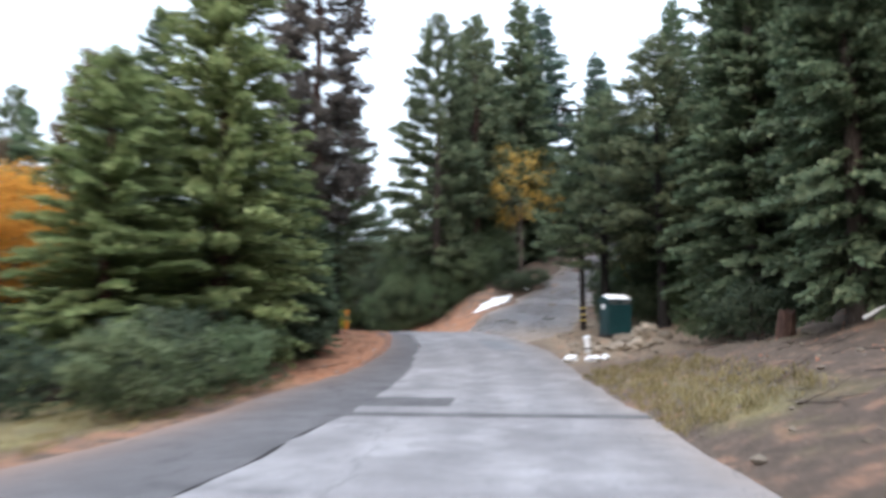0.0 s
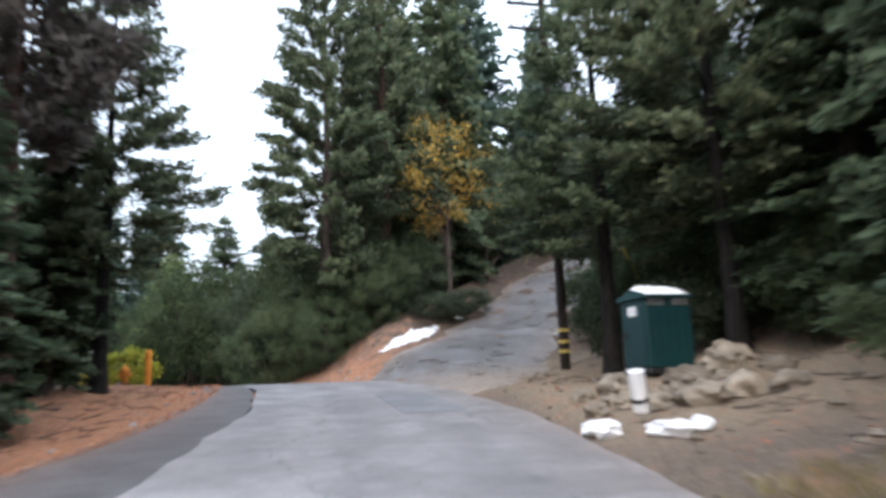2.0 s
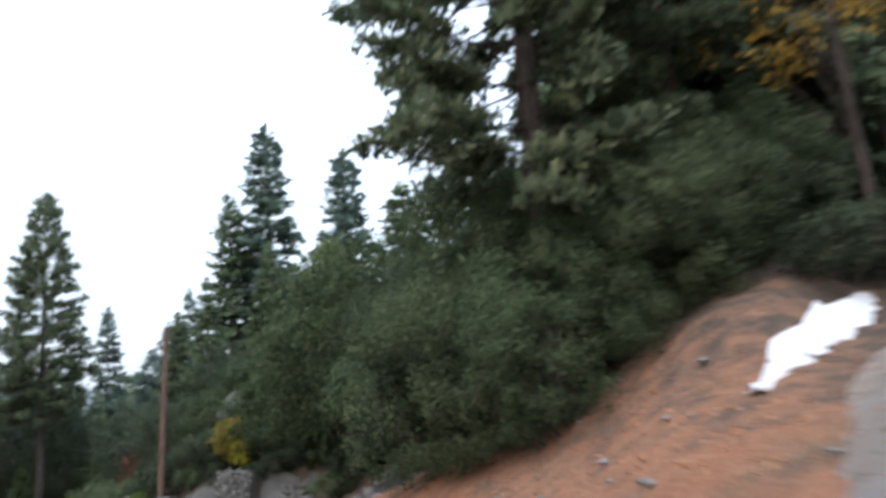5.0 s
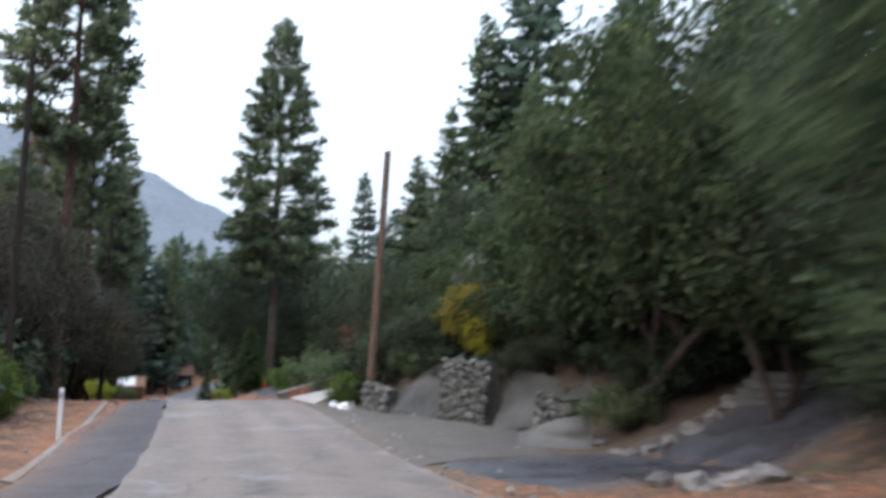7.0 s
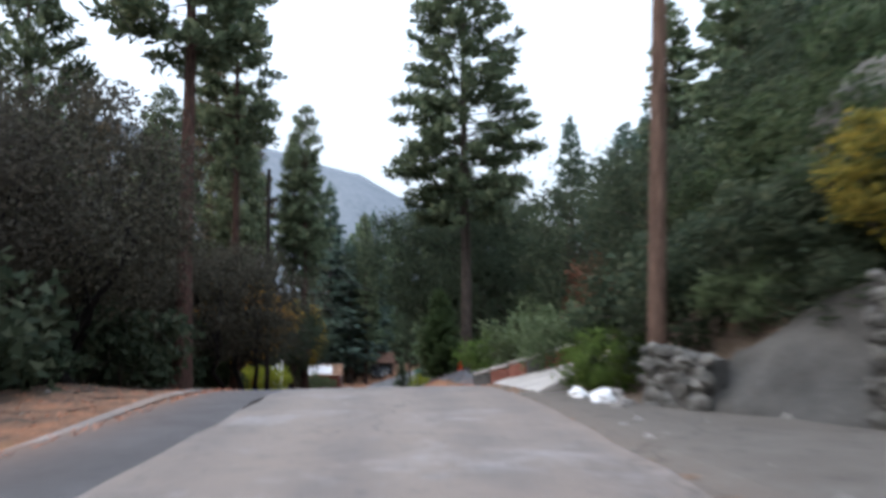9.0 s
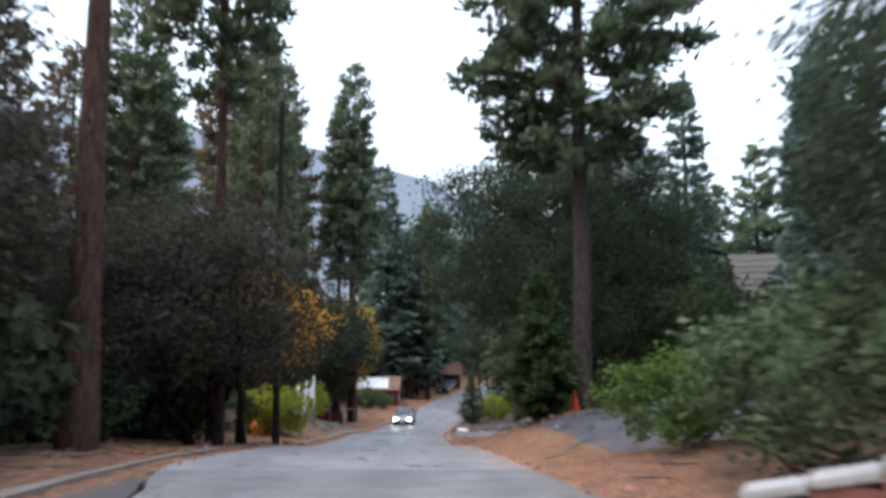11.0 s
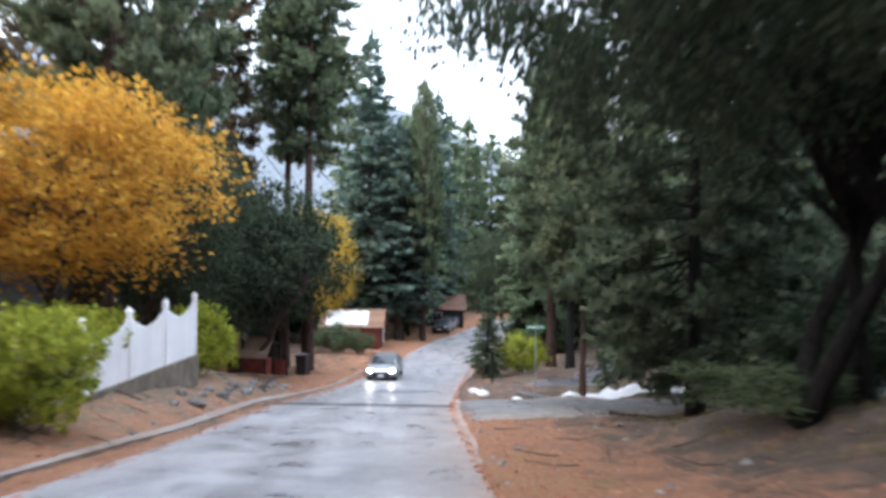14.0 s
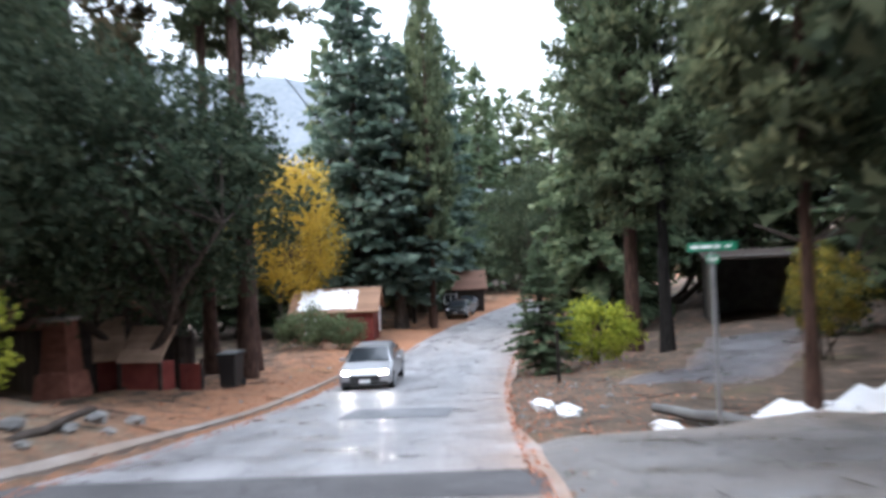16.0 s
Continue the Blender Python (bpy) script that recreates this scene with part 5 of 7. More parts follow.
plant("dark_shrub", -16.1, 78.6, 1.5, 1.2)
plant("dark_shrub", -17.4, 80.4, 1.9, 1.4)
plant("dark_shrub", -20.4, 80.0, 1.6, 1.3)
plant("dark_shrub", -21.8, 80.9, 1.9, 1.5)
plant("dark_shrub", -23.2, 81.7, 1.9, 1.5)
plant("dark_shrub", -8.1, 76.8, 2.2, 1.7)
plant("dark_shrub", -11.2, 75.6, 1.6, 1.2)
plant("shrub", -12.4, 76.2, 1.3, 1.0)
plant("dark_shrub", -13.5, 76.8, 1.5, 1.2)
plant("dark_shrub", -14.7, 77.4, 1.4, 1.1)
plant("dark_shrub", -16.0, 78.0, 1.3, 1.0)
plant("dark_shrub", -17.6, 78.7, 1.2, 1.0)
plant("dark_shrub", -19.9, 79.3, 1.4, 1.1)
plant("shrub", -21.5, 79.6, 1.2, 1.0)

# the forest behind
wood_rng = random.Random(23)
KEEP_CLEAR = ((-76, 94, 8), (-88, 107, 8), (-94, 121, 8), (-77, 134, 8), (-110, 145, 7), (-44, 106, 6), (-53, 112, 4))


def free(x, y, gap=1.8):
    if np.hypot(SIDE[:, 0] - x, SIDE[:, 1] - y).min() < 6 or any(math.hypot(x - a, y - b) < c for a, b, c in KEEP_CLEAR):
        return False
    return not any((x - a) ** 2 + (y - b) ** 2 < (0.7 * (c + gap)) ** 2 for a, b, c in PLANTED)


def forest(count, x0, x1, y0, y1, kinds, low, high, clear=13.5):
    made, tries = 0, 0
    while made < count and tries < 60 * count:
        tries += 1
        x, y = wood_rng.uniform(x0, x1), wood_rng.uniform(y0, y1)
        ss, ll, _ = road_frame([x], [y])
        if abs(ll[0]) < clear or not free(x, y):
            continue
        kind = wood_rng.choice(kinds)
        h = wood_rng.uniform(low, high)
        if kind == "back_oak":
            h = min(h, wood_rng.uniform(6, 9))
        plant(kind, x, y, h, h * wood_rng.uniform(0.17, 0.22) if kind != "back_oak" else h * 0.45)
        made += 1


forest(28, 14, 40, -5, 60, ("back_fir", "back_fir", "back_pine", "back_oak"), 12, 19, 12)
forest(16, 12, 48, 66, 100, ("back_fir", "back_pine", "back_fir"), 13, 19, 12)
forest(26, -45, -13, -5, 55, ("back_fir", "back_pine", "back_brown", "back_oak"), 8, 14, 12)
forest(34, -25, 34, 66, 125, ("back_fir", "back_pine", "back_oak", "back_oak"), 9, 16, 12)
forest(30, -75, -34, 40, 84, ("back_pine", "back_brown", "back_oak", "back_brown"), 11, 20, 12)
forest(32, -72, -28, 98, 160, ("back_fir", "back_pine", "back_oak"), 11, 18, 13)
forest(32, -125, -68, 70, 118, ("back_pine", "back_brown", "back_oak", "back_pine"), 9, 14, 12)
forest(24, -150, -72, 128, 185, ("back_fir", "back_pine", "back_oak"), 10, 18, 10)


def undergrowth(count, s0, s1, l0, l1):
    made, tries = 0, 0
    while made < count and tries < 40 * count:
        tries += 1
        x, y, _ = place(wood_rng.uniform(s0, s1), wood_rng.uniform(l0, l1))
        if free(x, y, -1.2):
            h = wood_rng.uniform(1.6, 3.4)
            plant("under", x, y, h, h * 0.72)
            made += 1


undergrowth(22, 70, 112, -22, -8.5)
undergrowth(28, 142, 176, -16, -8.5)
undergrowth(16, 178, 200, -22, -13)
undergrowth(28, 60, 96, 11.5, 22)
undergrowth(18, 112, 134, 10, 20)
undergrowth(18, 138, 165, 9, 17)
undergrowth(22, 168, 188, 8, 20)
undergrowth(20, 200, 232, 12, 24)
undergrowth(16, 206, 240, -26, -14)


# ---- things of the first straight ----
def green_booth(x, y, turn):
    """A small portable toilet with a gabled, snow-covered roof."""
    z = float(ground_z([x], [y])[0])
    ob = thing("portable_toilet", x, y, z - 0.05, turn, "dark green plastic portable toilet with a snow-dusted roof", "portable toilet")
    w, d, h = 1.05, 0.98, 1.45
    bm = bmesh.new()
    box(bm, (0, 0, 0.06), (w + 0.06, d + 0.06, 0.12), bevel=0.02)
    part("base", bm, BLACK_PLASTIC, ob, "black plastic skid base")
    bm = bmesh.new()
    box(bm, (0, 0, 0.12 + h / 2), (w, d, h), bevel=0.03)
    body = part("body", bm, GREEN_PAINT, ob)
    for k in range(5):
        bm = bmesh.new()
        box(bm, (-w / 2 + 0.2 + k * 0.21, -d / 2, 0.12 + h / 2), (0.05, 0.03, h - 0.3), bevel=0.01)
        part("rib", bm, GREEN_PAINT, body)
    bm = bmesh.new()
    box(bm, (-w / 2 - 0.012, 0, 0.12 + h * 0.47), (0.03, d * 0.74, h * 0.88), bevel=0.012)
    door = part("door", bm, GREEN_PAINT, ob, "green plastic door")
    bm = bmesh.new()
    box(bm, (-w / 2 - 0.05, d * 0.28, 0.12 + h * 0.5), (0.05, 0.05, 0.14), bevel=0.01)
    part("handle", bm, BLACK_PLASTIC, door, "black door handle")
    bm = bmesh.new()
    box(bm, (-w / 2 - 0.032, 0.0, 0.12 + h * 0.83), (0.012, 0.32, 0.2))
    part("placard", bm, WHITE_PLASTIC, ob, "white placard with plain faded print")
    for dx in (-0.3, 0.28):
        bm = bmesh.new()
        box(bm, (dx, -d / 2 - 0.004, 0.12 + h * 0.9 + 0.06), (0.42, 0.012, 0.17))
        vent = part("vent", bm, BLACK_PLASTIC, ob, "dark ventilation opening")
        for k in range(4):
            bm = bmesh.new()
            box(bm, (dx, -d / 2 - 0.016, 0.12 + h * 0.9 + k * 0.04), (0.4, 0.02, 0.018))
            part("slat", bm, STEEL, vent, "pale louvre slat")
    zz = 0.12 + h
    hw, hd, rise = w / 2 + 0.06, d / 2 + 0.08, 0.2
    v = [(-hw, -hd, zz), (hw, -hd, zz), (hw, hd, zz), (-hw, hd, zz), (-hw, 0, zz + rise), (hw, 0, zz + rise), (-hw, -hd, zz + 0.05), (hw, -hd, zz + 0.05), (hw, hd, zz + 0.05), (-hw, hd, zz + 0.05)]
    f = [(3, 2, 1, 0), (0, 1, 7, 6), (2, 3, 9, 8), (6, 7, 5, 4), (8, 9, 4, 5), (0, 6, 4, 9, 3), (1, 2, 8, 5, 7)]
    part("roof", mesh_of("roof", v, f, GREEN_PAINT), None, ob)
    bm = bmesh.new()
    rng = random.Random(3)
    bmesh.ops.create_grid(bm, x_segments=12, y_segments=12, size=1)
    for q in bm.verts:
        px, py = q.co.x * (hw - 0.03), q.co.y * (hd - 0.02)
        q.co = (px, py, zz + 0.06 + rise * (1 - abs(py) / hd) * 0.95 + 0.05 + rng.uniform(-0.012, 0.02) - 0.06 * max(abs(q.co.x), abs(q.co.y)) ** 6)
    part("snow_cap", bm, SNOW, ob, "thin cap of white snow")
    return ob


green_booth(7.6, 34.0, 13)


def drain_pipe():
    ob = thing("drain_pipe", 5.58, 29.66, 0.68, 0, "white plastic drain pipe with a black collar in the bank", "pipe")
    bm = bmesh.new()
    cyl(bm, (-0.03, -0.05, 0.19), (-0.10, -0.16, 0.60), 0.125, sides=16)
    part("pipe", bm, WHITE_PLASTIC, ob)
    bm = bmesh.new()
    cyl(bm, (-0.03, -0.04, 0.16), (-0.04, -0.06, 0.21), 0.145, sides=16)
    part("collar", bm, BLACK_PLASTIC, ob, "black rubber collar")
    bm = bmesh.new()
    cyl(bm, (-0.00, -0.00, 0.00), (-0.03, -0.05, 0.18), 0.125, sides=16)
    part("pipe_end", bm, WHITE_PLASTIC, ob)


drain_pipe()


def rock(x, y, size, seed, material=ROCK, label="rough grey boulder on the bank", category="rock", name="boulder", lift=0.15, group=""):
    rng = random.Random(seed)
    bm = bmesh.new()
    lump(bm, (0, 0, 0), size, rng, 3, 0.22)
    ob = part(name, bm, material)
    ob.matrix_world = pose(x, y, float(ground_z([x], [y])[0]) + size[2] * lift, 0, 0, rng.uniform(0, 360))
    return tagged(ob, label, category, group)


for i, (x, y, w) in enumerate(((6.3, 33.0, 0.9), (7.6, 32.6, 0.9), (8.3, 32.5, 1.0), (8.9, 33.4, 0.9), (5.6, 33.0, 0.55), (7.2, 32.2, 0.6), (9.3, 32.3, 0.7), (5.9, 32.0, 0.5), (8.0, 31.9, 0.5),
                               (6.2, 30.7, 0.8), (5.3, 31.1, 0.55), (6.9, 30.4, 0.9), (7.7, 30.8, 1.0), (8.4, 30.3, 0.8), (6.0, 31.5, 0.7))):
    rock(x, y, (w, w * 0.8, w * 0.6), 40 + i, TAN_ROCK, "rough tan boulder on the bank", group="boulders round the drain pipe")
for i, (x, y, w) in enumerate(((4.86, 29.43, 0.75), (5.5, 28.3, 0.85), (5.95, 28.4, 0.5))):
    rock(x, y, (w, w * 0.5, 0.26), 60 + i, SNOW, "small melting patch of white snow on the verge", "snow", "snow_patch", 0.3)


def snow_strip(points, width, seed, label):
    """A thin uneven bank of old snow along a line."""
    rng = np.random.default_rng(seed)
    line = spline(np.array(points, float), 10)
    t = np.gradient(line, axis=0)
    t /= np.hypot(*t.T)[:, None]
    n, k = len(line), 7
    u = np.linspace(-1, 1, k)
    taper = np.sin(np.linspace(0.12, math.pi - 0.12, n)) ** 0.5
    w = width * taper * (1 + 0.4 * np.convolve(rng.normal(0, 1, n + 4), np.ones(5) / 5, "valid"))
    X, Y = line[:, :1] + t[:, 1:] * w[:, None] * u, line[:, 1:] - t[:, :1] * w[:, None] * u
    Z = ground_z(X.ravel(), Y.ravel()).reshape(X.shape) - 0.03 + 0.2 * (1 - u ** 2) * taper[:, None] * (1 + 0.5 * rng.normal(0, 1, X.shape)) + 0.03
    faces = [(b * k + a, b * k + a + 1, (b + 1) * k + a + 1, (b + 1) * k + a) for b in range(n - 1) for a in range(k - 1)]
    me = mesh_of("snow_bank", np.stack([X, Y, Z], 2).reshape(-1, 3), faces, SNOW, True)
    return tagged(new("snow_bank", me), label, "snow", kind="stuff")


snow_strip([(2.0, 51.1), (3.1, 53.3), (4.2, 55.2), (5.1, 57.0)], 0.3, 3, "strip of white snow along the side road edge")
rock(6.3, 59.0, (0.8, 0.4, 0.2), 71, SNOW, "small melting patch of white snow on the bank", "snow", "snow_patch", 0.3)
snow_strip([place(198.6, 4.6)[:2], place(199.6, 6.6)[:2], place(200.4, 9)[:2], place(201, 11.5)[:2]], 0.75, 5, "bank of white ploughed snow at the street corner")
for i, (s, l, w) in enumerate(((202.4, 1.5, 0.7), (201.0, 1.9, 0.9), (198.3, 3.1, 0.6), (198.9, 3.9, 0.5))):
    x, y, _ = place(s, l)
    rock(x, y, (w, w * 0.5, 0.24), 80 + i, SNOW, "small melting patch of white snow on the kerb", "snow", "snow_patch", 0.3)


def utility_pole(x, y, h, lean=(0, 0), material=DARK_POLE, label="", arms=(), arm_turn=0, bands=(), can=None, r=0.15, name="utility_pole", cat="utility pole"):
    z = float(ground_z([x], [y])[0])
    ob = thing(name, x, y, z, arm_turn, label, cat)
    bm = bmesh.new()
    top = Vector((lean[0], lean[1], h))
    cyl(bm, (0, 0, -0.3), top, r, r * 0.72, 14)
    part("pole", bm, material, ob)
    for a in arms:
        bm = bmesh.new()
        c = top * (a / h)
        box(bm, (c.x, c.y + r, a), (2.4, 0.1, 0.12), bevel=0.015)
        arm = part("crossarm", bm, DARK_POLE, ob, "dark wooden crossarm")
        for k in (-1.05, -0.6, 0.6, 1.05):
            bm = bmesh.new()
            cyl(bm, (c.x + k, c.y + r, a + 0.06), (c.x + k, c.y + r, a + 0.22), 0.035, 0.05, 8)
            part("insulator", bm, WHITE_PLASTIC if k > 0 else STEEL, arm, "pale insulator")
        bm = bmesh.new()
        cyl(bm, (c.x, c.y + r, a - 0.75), (c.x + 0.8, c.y + r, a - 0.05), 0.02, sides=6)
        part("brace", bm, STEEL, ob, "thin steel brace")
    for b in bands:
        bm = bmesh.new()
        cyl(bm, (0, 0, b), (0, 0, b + 0.09), r * 1.06, sides=16)
        part("band", bm, YELLOW_BAND, ob, "faded yellow band")
    if can:
        bm = bmesh.new()
        cyl(bm, (can[0], can[1], can[2] - 0.55), (can[0], can[1], can[2] + 0.45), 0.27, sides=18)
        tank = part("transformer", bm, STEEL, ob, "grey steel transformer can")
        bm = bmesh.new()
        cyl(bm, (can[0], can[1], can[2] + 0.45), (can[0], can[1], can[2] + 0.7), 0.05, 0.03, 8)
        part("bushing", bm, WHITE_PLASTIC, tank, "pale bushing")
    return ob


utility_pole(7.57, 41.64, 12.6, (0, 0), DARK_POLE, "dark wooden utility pole with two crossarms and yellow bands", (12.3, 11.4), 8, (0.55, 0.85, 1.2), r=0.16)
utility_pole(-22.93, 78.8, 9.7, (0.25, 0.3), POLE_WOOD, "weathered reddish cut-off wooden pole above the wall", r=0.17, name="wooden_pole", cat="pole")
utility_pole(-29.4, 69.0, 11.5, (0, 0), DARK_POLE, "thin dark utility pole behind the leafy bush", (11.2,), 40, r=0.12)
utility_pole(-56.05, 90.76, 14, (0, 0), DARK_POLE, "dark utility pole carrying a transformer can", (), 50, can=(-0.42, 0.0, 8.1), r=0.15)
utility_pole(-83.7, 111.2, 9.7, (0, 0), DARK_POLE, "dark utility pole with one long crossarm", (9.4,), -38, r=0.14)
utility_pole(-102.1, 131.9, 9.0, (0, 0), DARK_POLE, "distant utility pole with a pale insulator", (8.0,), 50, can=(-0.3, 0, 6.6), r=0.14)


def cable(name, a, b, sag, label, r=0.012):
    cu = bpy.data.curves.new(name, "CURVE")
    cu.dimensions, cu.bevel_depth, cu.bevel_resolution = "3D", r, 1
    sp = cu.splines.new("POLY")
    sp.points.add(16)
    for i, p in enumerate(sp.points):
        u = i / 16
        q = Vector(a).lerp(Vector(b), u)
        p.co = (q.x, q.y, q.z - sag * 4 * u * (1 - u), 1)
    cu.materials.append(BLACK_PLASTIC)
    return tagged(new(name, cu), label, "cable")


cable("power_cable", (-56.05, 90.76, 5.6), (-102.1, 131.9, -1.6), 1.2, "thin dark power cable strung between the poles", 0.02)
cable("power_cable", (-56.05, 90.76, 4.9), (-50.0, 99.5, 0.5), 0.4, "thin dark power cable crossing above the road", 0.02)
cable("power_cable", (-83.7, 111.2, 1.2), (-56.05, 90.76, 6.6), 0.9, "thin dark power cable strung between the poles", 0.02)
cable("power_cable", (-29.4, 69.0, 10.0), (-56.05, 90.76, 6.9), 0.8, "thin dark power cable strung between the poles", 0.015)
cable("guy_wire", (7.7, 41.65, 10.0), (10.7, 41.2, 2.6), 0.0, "steel guy wire of the utility pole", 0.012)


def guy_guard():
    bm = bmesh.new()
    cyl(bm, (9.5, 41.38, 5.56), (10.1, 41.29, 4.08), 0.05, sides=10)
    ob = part("guy_guard", bm, YELLOW_BAND)
    tagged(ob, "faded yellow plastic guard on the guy wire", "guy guard")


guy_guard()


def hydrant(x, y):
    z = float(ground_z([x], [y])[0])
    ob = thing("fire_hydrant", x, y, z - 0.02, 30, "orange painted fire hydrant on the needle-covered shoulder", "fire hydrant", "hydrants by the road")
    bm = bmesh.new()
    cyl(bm, (0, 0, 0), (0, 0, 0.06), 0.17, sides=16)
    cyl(bm, (0, 0, 0.05), (0, 0, 0.56), 0.115, 0.105, 16)
    cyl(bm, (0, 0, 0.5), (0, 0, 0.56), 0.15, sides=16)
    part("barrel", bm, ORANGE, ob)
    bm = bmesh.new()
    r = bmesh.ops.create_uvsphere(bm, u_segments=14, v_segments=8, radius=0.125)
    for v in r["verts"]:
        v.co.z = max(v.co.z, 0) + 0.56
    cyl(bm, (0, 0, 0.66), (0, 0, 0.74), 0.03, sides=6)
    part("bonnet", bm, ORANGE, ob)
    for a in ((0.13, 0, 0.07), (-0.13, 0, 0.07), (0, -0.14, 0.09)):
        bm = bmesh.new()
        cyl(bm, (a[0] * 0.6, a[1] * 0.6, 0.4), (a[0] * 1.45, a[1] * 1.45, 0.4), a[2], sides=12)
        part("outlet", bm, ORANGE, ob)


def bollard(x, y, h, material, label, r=0.07, turn=0, flat=False):
    z = float(ground_z([x], [y])[0])
    ob = thing("post", x, y, z, turn, label, "post")
    bm = bmesh.new()
    if flat:
        box(bm, (0, 0, h / 2 - 0.1), (0.11, 0.035, h + 0.2), bevel=0.008)
    else:
        cyl(bm, (0, 0, -0.2), (0, 0, h), r, sides=14)
        cyl(bm, (0, 0, h), (0, 0, h + 0.03), r, r * 0.5, 14)
    part("shaft", bm, material, ob)
    if flat:
        bm = bmesh.new()
        box(bm, (0, -0.022, h * 0.86), (0.085, 0.006, 0.16))
        part("reflector", bm, STEEL, ob, "pale reflector plate")
    return ob


hydrant(-6.1, 43.3)
bollard(-5.45, 43.5, 1.15, ORANGE, "orange painted steel post beside the hydrant", 0.1)
plant("lime_shrub", -6.6, 45.2, 1.5, 1.0)
hydrant(*place(181.4, -7.6)[:2])
bollard(*place(182.4, -7.5)[:2], 1.2, ORANGE, "orange painted steel post beside the hydrant", 0.08)
bollard(*place(183.0, -7.2)[:2], 1.3, ORANGE, "orange painted steel post beside the hydrant", 0.08)
bollard(-24.39, 67.64, 1.3, WHITE_PLASTIC, "slender white road marker post on the shoulder", turn=45, flat=True)
bollard(*place(150, -10)[:2], 1.2, YELLOW_BAND, "small yellow marker post in the needles", turn=45, flat=True)
bollard(*place(208.6, 2.3)[:2], 1.5, DARK_POLE, "dark thin wooden post at the verge", 0.05)


def stump(x, y, h, label):
    rng = random.Random(8)
    bm = bmesh.new()
    cyl(bm, (0, 0, -0.3), (0, 0, h), 0.26, 0.2, 12)
    for v in bm.verts:
        v.co.x += rng.uniform(-0.04, 0.04)
        v.co.z += rng.uniform(-0.08, 0.08) if v.co.z > 0.1 else 0
    ob = part("tree_stump", bm, RED_BARK)
    ob.matrix_world = pose(x, y, float(ground_z([x], [y])[0]), 4, 3, 0)
    tagged(ob, label, "tree stump")


stump(8.7, 19.6, 0.65, "broken reddish tree stump on the bank")


def fallen(x, y, ln, turn, tilt, r, material, label, name="fallen_branch", cat="branch"):
    w = Wood().start()
    rng = np.random.default_rng(int(abs(x * 10 + y)))
    q = np.linspace(0, 1, 7)
    pts = np.c_[(q - 0.5) * ln, np.cumsum(rng.normal(0, ln * 0.015, 7)), np.cumsum(rng.normal(0, ln * 0.008, 7))]
    w.limb(pts, np.linspace(r, r * 0.6, 7), 7)
    ob = part(name, w.mesh(name, material), None)
    ob.matrix_world = pose(x, y, float(ground_z([x], [y])[0]) + r * 0.7 + abs(math.sin(radians(tilt))) * ln * 0.3, 0, tilt, turn)
    return tagged(ob, label, cat)


fallen(9.9, 17.3, 1.3, 20, -22, 0.05, WHITE_PLASTIC, "pale bare pole lying on the bank", "fallen_pole", "pole")
fallen(7.2, 12.4, 1.4, 110, 4, 0.03, BARK, "dead bare branch lying on the brown bank")
fallen(6.4, 14.6, 0.9, 60, -3, 0.025, BARK, "dead bare branch lying on the brown bank")
fallen(5.7, 11.4, 0.9, 150, 3, 0.025, BARK, "dead bare branch lying on the brown bank")
fallen(*place(179.5, -5.6)[:2], 1.1, 20, 2, 0.05, BARK, "short dark branch on the shoulder")
fallen(*place(197.3, -5.9)[:2], 2.4, 140, 2, 0.08, BARK, "weathered log edging the shoulder", "log", "log")
fallen(-64.9, 110.75, 2.6, 178, 1, 0.13, GREY_BOARD, "grey weathered log lying along the street edge", "log", "log")
fallen(*place(189, 5.8)[:2], 2.2, 30, 2, 0.06, BARK, "dark fallen branch on the needles")


# ---- the walls at the bend ----
def stone_meshes(seed, material, n=8):
    out = []
    for i in range(n):
        rng = random.Random(seed + i)
        bm = bmesh.new()
        lump(bm, (0, 0, 0), (1, 1, 1), rng, 1, 0.16)
        me = bpy.data.meshes.new("stone")
        bm.to_mesh(me)
        bm.free()
        me.materials.append(material)
        out.append(me)
    return out


WALL_STONES = stone_meshes(300, SHADED_DARK_ROCK)
PALE_STONES = stone_meshes(320, SHADED_WALL_GREY)


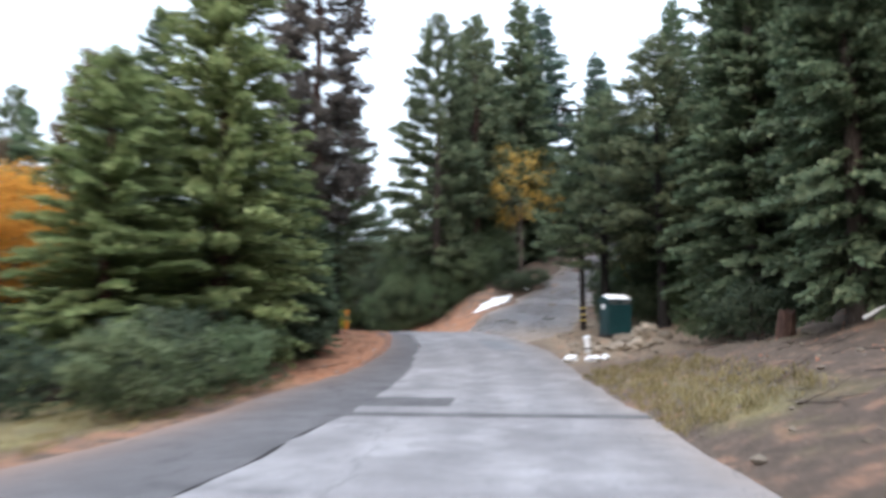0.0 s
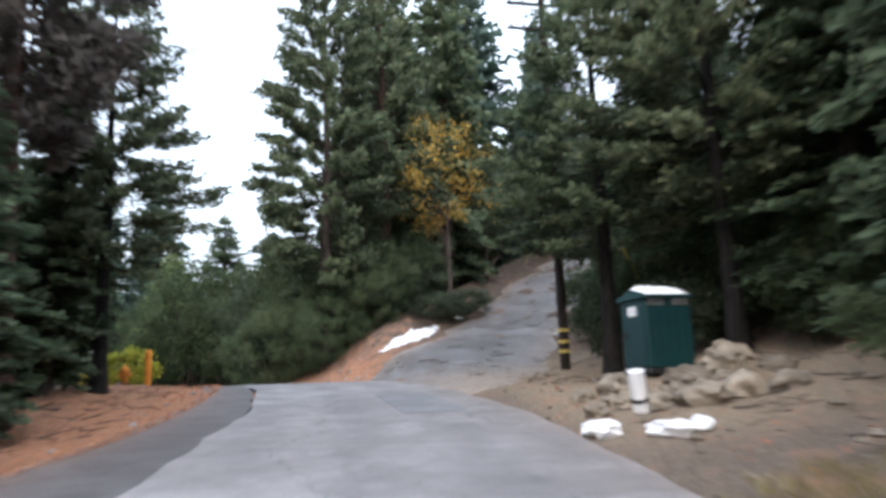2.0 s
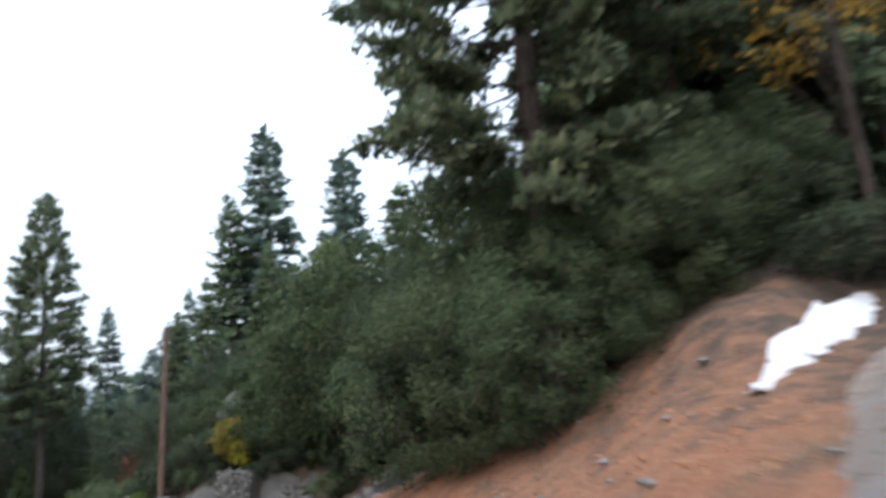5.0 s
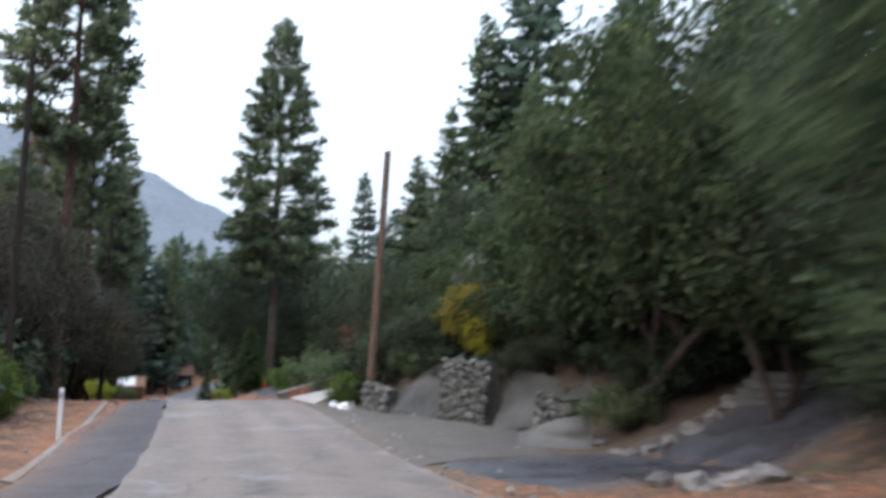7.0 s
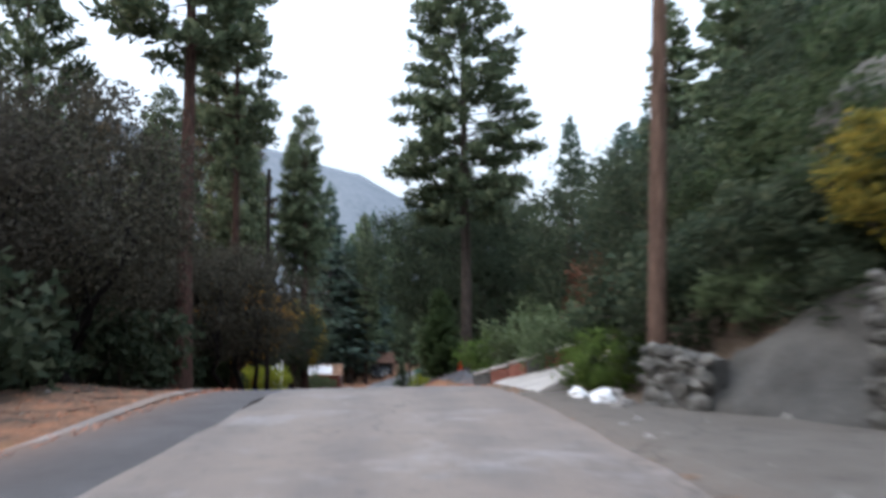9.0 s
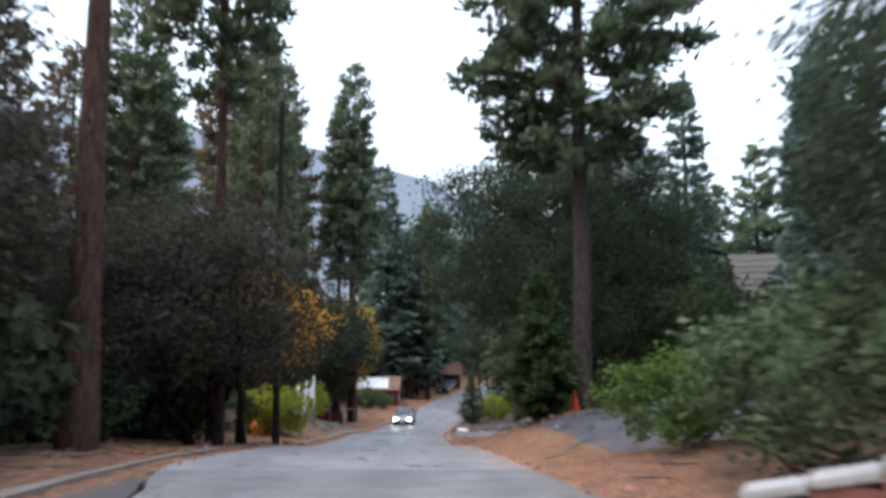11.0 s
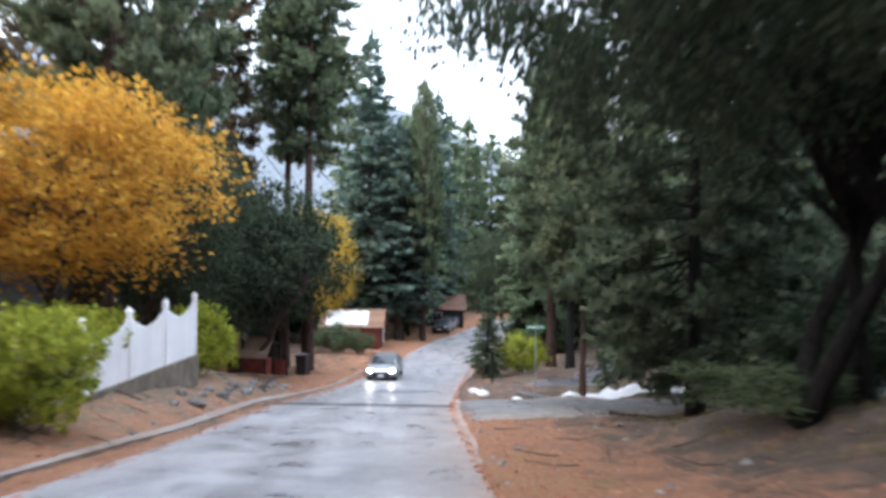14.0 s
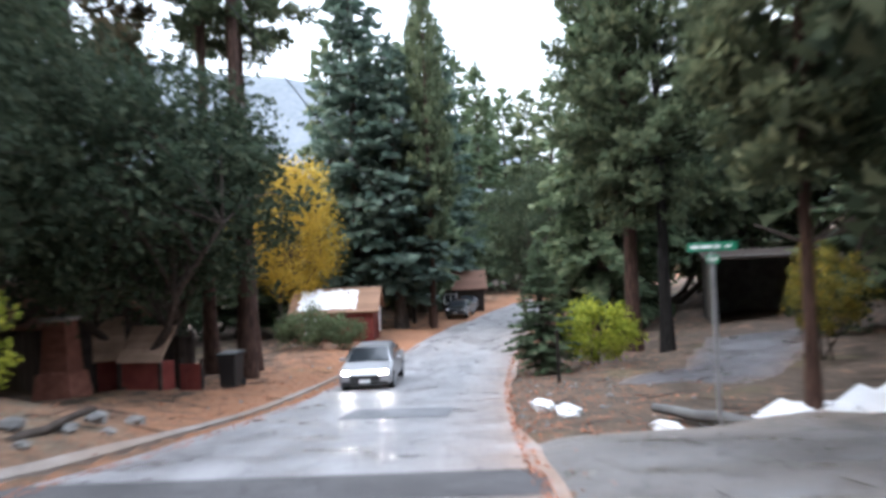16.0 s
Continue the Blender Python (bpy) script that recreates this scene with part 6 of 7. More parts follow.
def stone_wall(a, b, height, label, seed, step=0.17, fall=0.0):
    """A rubble wall: a mortar core with rough stones set into its face."""
    ax, ay, bx, by = *a, *b
    ln = math.hypot(bx - ax, by - ay)
    turn = math.degrees(math.atan2(by - ay, bx - ax))
    z = min(float(ground_z([ax], [ay])[0]), float(ground_z([bx], [by])[0])) - 0.15
    ob = thing("stone_wall", ax, ay, z, turn, label, "stone wall", kind="structure")
    bm = bmesh.new()
    box(bm, (ln / 2, 0.28, (height - 0.02) / 2), (ln - 0.04, 0.5, height - 0.06))
    for v in bm.verts:
        if v.co.z > 0.2:
            v.co.z -= fall * v.co.x / ln
            v.co.y += 0.1
    part("core", bm, MORTAR, ob, "grey mortar core")
    rng = random.Random(seed)
    zz = 0.04
    while zz < height:
        row = rng.uniform(0.75, 1.25) * step * (1.45 if zz < 0.3 else 1.0)
        x = rng.uniform(-0.1, 0.05)
        while x < ln:
            big = rng.uniform(0.65, 1.5)
            w = big * row
            up = zz + row / 2 + rng.uniform(-0.5, 0.5) * row
            if 0.02 < up < height - fall * x / ln - 0.02:
                o = new("stone", rng.choice(WALL_STONES if rng.random() < 0.45 else PALE_STONES))
                o.parent = ob
                o.matrix_local = pose(x + w / 2, 0.05 + 0.1 * zz / height + rng.uniform(-0.04, 0.05), up, rng.uniform(-30, 30), rng.uniform(-90, 90), rng.uniform(-30, 30)) @ Matrix.Diagonal((w * rng.uniform(0.9, 1.25), 0.26, row * rng.uniform(0.8, 1.25) * min(1.15, 0.6 + 0.4 * big), 1))
            x += w * 0.92
        zz += row * 0.8
    return ob


stone_wall((-19.12, 77.57), (-16.98, 76.62), 2.15, "rubble stone retaining wall of grey rounded stones", 1)
stone_wall((-14.9, 75.7), (-13.7, 75.0), 1.3, "low rubble stone wall beside the driveway", 2)
stone_wall((-22.9, 78.3), (-21.6, 77.9), 1.2, "short rubble stone wall end below the cut pole", 3, fall=0.2)


def spray_bank(a, b, z0, z1, depth, label, seed):
    """A lumpy sloping face of sprayed concrete."""
    ax, ay, bx, by = *a, *b
    ln = math.hypot(bx - ax, by - ay)
    t = ((bx - ax) / ln, (by - ay) / ln)
    out = (-t[1], t[0])
    nx, nz = max(8, int(ln * 5)), 14
    v = []
    for k in range(nz + 1):
        u = k / nz
        for i in range(nx + 1):
            w = i / nx
            top = z0 + (z1 - z0) * w
            px, py = ax + t[0] * ln * w, ay + t[1] * ln * w
            g = float(ground_z([px], [py])[0]) - 0.1
            d = -depth * u ** 0.8 + 0.28 * noise.noise(Vector((w * ln * 0.7 + seed, u * 2.2, seed))) + 0.1 * noise.noise(Vector((w * ln * 2.3, u * 5, seed)))
            v.append((px - out[0] * d, py - out[1] * d, g + (top) * u + 0.1 * noise.noise(Vector((w * ln, u * 3, seed + 9)))))
    k = nx + 1
    f = [(r * k + i, r * k + i + 1, (r + 1) * k + i + 1, (r + 1) * k + i) for r in range(nz) for i in range(nx)]
    me = mesh_of("concrete_bank", v, f, SHOTCRETE, True)
    return tagged(new("concrete_bank", me), label, "concrete bank", kind="structure")


spray_bank((-21.7, 77.95), (-18.9, 77.5), 1.0, 2.3, 1.0, "lumpy grey sprayed concrete face between stone walls", 2.0)
spray_bank((-16.8, 76.6), (-14.8, 75.7), 1.9, 1.5, 1.2, "lumpy grey sprayed concrete face between stone walls", 6.0)
spray_bank((-13.9, 75.1), (-11.6, 76.6), 0.9, 1.6, 1.3, "lumpy grey sprayed concrete slope above the driveway", 11.0)
spray_bank((-13.9, 72.8), (-12.3, 73.6), 0.55, 0.8, 0.9, "grey concrete slab sloping beside the driveway", 15.0)


def hill_boulder():
    """The big granite boulder up the slope behind the walls."""
    x, y = -20.0, 82.4
    bm = bmesh.new()
    lump(bm, (0, 0, 0), (2.9, 2.3, 2.9), random.Random(77), 4, 0.1)
    ob = part("boulder", bm, ROCK)
    ob.matrix_world = pose(x, y, 3.75, 0, 24, 30)
    tagged(ob, "large pale grey granite boulder on the wooded slope", "rock")


hill_boulder()


def utility_pedestal():
    x, y = -6.34, 74.9
    ob = thing("utility_pedestal", x, y, float(ground_z([x], [y])[0]) - 0.03, 25, "white utility pedestal among the bushes", "utility box")
    bm = bmesh.new()
    box(bm, (0, 0, 0.4), (0.3, 0.26, 0.8), bevel=0.02)
    part("cabinet", bm, WHITE_PLASTIC, ob)
    bm = bmesh.new()
    box(bm, (0, 0, 0.86), (0.34, 0.3, 0.12), bevel=0.03)
    part("cover", bm, WHITE_PLASTIC, ob)


utility_pedestal()


def timber_steps():
    x, y = -8.4, 73.9
    z = float(ground_z([x], [y])[0])
    ob = thing("garden_steps", x, y, z - 0.1, -18, "four dark timber steps climbing from the driveway", "steps")
    for k in range(4):
        bm = bmesh.new()
        box(bm, (0, 0.36 * k, 0.12 + 0.19 * k), (1.9, 0.2, 0.2), bevel=0.02)
        part("riser", bm, GREY_BOARD, ob)
        bm = bmesh.new()
        box(bm, (0, 0.36 * k + 0.26, 0.1 + 0.19 * k), (1.85, 0.34, 0.18), bevel=0.01)
        part("tread", bm, DARK_WOOD, ob, "dark earthen tread")


timber_steps()
for i, (x, y, w) in enumerate(((-9.5, 73.6, 0.5), (-9.9, 73.3, 0.55), (-10.3, 73.0, 0.5), (-10.7, 72.8, 0.5), (-11.1, 72.7, 0.45), (-9.3, 74.1, 0.4), (-11.5, 72.9, 0.4), (-9.4, 74.6, 0.35),
                               (-8.3, 66.9, 0.6), (-7.8, 66.6, 0.5), (-8.9, 67.2, 0.45), (-7.3, 66.5, 0.5), (-7.6, 67.2, 0.6), (-12.4, 74.2, 0.4), (-12.9, 73.9, 0.45))):
    rock(x, y, (w, w * 0.7, w * 0.6), 100 + i, ROCK, "pale rough stone edging the driveway", "stone", "edging_stone", 0.2, "stones edging the driveway")
for i, (s, l, w) in enumerate(((145.6, 3.6, 0.42), (146.0, 3.9, 0.38), (146.5, 3.4, 0.34), (144.9, 3.7, 0.3))):
    x, y, _ = place(s, l)
    rock(x, y, (w * 1.3, w, w * 0.7), 130 + i, SNOW if i in (0, 2) else ROCK, "pale loose rock on the gravel shoulder", "rock", "loose_rock", 0.3)


def kerb_apron():
    """A pale concrete ramp with a low dark-capped kerb wall beside it."""
    a, b = place(147.6, 2.9), place(153.6, 3.0)
    c, d = place(153.6, 5.6), place(148.4, 5.2)
    v = [(p[0], p[1], p[2] + q) for p, q in ((a, 0.05), (b, 0.06), (c, 0.75), (d, 0.75))] + [(p[0], p[1], p[2] - 0.3) for p in (a, b, c, d)]
    f = [(0, 1, 2, 3), (4, 5, 1, 0), (5, 6, 2, 1), (6, 7, 3, 2), (7, 4, 0, 3)]
    tagged(new("concrete_ramp", mesh_of("concrete_ramp", v, f, CONCRETE)), "pale concrete ramp rising from the road", "ramp", kind="structure")
    p, q = place(154.2, 2.6), place(152.0, 6.2)
    ln = math.hypot(q[0] - p[0], q[1] - p[1])
    turn = math.degrees(math.atan2(q[1] - p[1], q[0] - p[0]))
    ob = thing("kerb_wall", p[0], p[1], p[2], turn, "low brown kerb wall with pale stone capping", "kerb wall", kind="structure")
    n = 8
    for i in range(n):
        bm = bmesh.new()
        box(bm, ((i + 0.5) * ln / n, 0, 0.1 + 0.1 * i), (ln / n - 0.02, 0.35, 0.5 + 0.12 * i), bevel=0.03)
        part("block", bm, BRICK_RED if i % 3 else MORTAR, ob)
        bm = bmesh.new()
        box(bm, ((i + 0.5) * ln / n, 0, 0.4 + 0.16 * i), (ln / n - 0.01, 0.42, 0.09), (0, -14, 0), bevel=0.02)
        part("capstone", bm, CONCRETE, ob, "pale capstone")


kerb_apron()


# ---- the last straight: fence, cone, signs ----
def scalloped_fence(x, y, turn, panels):
    z = float(ground_z([x], [y])[0])
    ob = thing("fence", x, y, z, turn, "white vinyl fence with scalloped panels on a block base", "fence")
    bm = bmesh.new()
    box(bm, (panels * 1.15, 0, 0.25), (panels * 2.3 + 0.3, 0.22, 1.3), bevel=0.02)
    part("base_wall", bm, TAN_ROCK, ob, "low rough tan block wall")
    top0 = 2.5
    for p in range(panels + 1):
        bm = bmesh.new()
        hh = top0 - 0.08 * p
        box(bm, (p * 2.3, 0, hh / 2 + 0.4), (0.13, 0.13, hh - 0.8 + 0.25), bevel=0.01)
        post = part("fence_post", bm, FENCE_WHITE, ob)
        bm = bmesh.new()
        bmesh.ops.create_cone(bm, cap_ends=True, segments=4, radius1=0.12, radius2=0.02, depth=0.12, matrix=pose(p * 2.3, 0, hh + 0.18, 0, 0, 45))
        part("post_cap", bm, FENCE_WHITE, post)
        if p == panels:
            break
        n = 16
        for k in range(n):
            u = (k + 0.5) / n
            sag = 0.32 * math.sin(math.pi * u)
            t = top0 - 0.08 * (p + u) - sag - 0.02
            bm = bmesh.new()
            w = (2.3 - 0.13) / n
            box(bm, (p * 2.3 + 0.065 + (k + 0.5) * w, 0, (t + 0.75) / 2), (w - 0.004, 0.035, t - 0.75), bevel=0.004)
            part("picket", bm, FENCE_WHITE, ob)
        bm = bmesh.new()
        box(bm, (p * 2.3 + 1.15, -0.03, 0.95), (2.17, 0.05, 0.12), bevel=0.006)
        part("rail", bm, FENCE_WHITE, ob)
    return ob


scalloped_fence(-67.17, 98.62, -39, 4)
for i in range(16):
    s = 188.5 + i * 0.75
    x, y, _ = place(s, -5.9 + 0.35 * math.sin(i * 2.1))
    w = 0.2 + 0.2 * ((i * 37) % 10) / 10
    rock(x, y, (w * 1.3, w, w * 0.7), 150 + i, ROCK, "pale rough stone lining the road shoulder", "stone", "edging_stone", 0.2, "stones lining the shoulder")
for i in range(15):
    x, y, _ = place(170.0 + i * 0.33, 3.0 + 0.2 * math.sin(i * 2.7))
    w = 0.14 + 0.16 * ((i * 53) % 11) / 11
    rock(x, y, (w * 1.3, w, w * 0.75), 210 + i, ROCK, "pale rough stone lining the needle-covered verge", "stone", "edging_stone", 0.25, "stones lining the verge")


def traffic_cone(x, y):
    z = float(ground_z([x], [y])[0])
    ob = thing("traffic_cone", x, y, z, 0, "tall orange traffic cone at the driveway edge", "traffic cone")
    bm = bmesh.new()
    box(bm, (0, 0, 0.03), (0.4, 0.4, 0.06), bevel=0.02)
    part("base", bm, RUBBER, ob, "black rubber base")
    bm = bmesh.new()
    cyl(bm, (0, 0, 0.05), (0, 0, 0.72), 0.17, 0.035, 20)
    part("body", bm, CONE_ORANGE, ob)


traffic_cone(-42.84, 93.73)


def street_sign():
    x, y = -64.45, 110.05
    z = float(ground_z([x], [y])[0])
    ob = thing("street_sign", x, y, z, 45, "green street name sign on a thin steel post", "street sign")
    bm = bmesh.new()
    cyl(bm, (0, 0, -0.2), (0, 0, 2.55), 0.03, sides=10)
    part("post", bm, STEEL, ob)
    for k, tt in ((2.62, 0), (2.44, 90)):
        bm = bmesh.new()
        box(bm, (0, 0, k), (0.7, 0.02, 0.13), (0, 0, tt), bevel=0.005)
        blade = part("sign_blade", bm, SIGN_GREEN, ob)
        m = pose(0, 0, k, 0, 0, tt)
        for j, w in enumerate((0.16, 0.22, 0.12, 0.1)):
            bm = bmesh.new()
            r = bmesh.ops.create_cube(bm, size=1.0)
            bmesh.ops.transform(bm, matrix=m @ pose(-0.24 + j * 0.155, 0, 0) @ Matrix.Diagonal((w * 0.72, 0.028, 0.045, 1)), verts=r["verts"])
            part("letter_bar", bm, WHITE_PLASTIC, blade, "white lettering bar")


street_sign()


# ---- buildings ----
UNIT = mesh_of("board", [(a * 0.5, b * 0.5, c * 0.5) for a in (-1, 1) for b in (-1, 1) for c in (-1, 1)], [(0, 1, 3, 2), (4, 6, 7, 5), (0, 4, 5, 1), (2, 3, 7, 6), (0, 2, 6, 4), (1, 5, 7, 3)], DARK_WOOD)
UNITS = {}


def slab(name, parent, m, size, material):
    """One board or course as an object of its own; alike ones share their mesh."""
    if material.name not in UNITS:
        UNITS[material.name] = UNIT.copy()
        UNITS[material.name].materials[0] = material
    o = new(name, UNITS[material.name])
    o.parent = parent
    o.matrix_local = m @ Matrix.Diagonal((*size, 1))
    return o


def boards(parent, x0, x1, y, z0, z1, material, step=0.3, thick=0.03):
    n = max(1, int((x1 - x0) / step))
    w = (x1 - x0) / n
    for i in range(n):
        slab("board", parent, pose(x0 + (i + 0.5) * w, y, (z0 + z1) / 2), (w - 0.014, thick, z1 - z0), material)


def window(parent, x, y, z, w, h, turn=0, frame_mat=WHITE_PLASTIC):
    m = pose(x, y, z, 0, 0, turn)
    bm = bmesh.new()
    for dx, dz, sx, sz in ((0, h / 2, w + 0.16, 0.08), (0, -h / 2, w + 0.16, 0.08), (-w / 2, 0, 0.08, h), (w / 2, 0, 0.08, h), (0, 0, 0.05, h)):
        box(bm, (dx, -0.03, dz), (sx, 0.07, sz))
    bmesh.ops.transform(bm, matrix=m, verts=bm.verts)
    fr = part("window_frame", bm, frame_mat, parent, "pale window frame")
    bm = bmesh.new()
    box(bm, (0, -0.005, 0), (w, 0.02, h))
    bmesh.ops.transform(bm, matrix=m, verts=bm.verts)
    part("window_pane", bm, GLASS, fr, "dark reflecting pane")


def cabin(name, x, y, z, turn, w, d, wall_h, rise, wall_mat, roof_mat, label, snow=0.0, windows=(), over=0.35, doorway=None):
    """A small house: board walls, a gabled roof whose ridge runs along its length, openings."""
    ob = thing(name, x, y, z, turn, label, "house")
    for nm, yy, flip in (("wall", -d / 2, 1), ("wall", d / 2, -1)):
        bm = bmesh.new()
        box(bm, (0, yy, wall_h / 2 - 0.2), (w, 0.12, wall_h + 0.4))
        wall = part(nm, bm, wall_mat, ob)
        if flip == 1:
            boards(wall, -w / 2, w / 2, yy - 0.075, -0.3, wall_h, wall_mat)
    for xx, flip in ((-w / 2, -1), (w / 2, 1)):
        v = [(xx, -d / 2, -0.4), (xx, d / 2, -0.4), (xx, d / 2, wall_h), (xx, 0, wall_h + rise), (xx, -d / 2, wall_h)]
        v += [(q[0] - 0.12 * flip, q[1], q[2]) for q in v]
        f = [(0, 1, 2, 3, 4), (9, 8, 7, 6, 5), (0, 5, 6, 1), (1, 6, 7, 2), (2, 7, 8, 3), (3, 8, 9, 4), (4, 9, 5, 0)]
        part("gable_wall", mesh_of("gable_wall", v, f, wall_mat), None, ob)
    slope = math.atan2(rise, d / 2)
    ln = math.hypot(rise, d / 2) + over
    for flip in (-1, 1):
        half = ln * 0.5
        tilt = -flip * math.degrees(slope)
        bm = bmesh.new()
        box(bm, (0, flip * half * math.cos(slope), wall_h + rise + 0.05 - half * math.sin(slope)), (w + 2 * over, ln, 0.07), (tilt, 0, 0))
        roof = part("roof", bm, roof_mat, ob)
        rows = 9
        for k in range(rows):
            u = (k + 0.5) / rows
            slab("shingle_course", roof, pose(0, flip * u * ln * math.cos(slope), wall_h + rise + 0.105 - u * ln * math.sin(slope), tilt + 2 * flip, 0, 0), (w + 2 * over, ln / rows + 0.02, 0.03), roof_mat)
        if snow and flip == -1:
            rng = np.random.default_rng(4)
            n, k = 26, 10
            pts, fc = [], []
            for i in range(n + 1):
                for j in range(k + 1):
                    uu = 0.06 + 0.86 * j / k + rng.normal(0, 0.015)
                    xx = (-0.5 + snow * i / n + 0.02) * w + rng.normal(0, 0.05) * (j not in (0,))
                    pts.append((xx, -uu * ln * math.cos(slope), wall_h + rise + 0.17 - uu * ln * math.sin(slope) + 0.03 * rng.normal() - 0.09 * (i in (0, n) or j in (0, k))))
            fc = [(i * (k + 1) + j, (i + 1) * (k + 1) + j, (i + 1) * (k + 1) + j + 1, i * (k + 1) + j + 1) for i in range(n) for j in range(k)]
            part("snow_cover", mesh_of("snow_cover", pts, fc, SNOW, True), None, roof, "melting white snow")
    for a in windows:
        window(ob, *a)
    if doorway:
        bm = bmesh.new()
        box(bm, (doorway[0], doorway[1], doorway[3] / 2), (doorway[2], 0.06, doorway[3]))
        part("door", bm, DARK_WOOD, ob, "dark plank door")
    return ob


cabin("cabin", -95.9, 122.2, -8.75, 52, 4.2, 4.0, 1.75, 1.05, RED_WALL, ROOF_TAN, "small red cabin with a tan roof under melting snow", 0.78,
      ((-1.0, -2.1, 1.0, 1.0, 0.8), (2.22, 0.4, 1.1, 0.7, 1.3, 90)))
cabin("cabin", -109.6, 141.2, -8.95, 52, 5.5, 4.6, 1.9, 1.3, DARK_WOOD, ROOF_BROWN, "brown-roofed wooden cabin set back under the trees", 0, ((0, -2.4, 1.1, 1.0, 0.8),))
cabin("cabin", -87.6, 105.2, -8.1, 28, 6.0, 4.0, 2.3, 1.2, DARK_WOOD, ROOF_BROWN, "dark wooden cabin in the shade of an oak", 0, ((-1.6, -2.1, 1.3, 0.9, 1.0),))
cabin("house", -78.5, 92.6, -5.7, 15, 8.0, 7.0, 3.6, 3.6, GREY_BOARD, ROOF_BROWN, "grey weathered house with a steep roof among trees", 0, ((-2.0, -3.6, 1.8, 1.1, 1.2), (1.4, -3.6, 1.8, 1.1, 1.2)))
cabin("house", -42.9, 107.7, -3.9, 40, 5.0, 6.0, 4.6, 2.2, DARK_WOOD, ROOF_GREY, "dark wooden house with a weathered grey roof above the bushes", 0, ((-1.5, -3.1, 2.6, 1.2, 1.2),))


def chimney(x, y, z):
    ob = thing("chimney", x, y, z, 15, "red brick chimney against the house wall", "chimney")
    rng = random.Random(2)
    bm = bmesh.new()
    box(bm, (0, 0, 3.2), (0.74, 0.54, 7.0))
    part("core", bm, MORTAR, ob)
    me = mesh_of("brick", [(a * 0.5, b * 0.5, c * 0.5) for a in (-1, 1) for b in (-1, 1) for c in (-1, 1)], [(0, 1, 3, 2), (4, 6, 7, 5), (0, 4, 5, 1), (2, 3, 7, 6), (0, 2, 6, 4), (1, 5, 7, 3)], BRICK_RED)
    for k in range(46):
        for j in range(3):
            o = new("brick", me)
            o.parent = ob
            o.matrix_local = pose(-0.26 + j * 0.26 + (0.06 if k % 2 else -0.03), -0.28, 0.1 + k * 0.145, 0, rng.uniform(-1, 1), 0) @ Matrix.Diagonal((0.24, 0.06, 0.125, 1))
    bm = bmesh.new()
    box(bm, (0, 0, 6.75), (0.9, 0.7, 0.14), bevel=0.02)
    part("cap", bm, CONCRETE, ob, "pale concrete cap")


chimney(-75.6, 89.9, -5.8)


def garage():
    x, y = -78.1, 135.5
    z = float(ground_z([x], [y])[0])
    ob = thing("garage", x, y, z - 0.05, 38, "open weathered garage with a dark flat roof under trees", "garage")
    for nm, c, s in (("back_wall", (0, 2.4, 1.4), (5.0, 0.12, 3.2)), ("side_wall", (-2.45, 0, 1.4), (0.12, 4.8, 3.2)), ("side_wall", (2.45, 0, 1.4), (0.12, 4.8, 3.2))):
        bm = bmesh.new()
        box(bm, c, s)
        part(nm, bm, GREY_BOARD, ob)
    bm = bmesh.new()
    box(bm, (0, 0, 3.12), (5.5, 5.6, 0.12), (3, 0, 0))
    part("roof", bm, DARK_WOOD, ob)
    bm = bmesh.new()
    box(bm, (0, -2.45, 3.0), (5.1, 0.16, 0.13), bevel=0.02)
    part("lintel", bm, GREY_BOARD, ob, "weathered beam over the opening")
    for xx in (-2.42, 2.42):
        bm = bmesh.new()
        box(bm, (xx, -2.45, 1.4), (0.16, 0.16, 3.1), bevel=0.02)
        part("door_post", bm, GREY_BOARD, ob, "weathered pale post")


garage()


def outdoor_chimney():
    x, y = -80.9, 104.8
    z = float(ground_z([x], [y])[0])
    ob = thing("outdoor_chimney", x, y, z - 0.1, 48, "faded red brick outdoor chimney in front of the dark cabin", "chimney")
    bm = bmesh.new()
    cyl(bm, (0, 0, 0), (0, 0, 0.9), 0.82, 0.66, 4)
    bmesh.ops.rotate(bm, cent=(0, 0, 0), matrix=Matrix.Rotation(radians(45), 3, "Z"), verts=bm.verts)
    part("hearth", bm, BRICK_RED, ob)
    bm = bmesh.new()
    cyl(bm, (0, 0, 0.9), (0, 0, 2.3), 0.56, 0.42, 4)
    bmesh.ops.rotate(bm, cent=(0, 0, 0), matrix=Matrix.Rotation(radians(45), 3, "Z"), verts=bm.verts)
    part("flue", bm, BRICK_RED, ob)
    bm = bmesh.new()
    box(bm, (0, 0, 2.34), (0.74, 0.74, 0.1), bevel=0.02)
    part("cap", bm, CONCRETE, ob, "grey mortar cap")
    for k in range(8):
        for side in (-1, 1):
            o = new("brick", UNIT_BRICK)
            o.parent = ob
            w = 0.5 - 0.012 * k
            o.matrix_local = pose(side * 0.13 + (0.06 if k % 2 else 0), -w * 0.78 - 0.002 - (0.09 if k < 4 else 0), 0.2 + 0.24 * k) @ Matrix.Diagonal((0.22, 0.06, 0.09, 1))


UNIT_BRICK = mesh_of("brick", [(a * 0.5, b * 0.5, c * 0.5) for a in (-1, 1) for b in (-1, 1) for c in (-1, 1)], [(0, 1, 3, 2), (4, 6, 7, 5), (0, 4, 5, 1), (2, 3, 7, 6), (0, 2, 6, 4), (1, 5, 7, 3)], BRICK_RED)
outdoor_chimney()


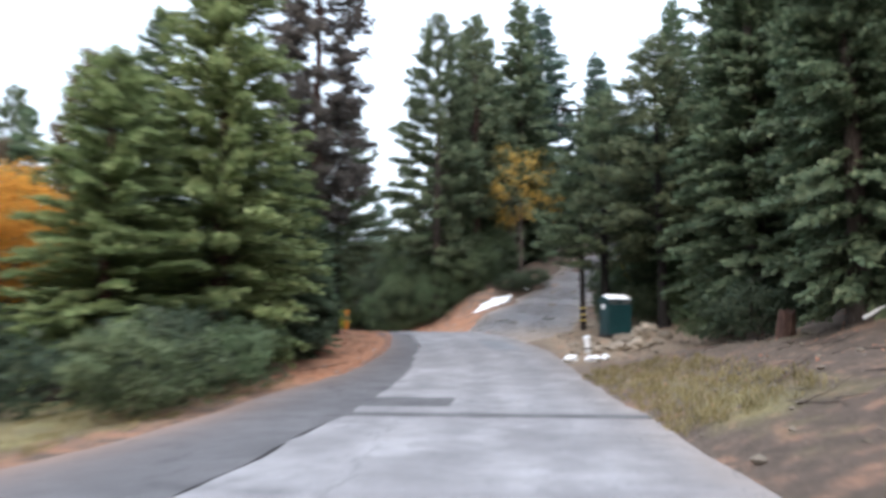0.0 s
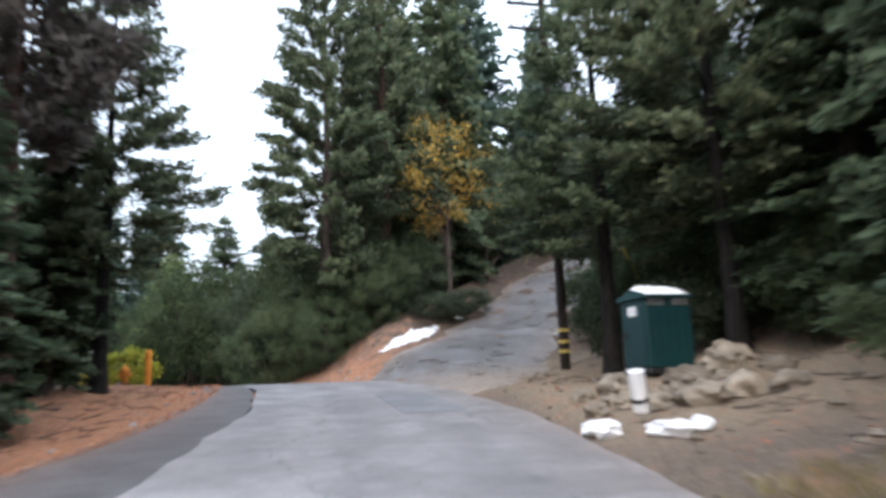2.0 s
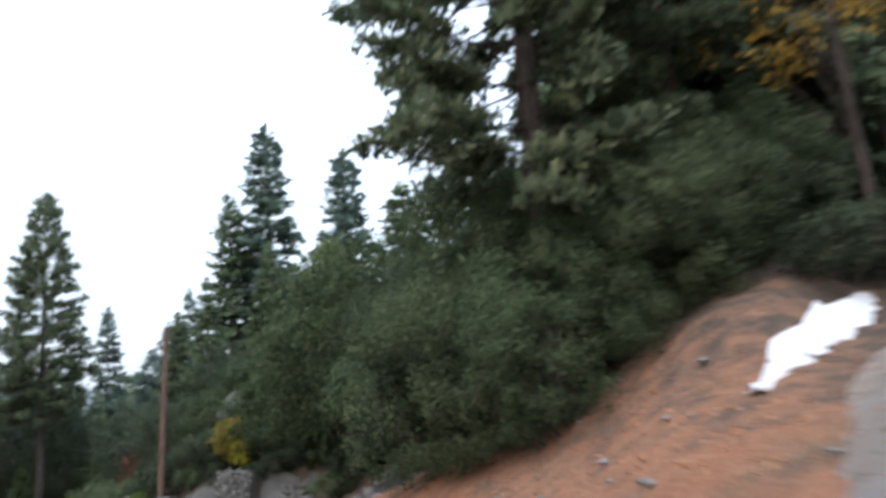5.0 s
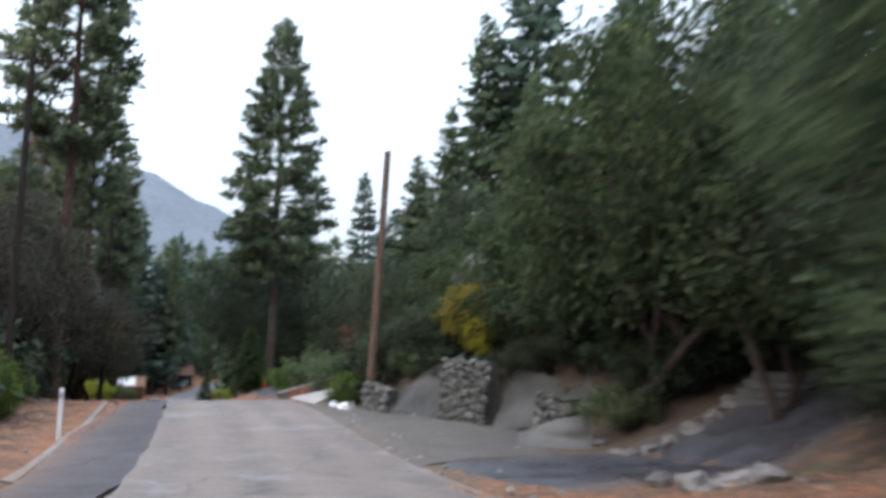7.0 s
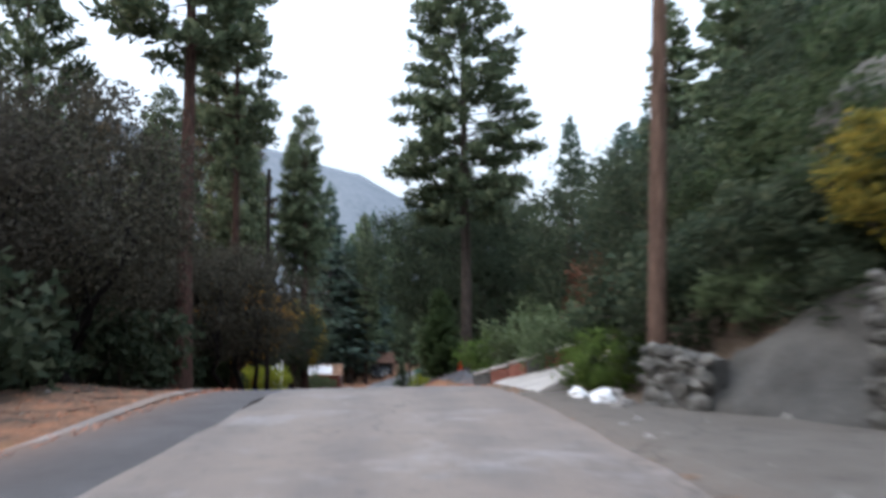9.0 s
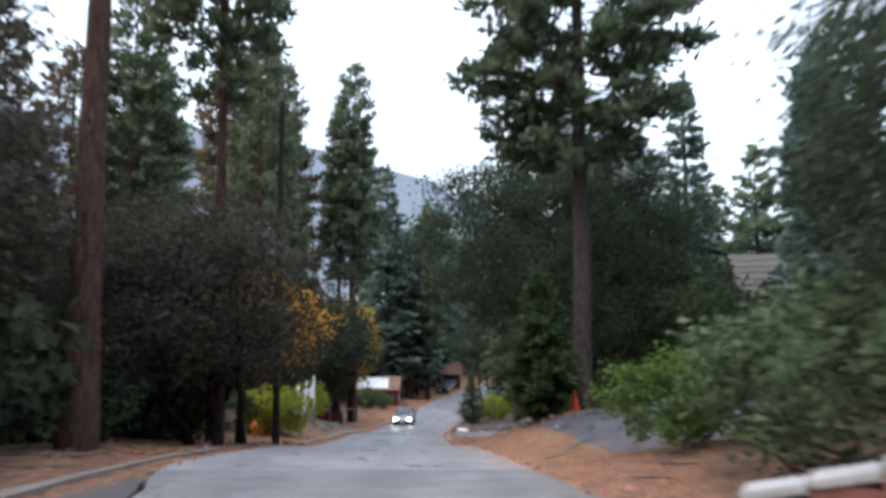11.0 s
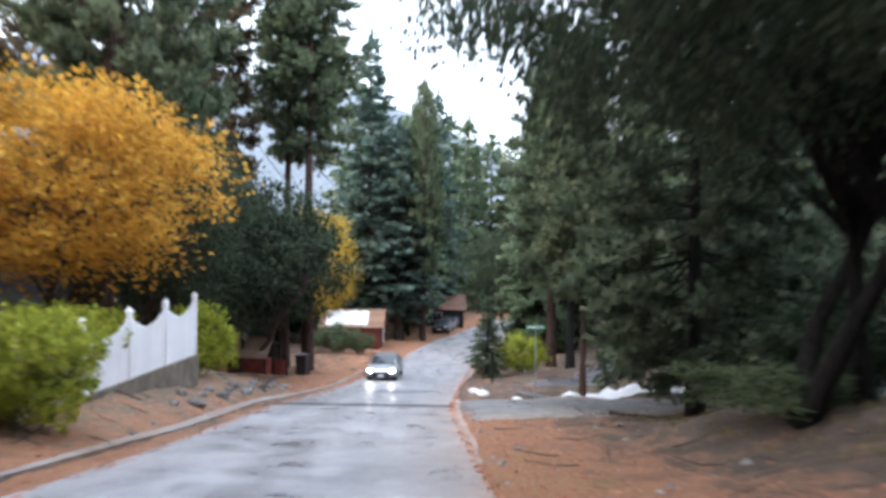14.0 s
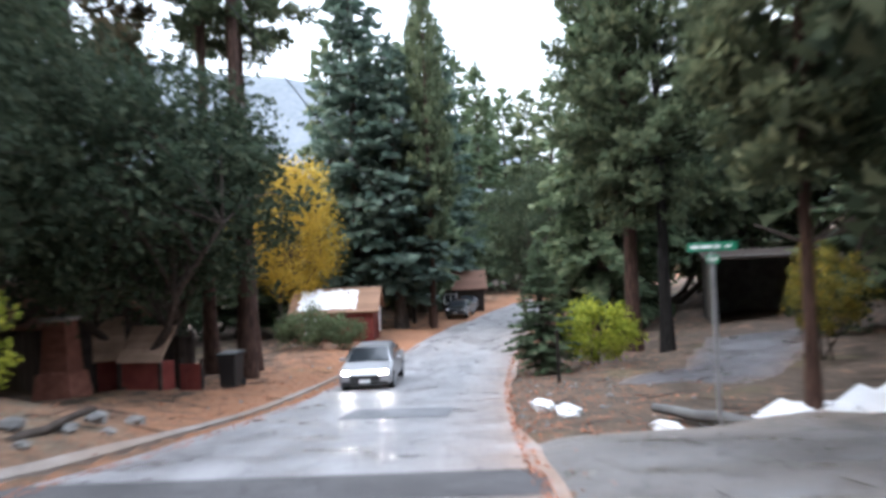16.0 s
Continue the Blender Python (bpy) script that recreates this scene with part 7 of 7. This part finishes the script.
def plank_screen(s, l, w, h, turn, material, label, name="plank_screen"):
    x, y, z = place(s, l)
    ob = thing(name, x, y, z, turn, label, "board fence")
    for k in (-1, 1):
        bm = bmesh.new()
        box(bm, (k * w / 2, 0, h / 2), (0.1, 0.1, h + 0.2))
        part("post", bm, DARK_WOOD, ob)
    n = int(w / 0.2)
    for i in range(n):
        bm = bmesh.new()
        box(bm, (-w / 2 + (i + 0.5) * w / n, -0.06, h * 0.5), (w / n - 0.015, 0.025, h * 0.92), bevel=0.004)
        part("board", bm, material, ob)




def lean_to(x, y, turn, w, eave, rise, depth, label):
    """A little red shed under one tan roof slope."""
    z = float(ground_z([x], [y])[0])
    ob = thing("shed", x, y, z, turn, label, "shed")
    bm = bmesh.new()
    box(bm, (0, depth * 0.5, eave * 0.5 - 0.05), (w * 0.9, depth * 0.8, eave + 0.1), bevel=0.01)
    part("wall", bm, RED_WALL, ob, "dull red board wall")
    pitch = math.degrees(math.atan2(rise, depth))
    n = 5
    for k in range(n):
        u = (k + 0.5) / n
        bm = bmesh.new()
        box(bm, (0, depth * u, eave + rise * u + 0.03), (w, math.hypot(depth, rise) / n + 0.04, 0.03), (pitch - 3, 0, 0), bevel=0.006)
        part("shingle_course", bm, ROOF_PALE, ob)
    for k in (-1, 1):
        bm = bmesh.new()
        box(bm, (k * (w / 2 - 0.06), 0.04, eave / 2 - 0.05), (0.09, 0.09, eave + 0.1), bevel=0.01)
        part("post", bm, DARK_WOOD, ob, "dark wooden post")


lean_to(-80.6, 106.7, 38, 1.45, 0.72, 0.95, 0.85, "small dull red shed under a tan shingle roof")
lean_to(-82.0, 106.3, 75, 0.9, 0.95, 1.2, 0.85, "narrow dull red shed end under a tan shingle roof")
plank_screen(208.8, -9.6, 2.2, 1.7, 35, DARK_WOOD, "dark board fence beside the waste bin")
plank_screen(208.2, -8.4, 0.7, 0.9, 35, RED_WALL, "dull red board gate in the yard fence")


def waste_bin(x, y, turn, material, label):
    z = float(ground_z([x], [y])[0])
    ob = thing("waste_bin", x, y, z, turn, label, "waste bin")
    bm = bmesh.new()
    box(bm, (0, 0, 0.5), (0.58, 0.62, 0.92), bevel=0.04)
    for v in bm.verts:
        k = 0.82 + 0.18 * v.co.z
        v.co.x *= k
        v.co.y *= k
    part("body", bm, material, ob)
    bm = bmesh.new()
    box(bm, (0, 0.02, 1.0), (0.64, 0.7, 0.1), (4, 0, 0), bevel=0.03)
    part("lid", bm, material, ob, "hinged lid")
    for k in (-0.24, 0.24):
        bm = bmesh.new()
        cyl(bm, (k - 0.03, 0.3, 0.12), (k + 0.03, 0.3, 0.12), 0.12, sides=14)
        part("wheel", bm, RUBBER, ob, "small black wheel")


waste_bin(-80.3, 109.3, 40, BLACK_PLASTIC, "black wheeled waste bin at the yard fence")
waste_bin(-53.3, 112.0, 40, WHITE_PLASTIC, "white wheeled waste bin by the driveway")
waste_bin(-54.3, 113.0, 45, WHITE_PLASTIC, "white wheeled waste bin by the driveway")


# ---- cars ----
def car(x, y, turn, paint, label, lit=False, z=None):
    z = float(ground_z([x], [y])[0]) + 0.1 if z is None else z
    ob = thing("car", x, y, z, turn, label, "car")
    ob.scale = (0.88, 0.88, 0.88)
    prof = [(-2.15, 0.35), (-2.18, 0.62), (-2.0, 0.78), (-1.2, 0.9), (-0.55, 1.32), (0.75, 1.38), (1.5, 1.0), (2.05, 0.92), (2.15, 0.6), (2.1, 0.32)]
    bm = bmesh.new()
    stations = ((-0.86, 0.0), (-0.8, 0.0), (-0.62, 0.02), (0, 0.05), (0.62, 0.02), (0.8, 0.0), (0.86, 0.0))
    rings = []
    for sx, up in stations:
        ring = []
        for py, pz in prof:
            wide = 1.0 if pz < 0.95 else 1.0 - 0.3 * (pz - 0.95) / 0.45
            zz = 0.3 + (pz - 0.3) * (0.93 if abs(sx) > 0.83 else 1.0) + (up if pz > 0.7 else 0)
            ring.append(bm.verts.new((sx * wide, py * (0.985 if abs(sx) > 0.83 else 1.0), zz)))
        rings.append(ring)
    for a, b in zip(rings, rings[1:]):
        for i in range(len(prof)):
            j = (i + 1) % len(prof)
            bm.faces.new((a[i], b[i], b[j], a[j]))
    bm.faces.new(rings[0])
    bm.faces.new(rings[-1][::-1])
    part("body", bm, paint, ob)
    for nm, p, q in (("windscreen", (-1.16, 0.93), (-0.58, 1.33)), ("rear_window", (1.46, 1.04), (0.8, 1.38))):
        k = -1 if p[0] < 0 else 1
        v = [(-0.72, p[0] + 0.03 * k, p[1] + 0.035), (0.72, p[0] + 0.03 * k, p[1] + 0.035), (0.58, q[0] + 0.03 * k, q[1] + 0.035), (-0.58, q[0] + 0.03 * k, q[1] + 0.035)]
        part(nm, mesh_of(nm, v + [(a, b - 0.02 * k, c - 0.02) for a, b, c in v], [(0, 1, 2, 3), (7, 6, 5, 4), (0, 4, 5, 1), (1, 5, 6, 2), (2, 6, 7, 3), (3, 7, 4, 0)], GLASS), None, ob, "sky-reflecting glass")
    for sx in (-1, 1):
        v = [(sx * 0.865, -0.95, 0.95), (sx * 0.865, 1.2, 0.98), (sx * 0.77, 0.7, 1.3), (sx * 0.77, -0.5, 1.27)]
        part("side_window", mesh_of("side_window", v + [(a - sx * 0.02, b, c) for a, b, c in v], [(0, 1, 2, 3), (7, 6, 5, 4), (0, 4, 5, 1), (1, 5, 6, 2), (2, 6, 7, 3), (3, 7, 4, 0)], GLASS), None, ob)
        bm = bmesh.new()
        r = bmesh.ops.create_uvsphere(bm, u_segments=14, v_segments=10, radius=1)
        bmesh.ops.transform(bm, matrix=pose(sx * 0.62, -2.08, 0.68) @ Matrix.Diagonal((0.14, 0.1, 0.075, 1)), verts=r["verts"])
        part("headlight", bm, GLOW if lit else WHITE_PLASTIC, ob, "lit white headlight" if lit else "clear headlight")
        bm = bmesh.new()
        box(bm, (sx * 0.98, -0.75, 0.98), (0.2, 0.12, 0.12), bevel=0.03)
        part("mirror", bm, paint, ob)
        for yy in (-1.35, 1.35):
            bm = bmesh.new()
            cyl(bm, (sx * 0.68, yy, 0.31), (sx * 0.88, yy, 0.31), 0.32, sides=22)
            w = part("wheel", bm, RUBBER, ob, "black tyre")
            bm = bmesh.new()
            cyl(bm, (sx * 0.87, yy, 0.31), (sx * 0.895, yy, 0.31), 0.2, sides=16)
            part("rim", bm, STEEL, w, "grey wheel rim")
    bm = bmesh.new()
    box(bm, (0, -2.16, 0.52), (1.0, 0.06, 0.2), bevel=0.02)
    part("grille", bm, BLACK_PLASTIC, ob, "black grille")
    bm = bmesh.new()
    box(bm, (0, -2.15, 0.34), (1.55, 0.1, 0.14), bevel=0.03)
    part("bumper", bm, BLACK_PLASTIC, ob)
    bm = bmesh.new()
    box(bm, (0, -2.2, 0.42), (0.36, 0.02, 0.12))
    part("number_plate", bm, WHITE_PLASTIC, ob, "pale blank number plate")
    return ob


cx, cy, cz = place(210.2, -3.35)
car(cx, cy, heading(203), SILVER_PAINT, "silver sedan with lit headlights on the damp road", True, cz + 0.13)
for s, l, tt in ((243.5, -5.9, 50), (248.5, -6.4, 46)):
    px, py, pz = place(s, l)
    car(px, py, heading(s) + tt - 48, CAR_PAINT, "dark parked car beside the brown cabin")


# ---- loose stuff on the banks and shoulders ----
def scatter(seed, count, s0, s1, l0, l1, toward=1.0):
    """Places on the ground between two stations; toward > 1 crowds them at the first offset."""
    rng = np.random.default_rng(seed)
    ss, u = rng.uniform(s0, s1, count), rng.uniform(0, 1, count) ** toward
    ll = (l0(ss) if callable(l0) else l0) * (1 - u) + (l1(ss) if callable(l1) else l1) * u
    i = np.interp(ss, ROAD_S, np.arange(len(ROAD_S)))
    k = np.arange(len(ROAD))
    x = np.interp(i, k, ROAD[:, 0]) + np.interp(i, k, ROAD_T[:, 1]) * ll
    y = np.interp(i, k, ROAD[:, 1]) - np.interp(i, k, ROAD_T[:, 0]) * ll
    lift = np.interp(i, k, ROAD[:, 2]) + 0.022
    inside = (ll < right_edge(ss)) & (ll > left_edge(ss))
    return rng, np.stack([x, y, np.where(inside, lift, ground_z(x, y))], 1)


def stuff(name, me, label, category):
    return tagged(new(name, me), label, category, kind="stuff")


def leaf_litter(seed, count, s0, s1, l0, l1, label, toward=2.0):
    rng, p = scatter(seed, count, s0, s1, l0, l1, toward)
    d = rng.normal(0, 1, (count, 3)) * (1, 1, 0.25)
    across = rng.normal(0, 1, (count, 3)) * (1, 1, 0.3)
    stuff("leaf_litter", leaves_mesh("leaf_litter", p + (0, 0, 0.02), d, across, rng.uniform(0.03, 0.1, count), rng.uniform(0.02, 0.06, count), LITTER, 3), label, "leaf litter")


def grass(seed, count, s0, s1, l0, l1, label, tall=0.28):
    rng, p = scatter(seed, count // 6, s0, s1, l0, l1, 1.2)
    p = np.repeat(p, 6, axis=0) + rng.normal(0, 0.05, (len(p) * 6, 3)) * (1, 1, 0)
    n = len(p)
    d = rng.normal(0, 0.5, (n, 3)) * (1, 1, 0) + (0, 0, 1)
    stuff("dry_grass", leaves_mesh("dry_grass", p - (0, 0, 0.02), d, rng.normal(0, 1, (n, 3)), rng.uniform(0.4, 1, n) * tall, rng.uniform(0.012, 0.03, n), STRAW, 3), label, "grass")


def pebbles(seed, count, s0, s1, l0, l1, small, large, material, label, toward=1.0):
    """Many small uneven stones, eight faces each."""
    rng, p = scatter(seed, count, s0, s1, l0, l1, toward)
    size = small + (large - small) * rng.uniform(0, 1, count) ** 3
    unit6 = np.array([(1, 0, 0), (0, 1, 0), (-1, 0, 0), (0, -1, 0), (0, 0, 0.7), (0, 0, -0.7)], float)
    v = unit6[None] * rng.uniform(0.6, 1.3, (count, 6, 1)) * size[:, None, None] * 0.5
    a = rng.uniform(0, 6.28, count)
    v = np.stack([v[..., 0] * np.cos(a)[:, None] - v[..., 1] * np.sin(a)[:, None], v[..., 0] * np.sin(a)[:, None] + v[..., 1] * np.cos(a)[:, None], v[..., 2]], 2) + p[:, None]
    v[..., 2] += 0.12 * size[:, None]
    tri = np.array([(0, 1, 4), (1, 2, 4), (2, 3, 4), (3, 0, 4), (1, 0, 5), (2, 1, 5), (3, 2, 5), (0, 3, 5)])
    stuff("loose_stones", mesh_of("loose_stones", v.reshape(-1, 3), (tri[None] + 6 * np.arange(count)[:, None, None]).reshape(-1, 3), material), label, "stones")


def twigs(seed, count, s0, s1, l0, l1, label):
    rng, p = scatter(seed, count, s0, s1, l0, l1)
    wood = Wood().start()
    for q in p:
        a, ln = rng.uniform(0, 6.28), rng.uniform(0.15, 1.0)
        d = np.array([math.cos(a), math.sin(a), 0])
        pts = np.array([q + d * ln * (u - 0.5) for u in (0, 0.5, 1)])
        pts[:, 2] = ground_z(pts[:, 0], pts[:, 1]) + (0.03, 0.06, 0.04 + rng.uniform(0, 0.2))
        wood.limb(pts, [0.004 + 0.011 * ln, 0.004 + 0.007 * ln, 0.003], 4)
    stuff("fallen_twigs", wood.mesh("fallen_twigs", BARK), label, "twigs")


leaf_litter(1, 7000, 84, 112, lambda s: left_edge(s) + 0.3, lambda s: left_edge(s) - 4, "fallen orange needles along the road shoulder")
leaf_litter(2, 9000, 138, 225, lambda s: left_edge(s) + 0.3, lambda s: left_edge(s) - 4, "fallen orange needles along the road shoulder")
leaf_litter(3, 6000, 103, 130, lambda s: right_edge(s) - 0.3, lambda s: right_edge(s) + 4, "fallen orange needles on the earth bank", 1.4)
leaf_litter(4, 12000, 152, 222, lambda s: right_edge(s) - 0.15, lambda s: right_edge(s) + 5, "fallen orange needles beside the road")
leaf_litter(5, 1500, 74, 100, lambda s: right_edge(s) + 0.6, lambda s: right_edge(s) + 8, "brown leaf litter on the wooded bank", 0.9)
grass(11, 5000, 73, 85, lambda s: right_edge(s) + 0.1, lambda s: right_edge(s) + 2.6, "dry yellowish grass at the foot of the bank")
grass(12, 6000, 58, 84, lambda s: left_edge(s) - 0.6, lambda s: left_edge(s) - 5, "dry grass on the verge", 0.2)
grass(13, 3000, 170, 190, lambda s: right_edge(s) + 4, lambda s: right_edge(s) + 9, "short green-brown grass under the trees", 0.16)
pebbles(21, 260, 82, 100, lambda s: right_edge(s) + 0.2, lambda s: right_edge(s) + 6, 0.04, 0.26, TAN_ROCK, "loose tan stones on the bank")
pebbles(22, 300, 58, 84, lambda s: right_edge(s) + 0.2, lambda s: right_edge(s) + 7, 0.04, 0.25, TAN_ROCK, "loose tan stones on the bank")
pebbles(23, 350, 103, 150, lambda s: right_edge(s) + 0.1, lambda s: right_edge(s) + 3.5, 0.03, 0.22, ROCK, "loose grey stones at the road edge", 2)
pebbles(24, 350, 165, 222, lambda s: right_edge(s) + 0.1, lambda s: right_edge(s) + 4, 0.03, 0.2, ROCK, "loose grey stones beside the road", 2)
pebbles(25, 350, 84, 225, lambda s: left_edge(s) - 0.1, lambda s: left_edge(s) - 4, 0.03, 0.2, ROCK, "loose grey stones on the shoulder", 2)
twigs(31, 500, 58, 104, lambda s: right_edge(s) + 1.5, lambda s: right_edge(s) + 9, "fallen twigs and branches on the bank")
twigs(32, 250, 84, 112, lambda s: left_edge(s) - 0.5, lambda s: left_edge(s) - 5, "fallen twigs along the shoulder")
twigs(33, 300, 140, 222, lambda s: left_edge(s) - 0.6, lambda s: left_edge(s) - 5, "fallen twigs along the shoulder")
twigs(34, 250, 155, 222, lambda s: right_edge(s) + 0.8, lambda s: right_edge(s) + 7, "fallen twigs under the trees")
